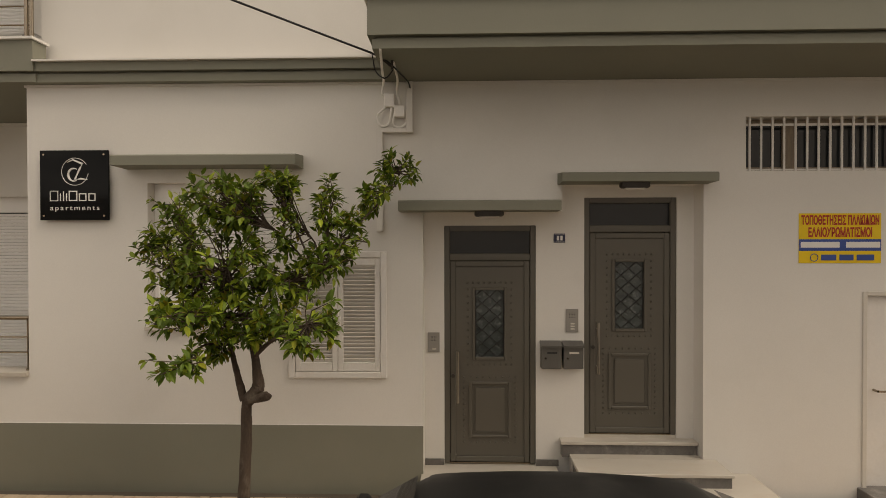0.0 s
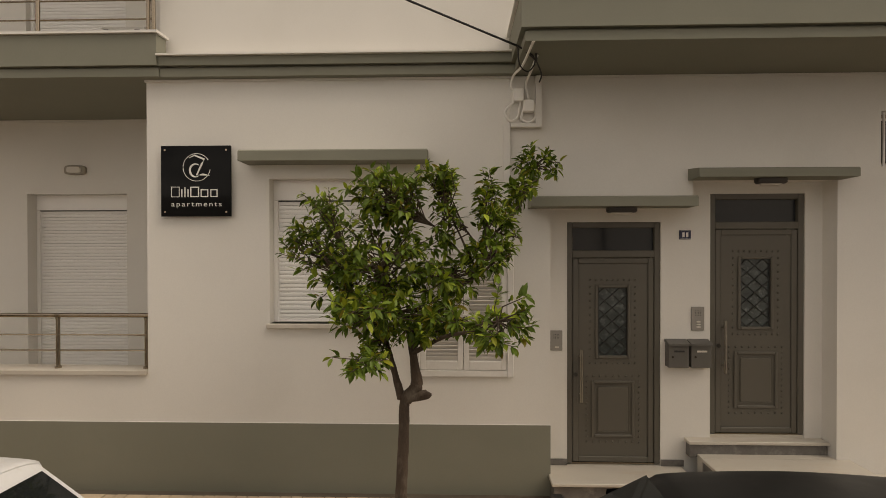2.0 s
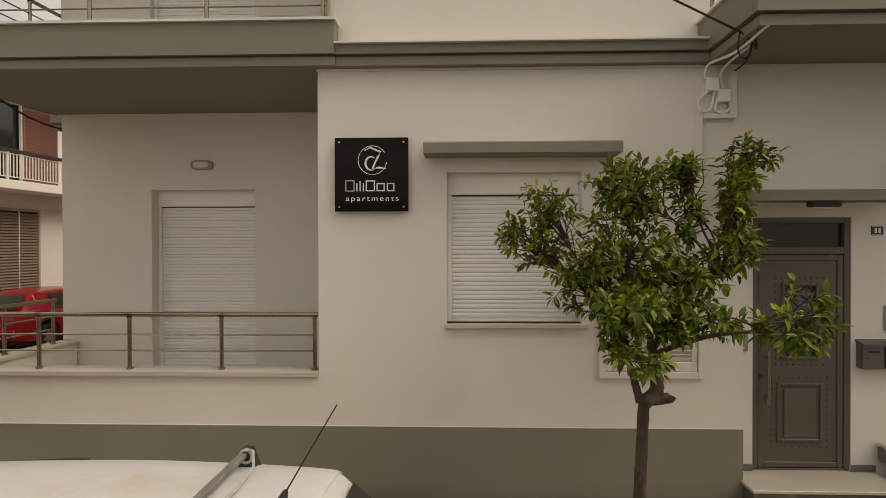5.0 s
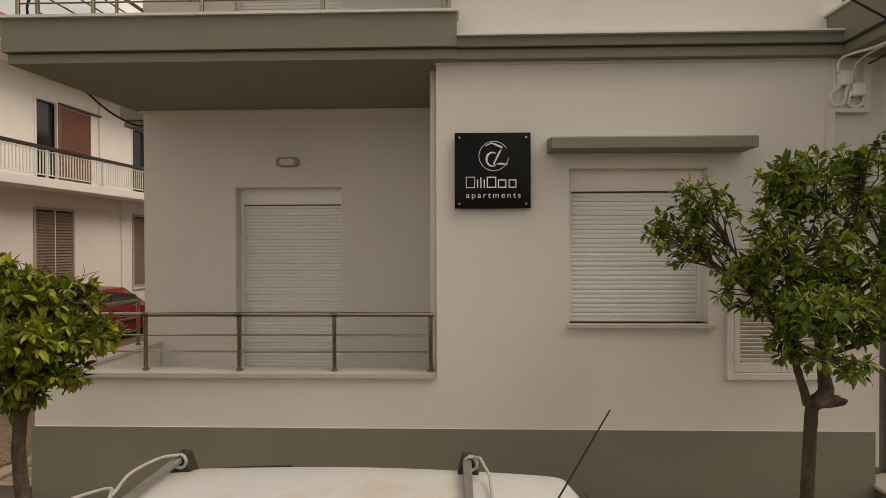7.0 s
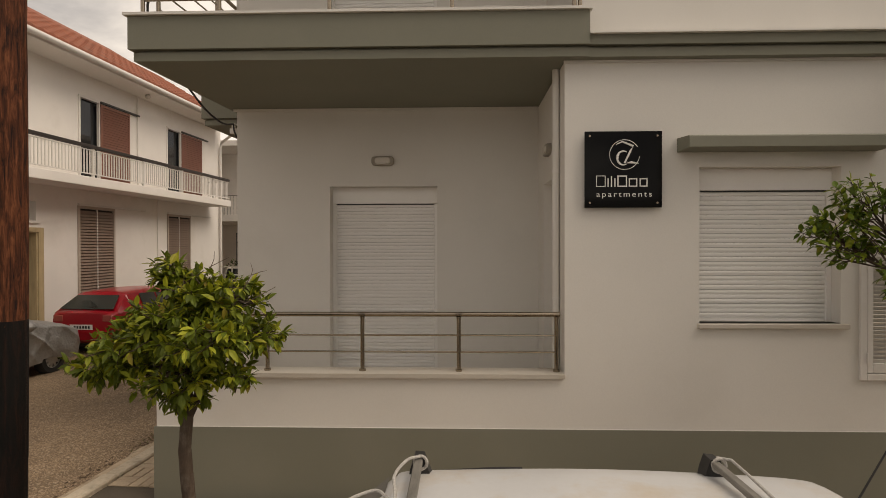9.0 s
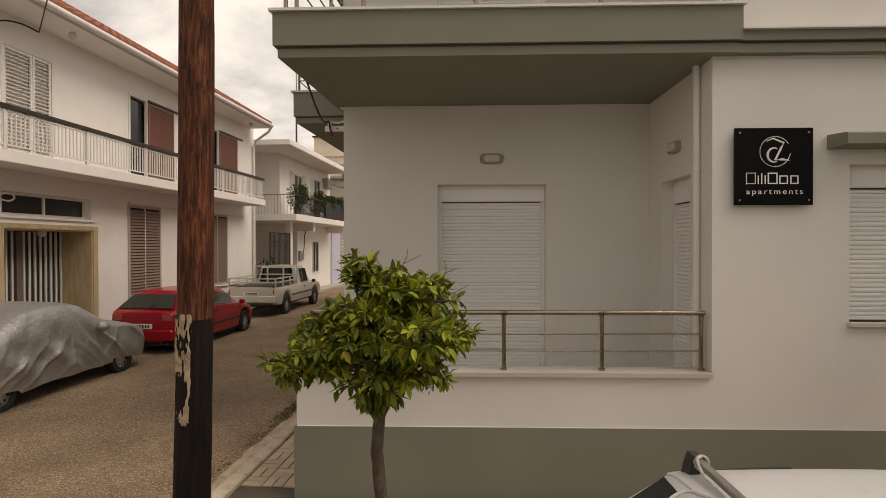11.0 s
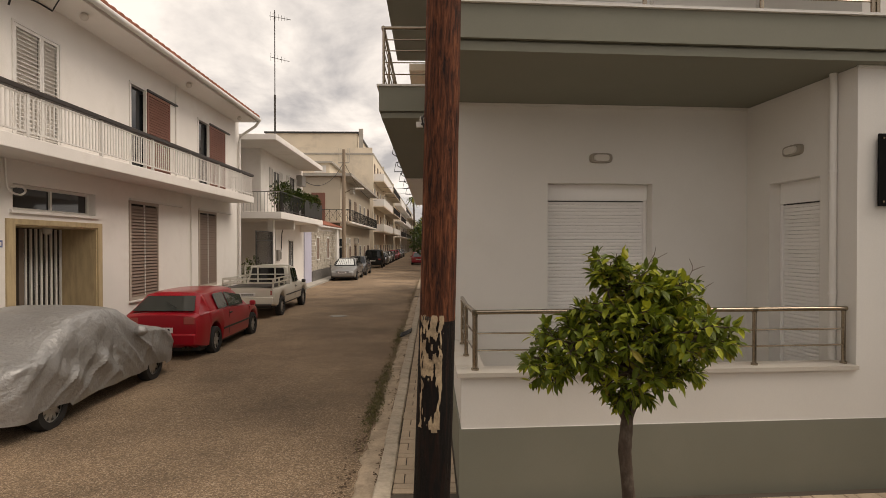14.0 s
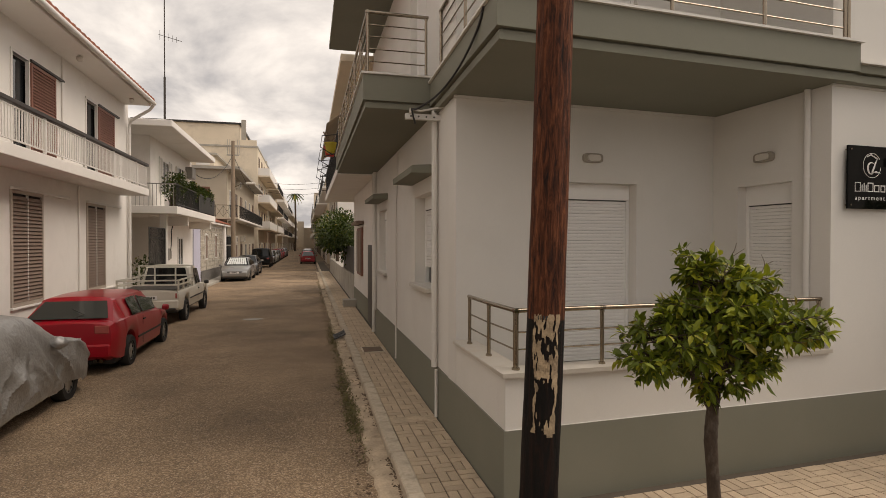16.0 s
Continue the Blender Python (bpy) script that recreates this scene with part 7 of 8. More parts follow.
        # door seams, handles, mirrors, side strip
        for x in (cuts[0] + 0.38, cuts[1] - 0.02):
            bm = B(); box(bm, x - 0.003, x + 0.003, sgn * (w * 0.99) - 0.004, sgn * (w * 0.99) + 0.004, sill + 0.12, zat(x) - 0.05); part("door_seam", bm, BLACKPLASTIC, t)
        bm = B(); box(bm, cuts[1] + 0.02, cuts[1] + 0.17, sgn * w * 0.985 - 0.015, sgn * w * 0.985 + 0.015, zat(cuts[1]) - 0.14, zat(cuts[1]) - 0.11, 0.005); part("door_handle", bm, BLACKPLASTIC, t)
        bm = B(); box(bm, cuts[0] + 0.14, cuts[0] + 0.24, sgn * (w + 0.11) - 0.09, sgn * (w + 0.11) + 0.05, zat(cuts[0]) - 0.03, zat(cuts[0]) + 0.09, 0.025); part("mirror", bm, paint if paint.name != "white_truck_paint" else BLACKPLASTIC, t)
        bm = B(); box(bm, axles[0] + r * 1.25, axles[1] - r * 1.25, sgn * w * 1.0 - 0.006, sgn * w * 1.0 + 0.008, sill + 0.27, sill + 0.31, 0.003); part("rub_strip", bm, BLACKPLASTIC, t)
        # lamps
        zl = zat(-L / 2 + 0.1) - 0.10
        bm = B(); box(bm, -L / 2 - 0.012, -L / 2 + 0.16, sgn * w * tail * 0.80 - 0.11, sgn * w * tail * 0.80 + 0.13, zl - 0.10, zl + 0.06, 0.02); part("tail_lamp", bm, REDLENS, t)
        zh = float(np.interp(L / 2 - 0.1, bx, bz)) - 0.10
        bm = B(); box(bm, L / 2 - 0.28, L / 2 + 0.01, sgn * w * nose * 0.80 - 0.16, sgn * w * nose * 0.80 + 0.15, zh - 0.10, zh + 0.05, 0.03); part("headlamp", bm, CLEARLENS, t)
        for a in axles:
            wheel(t, a, sgn * (w - 0.10), r, sgn, spokes)
    for x, s in ((-L / 2, -1), (L / 2, 1)):
        hw = w * (tail if s < 0 else nose)
        bm = B(); box(bm, min(x, x + s * 0.06), max(x, x + s * 0.06), -hw * 0.99, hw * 0.99, sill + 0.12, sill + 0.36, 0.03); bmp = part("bumper", bm, paint, t)
        bm = B(); box(bm, x + s * 0.062 - 0.004, x + s * 0.062 + 0.004, -0.26, 0.26, sill + 0.30 if s > 0 else sill + 0.38, sill + 0.41 if s > 0 else sill + 0.49); pl = part("number_plate", bm, WHITEINK, t)
        bm = B()
        for k in range(6): box(bm, x + s * 0.067 - 0.002, x + s * 0.067 + 0.002, -0.2 + k * 0.065, -0.16 + k * 0.065, sill + (0.325 if s > 0 else 0.405), sill + (0.385 if s > 0 else 0.465))
        part("plate_bars", bm, BLACKPLASTIC, pl)
    bm = B(); box(bm, L / 2 - 0.03, L / 2 + 0.02, -0.42, 0.42, zh - 0.06, zh + 0.02, 0.01); part("grille", bm, BLACKPLASTIC, t)
    return t


def lane(u, v, rot=90, z=0.0):
    return STREET @ pose(u, v, z, 0, 0, rot)


red_paint = carpaint("red_car_paint", (0.35, 0.006, 0.016), 0.30)
rc = vehicle("red_hatchback", "red three-door hatchback parked against the white house", lane(-5.82, 8.33), red_paint, 3.95, 0.83,
        [(-1.98, 0.90), (-1.85, 0.97), (-0.6, 0.95), (0.55, 0.89), (0.95, 0.86), (1.75, 0.72), (1.98, 0.62)], 0.20, (-1.18, 1.27), 0.295, (0.98, 0.25, -1.42, -1.86), (0.79, 0.61, 1.36), 0.80, 0.86, glassmat=glass("pale_car_glass", (0.05, 0.053, 0.048), 0.05), pillar=0.48)
bm = B(); tube(bm, [(-1.95, -0.10, 1.02), (-1.86, -0.25, 1.08), (-1.74, -0.02, 1.17)], 0.008, 6); part("rear_wiper", bm, BLACKPLASTIC, rc)
bm = B(); rod(bm, (-2.05, -0.48, 0.27), (-1.9, -0.48, 0.27), 0.035, 12); rod(bm, (-2.05, -0.57, 0.27), (-1.9, -0.57, 0.27), 0.035, 12); part("exhaust", bm, STEEL, rc, smooth=True)
bm = B(); [box(bm, -1.2, -1.05, y - 0.13, y + 0.13, 0.9, 1.16, 0.04) for y in (-0.32, 0.32)]; part("seats", bm, BLACKPLASTIC, rc)

wt = carpaint("white_truck_paint", (0.60, 0.565, 0.49), 0.4)
pk = vehicle("pickup_truck", "old cream-white pickup truck with railed cargo bed", lane(-6.10, 14.85), wt, 4.9, 0.84,
        [(-2.45, 0.98), (0.0, 1.0), (0.4, 1.0), (1.15, 1.0), (2.2, 0.90), (2.45, 0.78)], 0.36, (-1.45, 1.55), 0.335, (1.15, 0.65, -0.20, -0.34), (0.80, 0.66, 1.62), 0.86, 0.98, spokes=8)
bm = B(); box(bm, -2.38, -0.42, -0.74, 0.74, 1.016, 1.022); part("bed_floor", bm, DARKSTEEL, pk)
bars_ = []
for s in (-1, 1):
    bars_ += [(-2.42, -0.4, s * 0.79 - 0.02, s * 0.79 + 0.02, z, z + 0.04) for z in (1.13, 1.26)] + [(x - 0.02, x + 0.02, s * 0.79 - 0.022, s * 0.79 + 0.022, 0.98, 1.30) for x in (-2.40, -1.75, -1.1, -0.45)]
bars_ += [(-2.445, -2.405, -0.79, 0.79, z, z + 0.04) for z in (1.13, 1.26)] + [(-0.42, -0.38, -0.79, 0.79, z, z + 0.04) for z in (1.30, 1.60)] + [(-0.425, -0.375, y, y + 0.04, 1.0, 1.64) for y in (-0.79, -0.3, 0.3, 0.75)]
for q in bars_:
    bm = B(); box(bm, *q); part("bed_rail", bm, wt, pk)
bm = B(); box(bm, -2.47, -2.452, -0.72, 0.72, 0.62, 0.97, 0.006); part("tailgate", bm, wt, pk)
bm = B(); box(bm, -2.56, -2.46, -0.75, 0.75, 0.42, 0.50, 0.02); part("step_bumper", bm, DARKSTEEL, pk)

silver = mat("silver_car_paint", (0.30, 0.295, 0.285), 0.3, metal=0.6, var=0.04, scale=1.5, bump=0.01, coat=0.5)
black = mat("dull_black_car_paint", (0.010, 0.010, 0.010), 0.42, var=0.2, scale=2, fine=40, bump=0.02, stain=(0.05, 0.048, 0.045), stain_amount=0.5, stain_scale=3)
black.node_tree.nodes["Principled BSDF"].inputs["Specular IOR Level"].default_value = 0.22
dark = carpaint("dark_grey_car_paint", (0.05, 0.05, 0.052), 0.25)
sedan_belt = [(-2.2, 0.80), (-2.0, 0.97), (-1.5, 1.0), (0.6, 0.94), (1.1, 0.92), (2.0, 0.76), (2.2, 0.62)]
sv = vehicle("silver_saloon", "silver four-door saloon parked facing the corner", lane(-6.0, 32.3, -90), silver, 4.4, 0.86, sedan_belt, 0.2, (-1.3, 1.3), 0.31, (1.08, 0.35, -0.9, -1.65), (0.81, 0.60, 1.43), 0.80, 0.86, doors=2)
SHADE = mat("silver_sunshade", (0.62, 0.64, 0.62), 0.5, var=0.1, scale=5, bump=0.1)
for k in range(9):
    ya, yb = -0.60 + k * 0.133, -0.60 + k * 0.133 + 0.112
    bm = B(); patch(bm, [(1.0, ya, 0.97), (1.0, yb, 0.97), (0.42, yb * 0.78, 1.35), (0.42, ya * 0.78, 1.35)], (0.6, 0, 0.8), 0.045); part("sunshade_fold", bm, SHADE, sv)
vehicle("dark_saloon", "dark grey saloon parked along the far pavement", lane(-6.0, 37.6, -90), dark, 4.3, 0.85, sedan_belt, 0.2, (-1.3, 1.3), 0.31, (1.08, 0.35, -0.9, -1.65), (0.81, 0.60, 1.43), 0.80, 0.86, doors=2)
suv_belt = [(-2.1, 0.95), (-1.9, 1.08), (0.6, 1.08), (1.0, 1.06), (1.9, 0.95), (2.1, 0.75)]
vehicle("black_off_roader", "black off-road car parked along the far pavement", lane(-6.0, 50.5, 90), black, 4.2, 0.9, suv_belt, 0.3, (-1.3, 1.3), 0.36, (1.0, 0.5, -1.7, -2.0), (0.85, 0.70, 1.80), 0.86, 0.92, doors=2)
for v, p, lab in ((57, silver, "silver"), (62.5, carpaint("pale_car_paint", (0.5, 0.5, 0.48)), "pale"), (68, dark, "dark grey"), (74, red_paint, "red"), (80, red_paint, "red"), (87, silver, "silver"), (94, dark, "dark grey")):
    vehicle("parked_car", lab + " saloon parked far along the street", lane(-6.0, v, -90), p, 4.2, 0.84, sedan_belt, 0.2, (-1.3, 1.3), 0.31, (1.08, 0.35, -0.9, -1.65), (0.80, 0.60, 1.42), 0.80, 0.86, doors=2)
vehicle("red_hatchback", "red hatchback parked beside the near pavement far off", lane(-1.75, 58.5), red_paint, 3.8, 0.83, [(-1.9, 0.86), (-1.6, 0.93), (-0.6, 0.93), (0.55, 0.88), (0.95, 0.86), (1.75, 0.72), (1.9, 0.62)], 0.20, (-1.18, 1.2), 0.295, (0.98, 0.28, -1.10, -1.8), (0.79, 0.60, 1.40), 0.80, 0.86)
for v, p, lab in ((66, dark, "dark grey"), (73, silver, "silver")):
    vehicle("parked_car", lab + " saloon parked along the near pavement", lane(-1.75, v), p, 4.2, 0.84, sedan_belt, 0.2, (-1.3, 1.3), 0.31, (1.08, 0.35, -0.9, -1.65), (0.80, 0.60, 1.5), 0.80, 0.86, doors=2)

# cars in the front street
white_paint = mat("white_car_paint", (0.56, 0.56, 0.56), 0.35, var=0.05, scale=1.2, fine=30, bump=0.02, coat=0.4, stain=(0.46, 0.30, 0.11), stain_amount=0.4, stain_scale=2.3)
wc = vehicle("white_hatchback", "white hatchback with roof bars and stained roof", pose(-5.02, 2.40, -0.035, 0, 0, 180), white_paint, 3.75, 0.82,
        [(-1.87, 0.90), (-1.6, 0.97), (-0.6, 0.97), (0.55, 0.92), (1.0, 0.90), (1.65, 0.78), (1.87, 0.66)], 0.20, (-1.15, 1.2), 0.29, (0.98, 0.48, -1.50, -1.84), (0.79, 0.60, 1.365), 0.80, 0.88, "", doors=2, swell=(0.012, 0.03, 1.0), trim=0.30)
bm = B(); tube(bm, bend([(0.42, -0.585, 1.300), (0.25, -0.60, 1.314), (0.0, -0.61, 1.326), (-0.14, -0.61, 1.328)]), 0.009, 6); part("roof_seal", bm, BLACKPLASTIC, wc, "black rubber seal", smooth=True)
rack = thing("roof_bars", "pair of weathered roof bars with black feet", "roof rack", "", pose(0, 0, 0))
ALU = mat("worn_grey_bar", (0.25, 0.235, 0.21), 0.55, metal=0.5, var=0.3, scale=9, fine=80, bump=0.3, stretch=(4, 1, 4))
ROPE = mat("white_rope", (0.40, 0.38, 0.35), 0.9, var=0.25, scale=60, fine=120, bump=0.8)
for x in (-4.0, -5.385):
    bm = B(); box(bm, x - 0.02, x + 0.02, 1.86, 2.93, 1.368, 1.396, 0.005); part("cross_bar", bm, ALU, rack)
    for y, s in ((2.90, 1), (1.89, -1)):
        bm = B()
        pr = [(x - 0.055, 1.265), (x + 0.075, 1.265), (x + 0.05, 1.33), (x + 0.025, 1.398), (x - 0.02, 1.402), (x - 0.04, 1.345)]
        r = [[bm.verts.new((a, yy, z)) for a, z in pr] for yy in (y - 0.03, y + 0.05 * s + 0.0)]
        for k in range(6): bm.faces.new((r[0][k], r[1][k], r[1][(k + 1) % 6], r[0][(k + 1) % 6]))
        bm.faces.new(r[0]); bm.faces.new(r[1][::-1])
        part("foot", bm, BLACKPLASTIC, rack, "black plastic clamp foot")
rope = thing("rope", "white braided rope looped on the roof bars", "rope", "", pose(0, 0, -0.067))
bm = B(); tube(bm, bend([(-5.38, 2.86, 1.475), (-5.43, 2.78, 1.49), (-5.47, 2.62, 1.485), (-5.45, 2.45, 1.46), (-5.50, 2.30, 1.43), (-5.62, 2.24, 1.43), (-5.70, 2.36, 1.43), (-5.66, 2.52, 1.42), (-5.55, 2.6, 1.43), (-5.48, 2.5, 1.44)]), 0.0072, 8); part("strand", bm, ROPE, rope, smooth=True)
bm = B(); tube(bm, [(-3.99, 2.88, 1.475), (-3.94, 2.84, 1.48), (-3.90, 2.74, 1.44), (-3.90, 2.55, 1.425), (-3.93, 2.3, 1.42), (-3.96, 2.1, 1.425)], 0.0072, 8); part("strand", bm, ROPE, rope, smooth=True)
for x in (-5.375, -3.985):
    bm = B(); tube(bm, [(x + 0.03 * math.cos(a), 2.862, 1.445 + 0.032 * math.sin(a)) for a in [2 * math.pi * i / 14 for i in range(15)]], 0.008, 6); part("loop", bm, ROPE, rope, smooth=True)
ant = thing("car_aerial", "thin black car roof aerial on a rubber base", "aerial", "")
bm = B(); rod(bm, (-3.68, 2.46, 1.325), (-3.655, 2.46, 1.395), 0.032, 12, 0.010); part("base", bm, BLACKPLASTIC, ant, smooth=True)
bm = B(); rod(bm, (-3.655, 2.46, 1.39), (-3.44, 2.47, 1.755), 0.0042, 6, 0.003); part("whip", bm, BLACKPLASTIC, ant)
vehicle("black_hatchback", "glossy black hatchback parked at the kerb", pose(0.22, 2.42, -0.035, 0, 0, 180), black, 3.9, 0.83,
        [(-1.95, 0.84), (-1.6, 0.92), (-0.6, 0.92), (0.55, 0.88), (1.0, 0.86), (1.75, 0.72), (1.95, 0.62)], 0.20, (-1.2, 1.25), 0.29, (1.05, 0.40, -1.05, -1.8), (0.79, 0.60, 1.30), 0.80, 0.88, "", doors=2)

# covered car
CLOTH = mat("silver_car_cover", (0.36, 0.35, 0.335), 0.42, metal=0.45, var=0.12, scale=4, fine=20, bump=0.9, depth=0.035, stain=(0.25, 0.235, 0.21), stain_amount=0.5, stain_scale=2)
cv = thing("covered_car", "car under a crumpled silver-grey fabric cover", "car", "parked cars", lane(-6.02, 3.50))
bm = B()
L, nx, ny = 4.25, 170, 96
prof = [(-2.12, 0.62), (-2.06, 0.84), (-1.9, 0.98), (-1.55, 1.03), (-0.75, 1.40), (-0.2, 1.47), (0.35, 1.40), (1.05, 1.02), (1.6, 0.93), (1.95, 0.80), (2.1, 0.62), (2.13, 0.5)]
px_, pz_ = zip(*prof)
rows = []
for i in range(nx + 1):
    x = -2.13 + 4.26 * i / nx
    zt = float(np.interp(x, px_, pz_))
    hw = 0.90 * (1 - 0.35 * max(0, (abs(x) - 1.75) / 0.38) ** 2)
    row = []
    for j in range(ny + 1):
        a = -1 + 2 * j / ny          # round the car from hem to hem
        s = math.copysign(1, a)
        f = abs(a)
        if f < 0.42:
            y, z = hw * 0.72 * f / 0.42, zt + 0.02 - 0.05 * (f / 0.42) ** 3
        elif f < 0.6:
            q = (f - 0.42) / 0.18
            y = hw * (0.72 + 0.27 * math.sin(q * math.pi / 2))
            z = zt - 0.03 - (zt - min(zt - 0.08, 0.92)) * (1 - math.cos(q * math.pi / 2))
        else:
            q = (f - 0.6) / 0.4
            z1 = min(zt - 0.11, 0.89)
            hem = 0.26 + 0.06 * noise.noise(Vector((x * 1.6, s * 3, 0))) + (0.05 if abs(abs(x) - 1.3) < 0.3 else 0)
            y, z = hw * (0.99 + 0.035 * math.sin(q * math.pi)), z1 + (hem - z1) * q
        # folds: slanting ridges that deepen towards the hem
        dpt = 0.25 + 0.75 * min(1, f / 0.6)
        k1 = noise.noise(Vector((x * 2.2 + z * 2.6, s * 2 + z * 0.5, 0.3)))
        k2 = noise.noise(Vector((x * 5.5 - z * 4.0, z * 1.3, s * 4 + 2)))
        k3 = 1 - abs(noise.noise(Vector((x * 3.2 + z * 3.5 * (1 if x > 0 else -1), z * 0.8, s * 7))))
        d = (0.22 + 0.78 * max(0.0, min(1.0, (f - 0.5) / 0.25))) * (0.075 * k1 + 0.030 * k2 + 0.075 * k3 ** 6)
        d *= (1 - 0.75 * max(0.0, min(1.0, (abs(x) - 1.5) / 0.5))) * (1 - 0.75 * max(0.0, (f - 0.72) / 0.28))
        row.append(bm.verts.new((x + (0.01 * k2 if abs(x) > 1.8 else 0), s * (y + d * (1 if f > 0.45 else 0.2)), z + d * (0.5 if f < 0.5 else 0.1))))
    rows.append(row)
for a, b in zip(rows, rows[1:]):
    for j in range(ny):
        bm.faces.new((a[j], a[j + 1], b[j + 1], b[j]))
bm.faces.new(rows[0]); bm.faces.new(rows[-1][::-1])
part("fabric_cover", bm, CLOTH, cv, smooth=True)
for s in (-1, 1):
    bm = B(); bmesh.ops.create_uvsphere(bm, u_segments=16, v_segments=10, radius=0.11, matrix=Matrix.Translation((0.62, s * 0.97, 0.98)) @ Matrix.Diagonal((0.8, 1.0, 0.8, 1)))
    for v in bm.verts: v.co += v.normal * 0.02 * noise.noise(v.co * 14)
    part("covered_mirror", bm, CLOTH, cv, smooth=True)
    for a in (-1.27, 1.28):
        wheel(cv, a, s * 0.77, 0.30, s, 11)

# ---- trees and plants ----
BARK = mat("orange_tree_bark", (0.070, 0.047, 0.032), 0.9, var=0.4, scale=8, fine=70, bump=1.0, stain=(0.25, 0.21, 0.16), stain_amount=0.55, stain_scale=9, stretch=(1, 1, 0.5), depth=0.01)


def leafmat(name, base, tip, rnd=0.35):
    m = bpy.data.materials.new(name)
    m.use_nodes = True
    n, l = m.node_tree.nodes, m.node_tree.links
    b = n["Principled BSDF"]
    g = n.new("ShaderNodeNewGeometry")
    oi = n.new("ShaderNodeObjectInfo")
    add = n.new("ShaderNodeMath"); add.operation = "ADD"
    fr = n.new("ShaderNodeMath"); fr.operation = "FRACT"
    l.new(g.outputs["Random Per Island"], add.inputs[0]); l.new(oi.outputs["Random"], add.inputs[1]); l.new(add.outputs[0], fr.inputs[0])
    r = n.new("ShaderNodeValToRGB")
    e = r.color_ramp.elements
    e[0].position, e[0].color = 0.0, (*[c * 0.55 for c in base], 1)
    e[1].position, e[1].color = 0.93, (*tip, 1)
    k = e.new(0.55); k.color = (*base, 1)
    k = e.new(0.985); k.color = (0.20, 0.16, 0.015, 1)
    l.new(fr.outputs[0], r.inputs[0])
    l.new(r.outputs[0], b.inputs["Base Color"])
    b.inputs["Roughness"].default_value = 0.5
    b.inputs["Specular IOR Level"].default_value = 0.3
    tr = n.new("ShaderNodeBsdfTranslucent")
    l.new(r.outputs[0], tr.inputs["Color"])
    mx = n.new("ShaderNodeMixShader"); mx.inputs[0].default_value = 0.25
    l.new(b.outputs[0], mx.inputs[1]); l.new(tr.outputs[0], mx.inputs[2])
    l.new(mx.outputs[0], n["Material Output"].inputs["Surface"])
    return m


LEAF = leafmat("citrus_leaf", (0.105, 0.165, 0.016), (0.29, 0.35, 0.030))
LEAFYOUNG = leafmat("young_citrus_leaf", (0.138, 0.180, 0.016), (0.39, 0.40, 0.032))
DARKLEAF = leafmat("dark_shrub_leaf", (0.040, 0.066, 0.010), (0.095, 0.13, 0.016))
# one leaf along +x, folded on its midrib and drooping at the tip
LEAFV = np.array([(0, 0, 0), (0.3, 0.20, 0.05), (0.32, 0, 0.0), (0.3, -0.20, 0.05), (0.68, 0.17, 0.0), (0.7, 0, -0.06), (0.68, -0.17, 0.0), (1.0, 0, -0.16)])
LEAFF = [(0, 2, 1), (0, 3, 2), (1, 2, 5, 4), (2, 3, 6, 5), (4, 5, 7), (5, 6, 7)]


def leaf_matrix(rn, p, d, size):
    d = d.normalized()
    up = Vector((rn.gauss(0, 0.35), rn.gauss(0, 0.35), 1))
    y = up.cross(d)
    y = y.normalized() if y.length > 1e-4 else Vector((0, 1, 0))
    z = d.cross(y)
    return Matrix(((d.x * size, y.x * size, z.x * size, p.x), (d.y * size, y.y * size, z.y * size, p.y), (d.z * size, y.z * size, z.z * size, p.z), (0, 0, 0, 1)))


def leaf_mesh(name, mats, material):
    V, F = [], []
    for k, m in enumerate(mats):
        a = np.array(m)
        V.append(LEAFV @ a[:3, :3].T + a[:3, 3])
        F += [tuple(i + k * 8 for i in f) for f in LEAFF]
    me = bpy.data.meshes.new(name)
    me.from_pydata(np.concatenate(V).tolist(), [], F)
    me.materials.append(material)
    return me


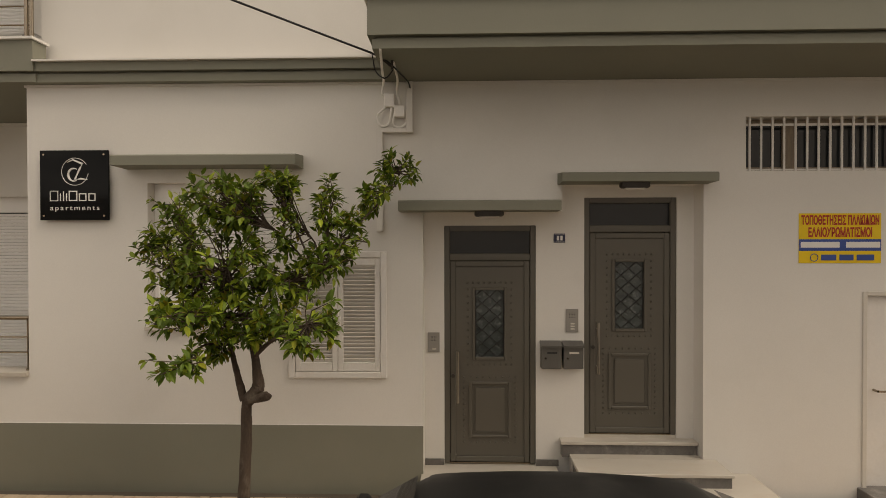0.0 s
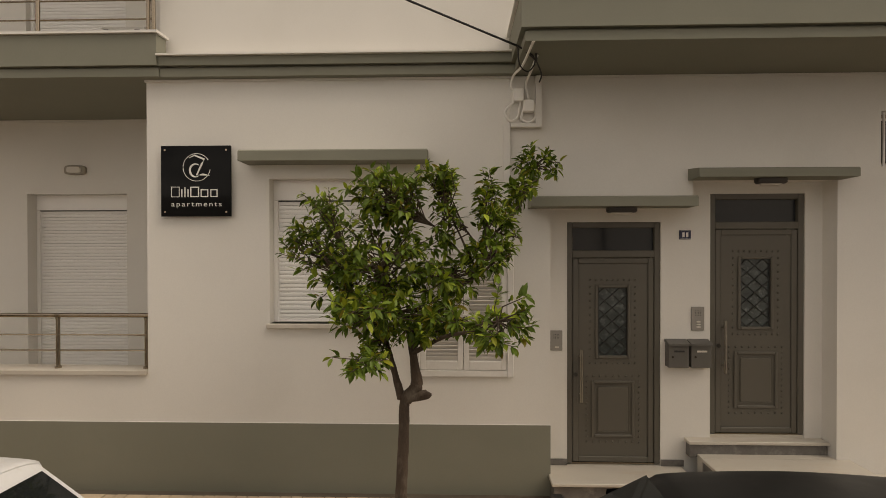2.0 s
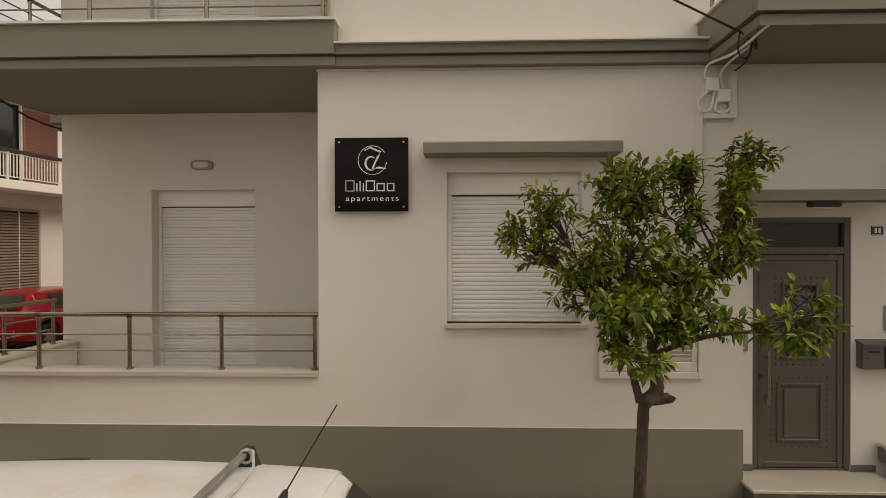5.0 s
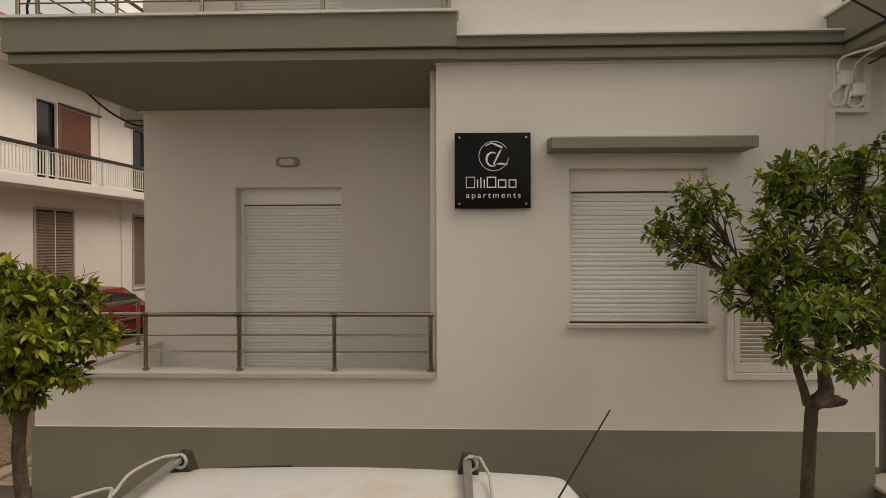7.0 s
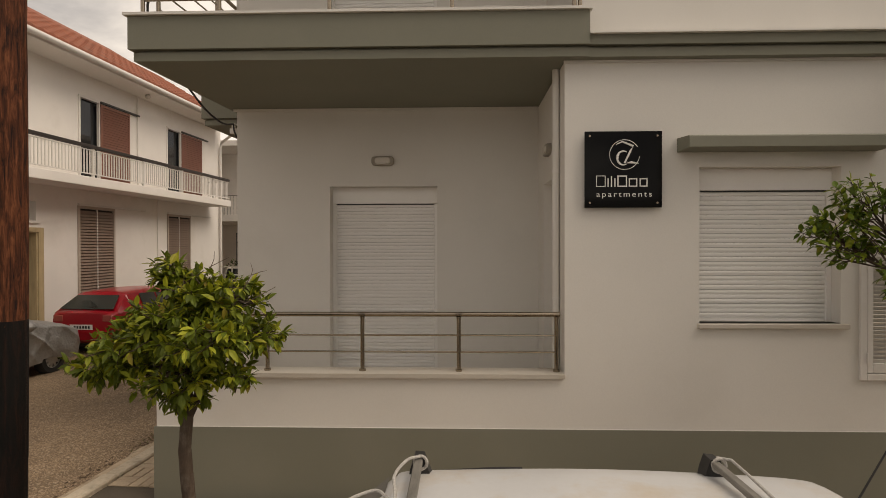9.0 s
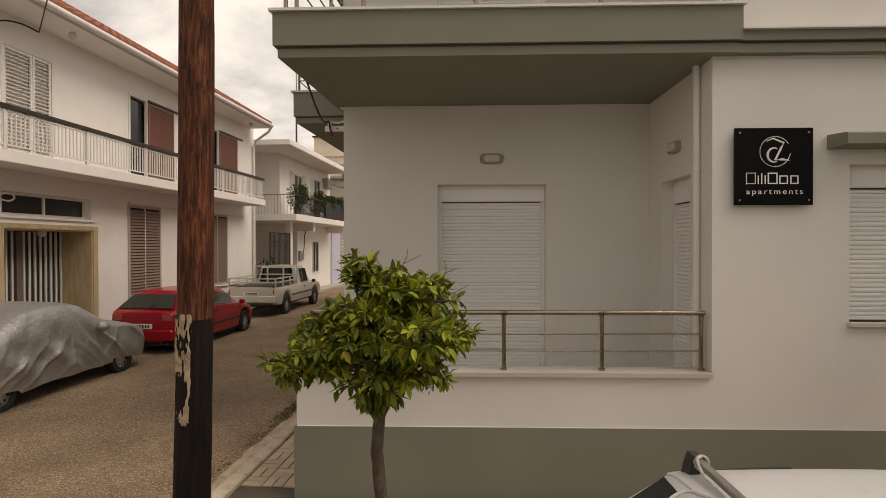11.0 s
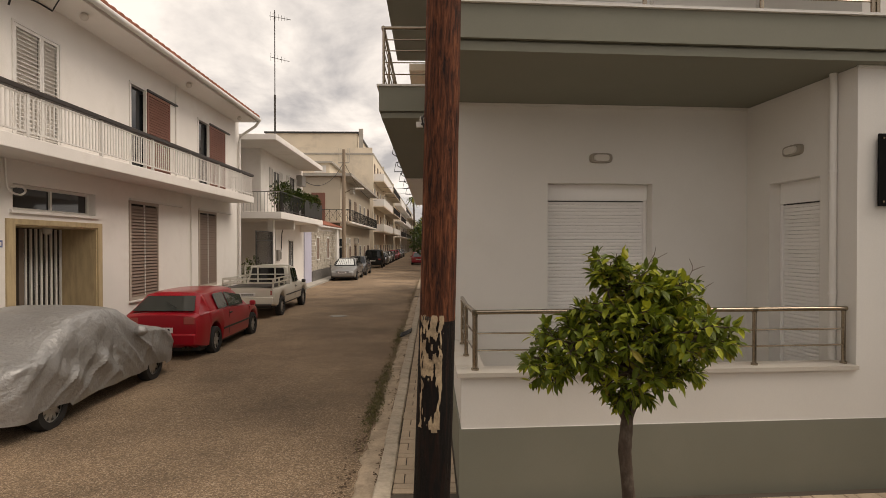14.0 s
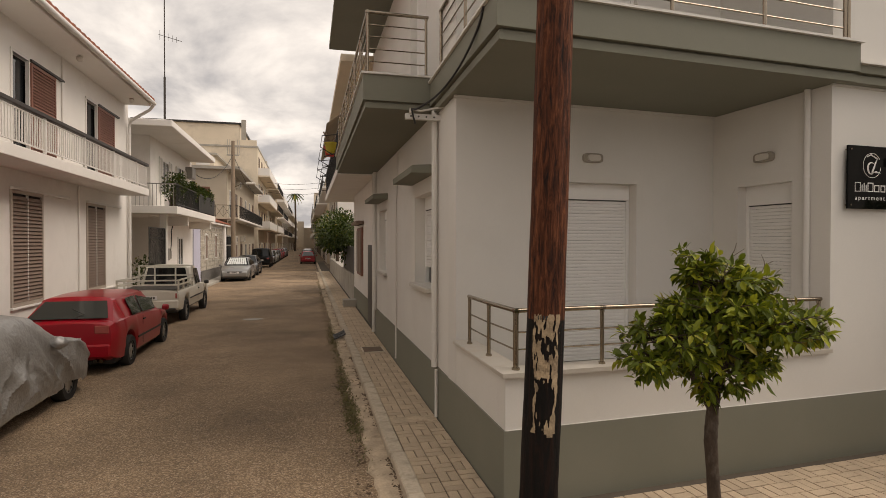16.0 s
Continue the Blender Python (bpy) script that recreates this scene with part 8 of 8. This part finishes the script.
def orange_tree(label, base, trunk, stems, lobes, twigs, seed, leaf, size=0.085, singles=140, bare=()):
    """trunk: points from the foot to the fork; stems: (points, radii) of the thick limbs; lobes: (centre, radii, weight) of the crown, relative to base."""
    rn = random.Random(seed)
    t = thing("orange_tree", label, "tree", "street trees", pose(*base))
    pts = [Vector(p) for p in trunk]
    fine = []
    for a, b in zip(pts, pts[1:]):
        fine += [a.lerp(b, k / 6) for k in range(6)]
    fine.append(pts[-1])
    bm = B()
    n = len(fine)
    tube(bm, fine, 0.05, 14, [0.047 - 0.009 * i / n + 0.004 * noise.noise(fine[i] * 9) + (0.02 if i == 0 else 0) for i in range(n)])
    for v in bm.verts:
        v.co += Vector((v.co.x - 0, v.co.y, 0)).normalized() * 0.006 * noise.noise(v.co * 26)
    part("trunk", bm, BARK, t, smooth=True)
    ends = []
    for sp, sr in stems:
        line = bend(sp, 5)
        rad = [float(np.interp(i / (len(line) - 1), np.linspace(0, 1, len(sr)), sr)) for i in range(len(line))]
        bm = B(); tube(bm, line, 0.03, 10, rad)
        for v in bm.verts:
            v.co += Vector((noise.noise(v.co * 21), noise.noise(v.co * 21 + Vector((7, 0, 0))), 0)) * 0.007
        part("stem", bm, BARK, t, smooth=True)
        ends.append((line[-1], rad[-1]))
    # limbs from the stems' ends out to the lobes
    tips = []
    for c, rad, wgt in lobes:
        c, rad = Vector(c) + Vector((0, 0, 0.055)), [max(0.05, q - 0.03) for q in rad]
        F, fr = min(ends, key=lambda e: (e[0] - c).length)
        m1 = F.lerp(c, 0.5) + Vector((rn.gauss(0, 0.05), rn.gauss(0, 0.05), 0.04))
        bm = B(); tube(bm, bend([F - Vector((0, 0, 0.02)), m1, c], 5), 0.02, 8, [fr * 0.75 + (0.004 - fr * 0.75) * i / 10 for i in range(11)]); part("limb", bm, BARK, t, smooth=True)
        for _ in range(int(twigs * wgt)):
            while True:
                q = Vector((rn.uniform(-1, 1), rn.uniform(-1, 1), rn.uniform(-1, 1)))
                if 0.25 < q.length < 1:
                    break
            q = q.normalized() * q.length ** 0.5 * (1.25 if rn.random() < 0.14 else 1.0)
            p = c + Vector((q.x * rad[0], q.y * rad[1], q.z * rad[2]))
            tips.append((m1.lerp(c, rn.uniform(0.1, 1)), p, q))
    tw = B()
    leaves = []
    for s, p, q in tips:
        mid = s.lerp(p, 0.55) + Vector((rn.gauss(0, 0.04), rn.gauss(0, 0.04), rn.gauss(0, 0.03)))
        d = (p - mid).normalized()
        d = (d + Vector((q.x, q.y, 0.35)) * 0.5).normalized()
        end = p + d * rn.uniform(0.02, 0.07)
        tube(tw, [s, mid, p, end], 0.004, 4, [0.006, 0.0045, 0.003, 0.002])
        # leaves spiral along the twig and crowd at its tip
        for k in range(rn.randint(11, 18)):
            f = rn.random() ** 0.6
            base_p = mid.lerp(end, f)
            ang = k * 2.4 + rn.uniform(-0.4, 0.4)
            a = d.cross(Vector((0.3, 0.1, 1))).normalized()
            b_ = d.cross(a)
            out = a * math.cos(ang) + b_ * math.sin(ang)
            dd = out * 0.9 + d * rn.uniform(0.25, 0.9) + Vector((0, 0, -0.22 + rn.gauss(0, 0.15)))
            leaves.append(leaf_matrix(rn, base_p + out * 0.008, dd, size * rn.uniform(0.55, 1.3)))
    part("twig_growth", tw, BARK, t)["kind"] = "stuff"
    for pts_ in bare:
        bm = B()
        for a, b_, r in pts_:
            tube(bm, [a, Vector(a).lerp(Vector(b_), 0.5) + Vector((rn.gauss(0, 0.01), 0, rn.gauss(0, 0.01))), b_], r, 5, [r, r * 0.8, r * 0.5])
        part("bare_twig", bm, mat("dry_twig", (0.16, 0.12, 0.09), 0.9, var=0.2), t, "bare dry twig")
    rn.shuffle(leaves)
    front = sorted(range(len(leaves)), key=lambda i: leaves[i].translation.y)
    pick = set(front[:len(front) // 3:max(1, len(front) // 3 // singles)])
    crown = new("crown", leaf_mesh("crown", [m for i, m in enumerate(leaves) if i not in pick], leaf))
    crown.parent = t
    crown["kind"] = "stuff"
    one = bpy.data.meshes.new("leaf")
    one.from_pydata(LEAFV.tolist(), [], LEAFF)
    one.materials.append(leaf)
    for i in pick:
        o = new("leaf", one); o.parent = crown; o.matrix_local = leaves[i]
    return t


# the tall tree before the front windows: a ragged head with gaps, two leafy columns and one long shoot
orange_tree("leafy orange tree with forked trunk growing in the pavement", (-1.66, 4.10, PAVZ), [(0.0, 0, -0.1), (0.01, 0, 0.4), (0.03, 0.01, 0.85), (0.04, 0.0, 1.18), (0.05, 0, 1.28)],
    [([(0.05, 0.0, 1.24), (0.13, -0.01, 1.33), (0.12, 0.0, 1.48), (0.09, 0.0, 1.68)], [0.052, 0.050, 0.036, 0.026]),
     ([(0.07, -0.01, 1.26), (0.15, -0.03, 1.27), (0.215, -0.04, 1.285), (0.225, -0.04, 1.30)], [0.045, 0.040, 0.036, 0.022]),
     ([(0.02, 0.0, 1.24), (-0.03, 0.01, 1.42), (-0.10, 0.02, 1.68)], [0.034, 0.024, 0.017]),
     ([(0.10, 0.0, 1.60), (0.35, 0.02, 1.98), (0.60, 0.0, 2.18)], [0.022, 0.018, 0.013]), ([(0.10, 0.0, 1.58), (0.36, -0.30, 1.76), (0.60, -0.56, 1.84)], [0.020, 0.014, 0.009]),
     ([(0.60, 0.0, 2.16), (0.80, 0.25, 2.52), (1.12, 0.62, 2.95)], [0.012, 0.010, 0.006])], [
    ((-0.08, -0.05, 2.70), (0.27, 0.27, 0.22), 0.95), ((-0.10, 0.0, 2.25), (0.40, 0.40, 0.34), 1.25), ((0.28, -0.02, 2.82), (0.20, 0.16, 0.12), 0.28), ((0.35, 0.0, 2.58), (0.075, 0.10, 0.34), 0.40),
    ((-0.58, 0.25, 2.60), (0.22, 0.22, 0.19), 0.36), ((-0.74, 0.30, 2.34), (0.25, 0.23, 0.21), 0.50), ((-0.42, 0.05, 2.05), (0.24, 0.25, 0.22), 0.45),
    ((0.36, 0.0, 2.08), (0.30, 0.30, 0.17), 0.60), ((0.68, 0.0, 2.26), (0.19, 0.20, 0.15), 0.34), ((0.67, 0.0, 2.60), (0.09, 0.11, 0.30), 0.36), ((0.97, 0.44, 2.76), (0.13, 0.12, 0.14), 0.22), ((0.80, 0.24, 2.50), (0.12, 0.12, 0.18), 0.22), ((1.14, 0.64, 3.02), (0.18, 0.17, 0.15), 0.34),
    ((0.70, -0.66, 1.86), (0.20, 0.20, 0.20), 0.36), ((0.42, -0.20, 1.80), (0.20, 0.22, 0.17), 0.30), ((-0.02, -0.05, 1.86), (0.36, 0.34, 0.20), 0.80), ((-0.20, -0.48, 1.90), (0.23, 0.22, 0.16), 0.42), ((-0.19, -0.58, 1.59), (0.19, 0.18, 0.11), 0.20), ((-0.15, -0.05, 1.60), (0.14, 0.13, 0.11), 0.18), ((0.16, -0.12, 1.72), (0.20, 0.20, 0.13), 0.28)],
    64, 21, LEAF, 0.074)
orange_tree("small round-headed orange tree beside the corner", (-7.03, 3.92, PAVZ), [(0.03, 0, -0.1), (0.02, 0, 0.5), (-0.02, 0, 0.95), (0.0, 0, 1.20)],
    [([(0.0, 0.0, 1.16), (0.08, 0.02, 1.35), (0.14, 0.0, 1.55)], [0.030, 0.024, 0.016]), ([(-0.01, 0.0, 1.16), (-0.12, 0.0, 1.33), (-0.24, -0.02, 1.48)], [0.028, 0.022, 0.014]), ([(0.0, 0.01, 1.18), (-0.01, 0.06, 1.5), (-0.03, 0.04, 1.75)], [0.028, 0.018, 0.012])], [
    ((-0.14, 0.02, 2.10), (0.11, 0.13, 0.11), 0.22), ((0.06, 0.02, 1.97), (0.23, 0.23, 0.15), 0.55), ((0.34, 0.0, 1.93), (0.19, 0.21, 0.14), 0.45), ((0.0, 0.0, 1.72), (0.37, 0.37, 0.24), 1.35), ((-0.38, -0.03, 1.62), (0.24, 0.28, 0.18), 0.70), ((-0.55, 0.0, 1.47), (0.18, 0.20, 0.12), 0.32),
    ((0.40, 0.0, 1.67), (0.23, 0.26, 0.15), 0.60), ((0.30, -0.34, 1.70), (0.24, 0.22, 0.15), 0.45), ((0.36, 0.0, 1.40), (0.14, 0.17, 0.09), 0.17), ((-0.04, -0.05, 1.42), (0.31, 0.31, 0.17), 0.75), ((0.0, -0.03, 1.25), (0.13, 0.15, 0.08), 0.18)],
    76, 5, LEAFYOUNG, 0.079, bare=[[((0.04, 0, 1.95), (0.16, 0.02, 2.20), 0.007), ((0.09, 0, 2.08), (-0.04, 0.03, 2.26), 0.004), ((0.16, 0.02, 2.20), (0.19, 0, 2.30), 0.003), ((0.16, 0.02, 2.20), (0.28, 0.02, 2.26), 0.003), ((0.3, 0, 1.9), (0.44, 0.0, 2.14), 0.005), ((0.44, 0, 2.14), (0.54, 0.02, 2.17), 0.003), ((0.44, 0, 2.14), (0.43, 0.02, 2.22), 0.003), ((0.40, 0, 1.95), (0.60, 0.02, 2.06), 0.004)]])


def shrub(name, label, m, blobs, count, seed, leaf, size, category="plant", group="", stem=None):
    rn = random.Random(seed)
    t = thing(name, label, category, group, m)
    ms = []
    for _ in range(count):
        c, r = rn.choice(blobs)
        q = Vector((rn.gauss(0, 1), rn.gauss(0, 1), rn.gauss(0, 1))).normalized() * rn.random() ** 0.4
        p = Vector(c) + Vector((q.x * r[0], q.y * r[1], q.z * r[2]))
        ms.append(leaf_matrix(rn, p, q + Vector((rn.gauss(0, 0.5), rn.gauss(0, 0.5), rn.gauss(0, 0.4))), size * rn.uniform(0.6, 1.3)))
    o = new("crown", leaf_mesh("crown", ms, leaf)); o.parent = t; o["kind"] = "stuff"
    if stem:
        bm = B(); tube(bm, stem[0], 0.05, 8, stem[1]); part("trunk", bm, BARK, t, smooth=True)
    return t


for v, w_, h in ((18.5, 0.7, 0.6), (21.2, 0.55, 0.5), (22.8, 0.6, 0.4), (24.6, 0.5, 0.5)):
    shrub("potted_shrub", "bushy green potted plant on the balcony", STREET @ pose(-6.75, v, 3.70), [((0, 0, 0.75), (0.4, w_, h)), ((0.1, 0.3, 0.95), (0.3, 0.4, h * 0.7))], 1600, int(v * 10), DARKLEAF, 0.11, "plant", "balcony plants", ([(0, 0, 0), (0, 0, 0.5)], [0.16, 0.13]))
shrub("gate_plant", "dark climbing plant behind the iron gate", STREET @ pose(-7.5, 17.2, 0), [((0, 0, 1.1), (0.4, 0.8, 0.8))], 700, 77, DARKLEAF, 0.12, "plant", "", ([(0, 0, 0), (0, 0, 0.8)], [0.05, 0.03]))
shrub("street_tree", "leafy dark green tree leaning over the pavement", STREET @ pose(0.3, 22.5, 0), [((-0.3, 0, 2.9), (1.2, 2.2, 1.0)), ((-0.9, -1.0, 2.6), (0.8, 1.2, 0.7)), ((-0.4, 2.0, 3.2), (1.1, 1.6, 0.9)), ((0.1, 0, 2.0), (0.7, 1.6, 0.8))], 5200, 31, DARKLEAF, 0.17, "tree", "", ([(0, 0, 0), (-0.05, 0.1, 1.2), (-0.2, 0, 2.6)], [0.14, 0.11, 0.06]))
shrub("street_tree", "dark green tree farther along the pavement", STREET @ pose(0.2, 33, 0), [((-0.3, 0, 3.2), (1.3, 2.6, 1.2)), ((0, 3, 3.0), (1.2, 2, 1.1))], 3000, 32, DARKLEAF, 0.24, "tree", "", ([(0, 0, 0), (0, 0, 2.8)], [0.15, 0.08]))
# palm
t = thing("palm_tree", "tall slender palm far down the street", "palm", "", STREET @ pose(-5.2, 150, 0))
bm = B(); tube(bm, [(0, 0, 0), (0.15, 0, 7), (0.0, 0, 15.5)], 0.25, 8, [0.32, 0.26, 0.22]); part("trunk", bm, BARK, t, smooth=True)
rnp = random.Random(9)
for k in range(22):
    a = k * 2.4
    el = rnp.uniform(-0.5, 1.1)
    bm = B()
    p = Vector((0, 0, 15.5)); prev = None
    for i in range(8):
        f = i / 7
        q = Vector((math.cos(a) * 2.4 * f, math.sin(a) * 2.4 * f, 15.5 + math.sin(el) * 2.2 * f - 2.0 * f * f))
        w_ = 0.28 * math.sin(math.pi * min(0.95, f + 0.12))
        n_ = Vector((-math.sin(a), math.cos(a), 0)) * w_
        row = [bm.verts.new(q - n_ - Vector((0, 0, 0.12))), bm.verts.new(q), bm.verts.new(q + n_ - Vector((0, 0, 0.12)))]
        if prev:
            bm.faces.new((prev[0], prev[1], row[1], row[0])); bm.faces.new((prev[1], prev[2], row[2], row[1]))
        prev = row
    part("frond", bm, DARKLEAF, t)
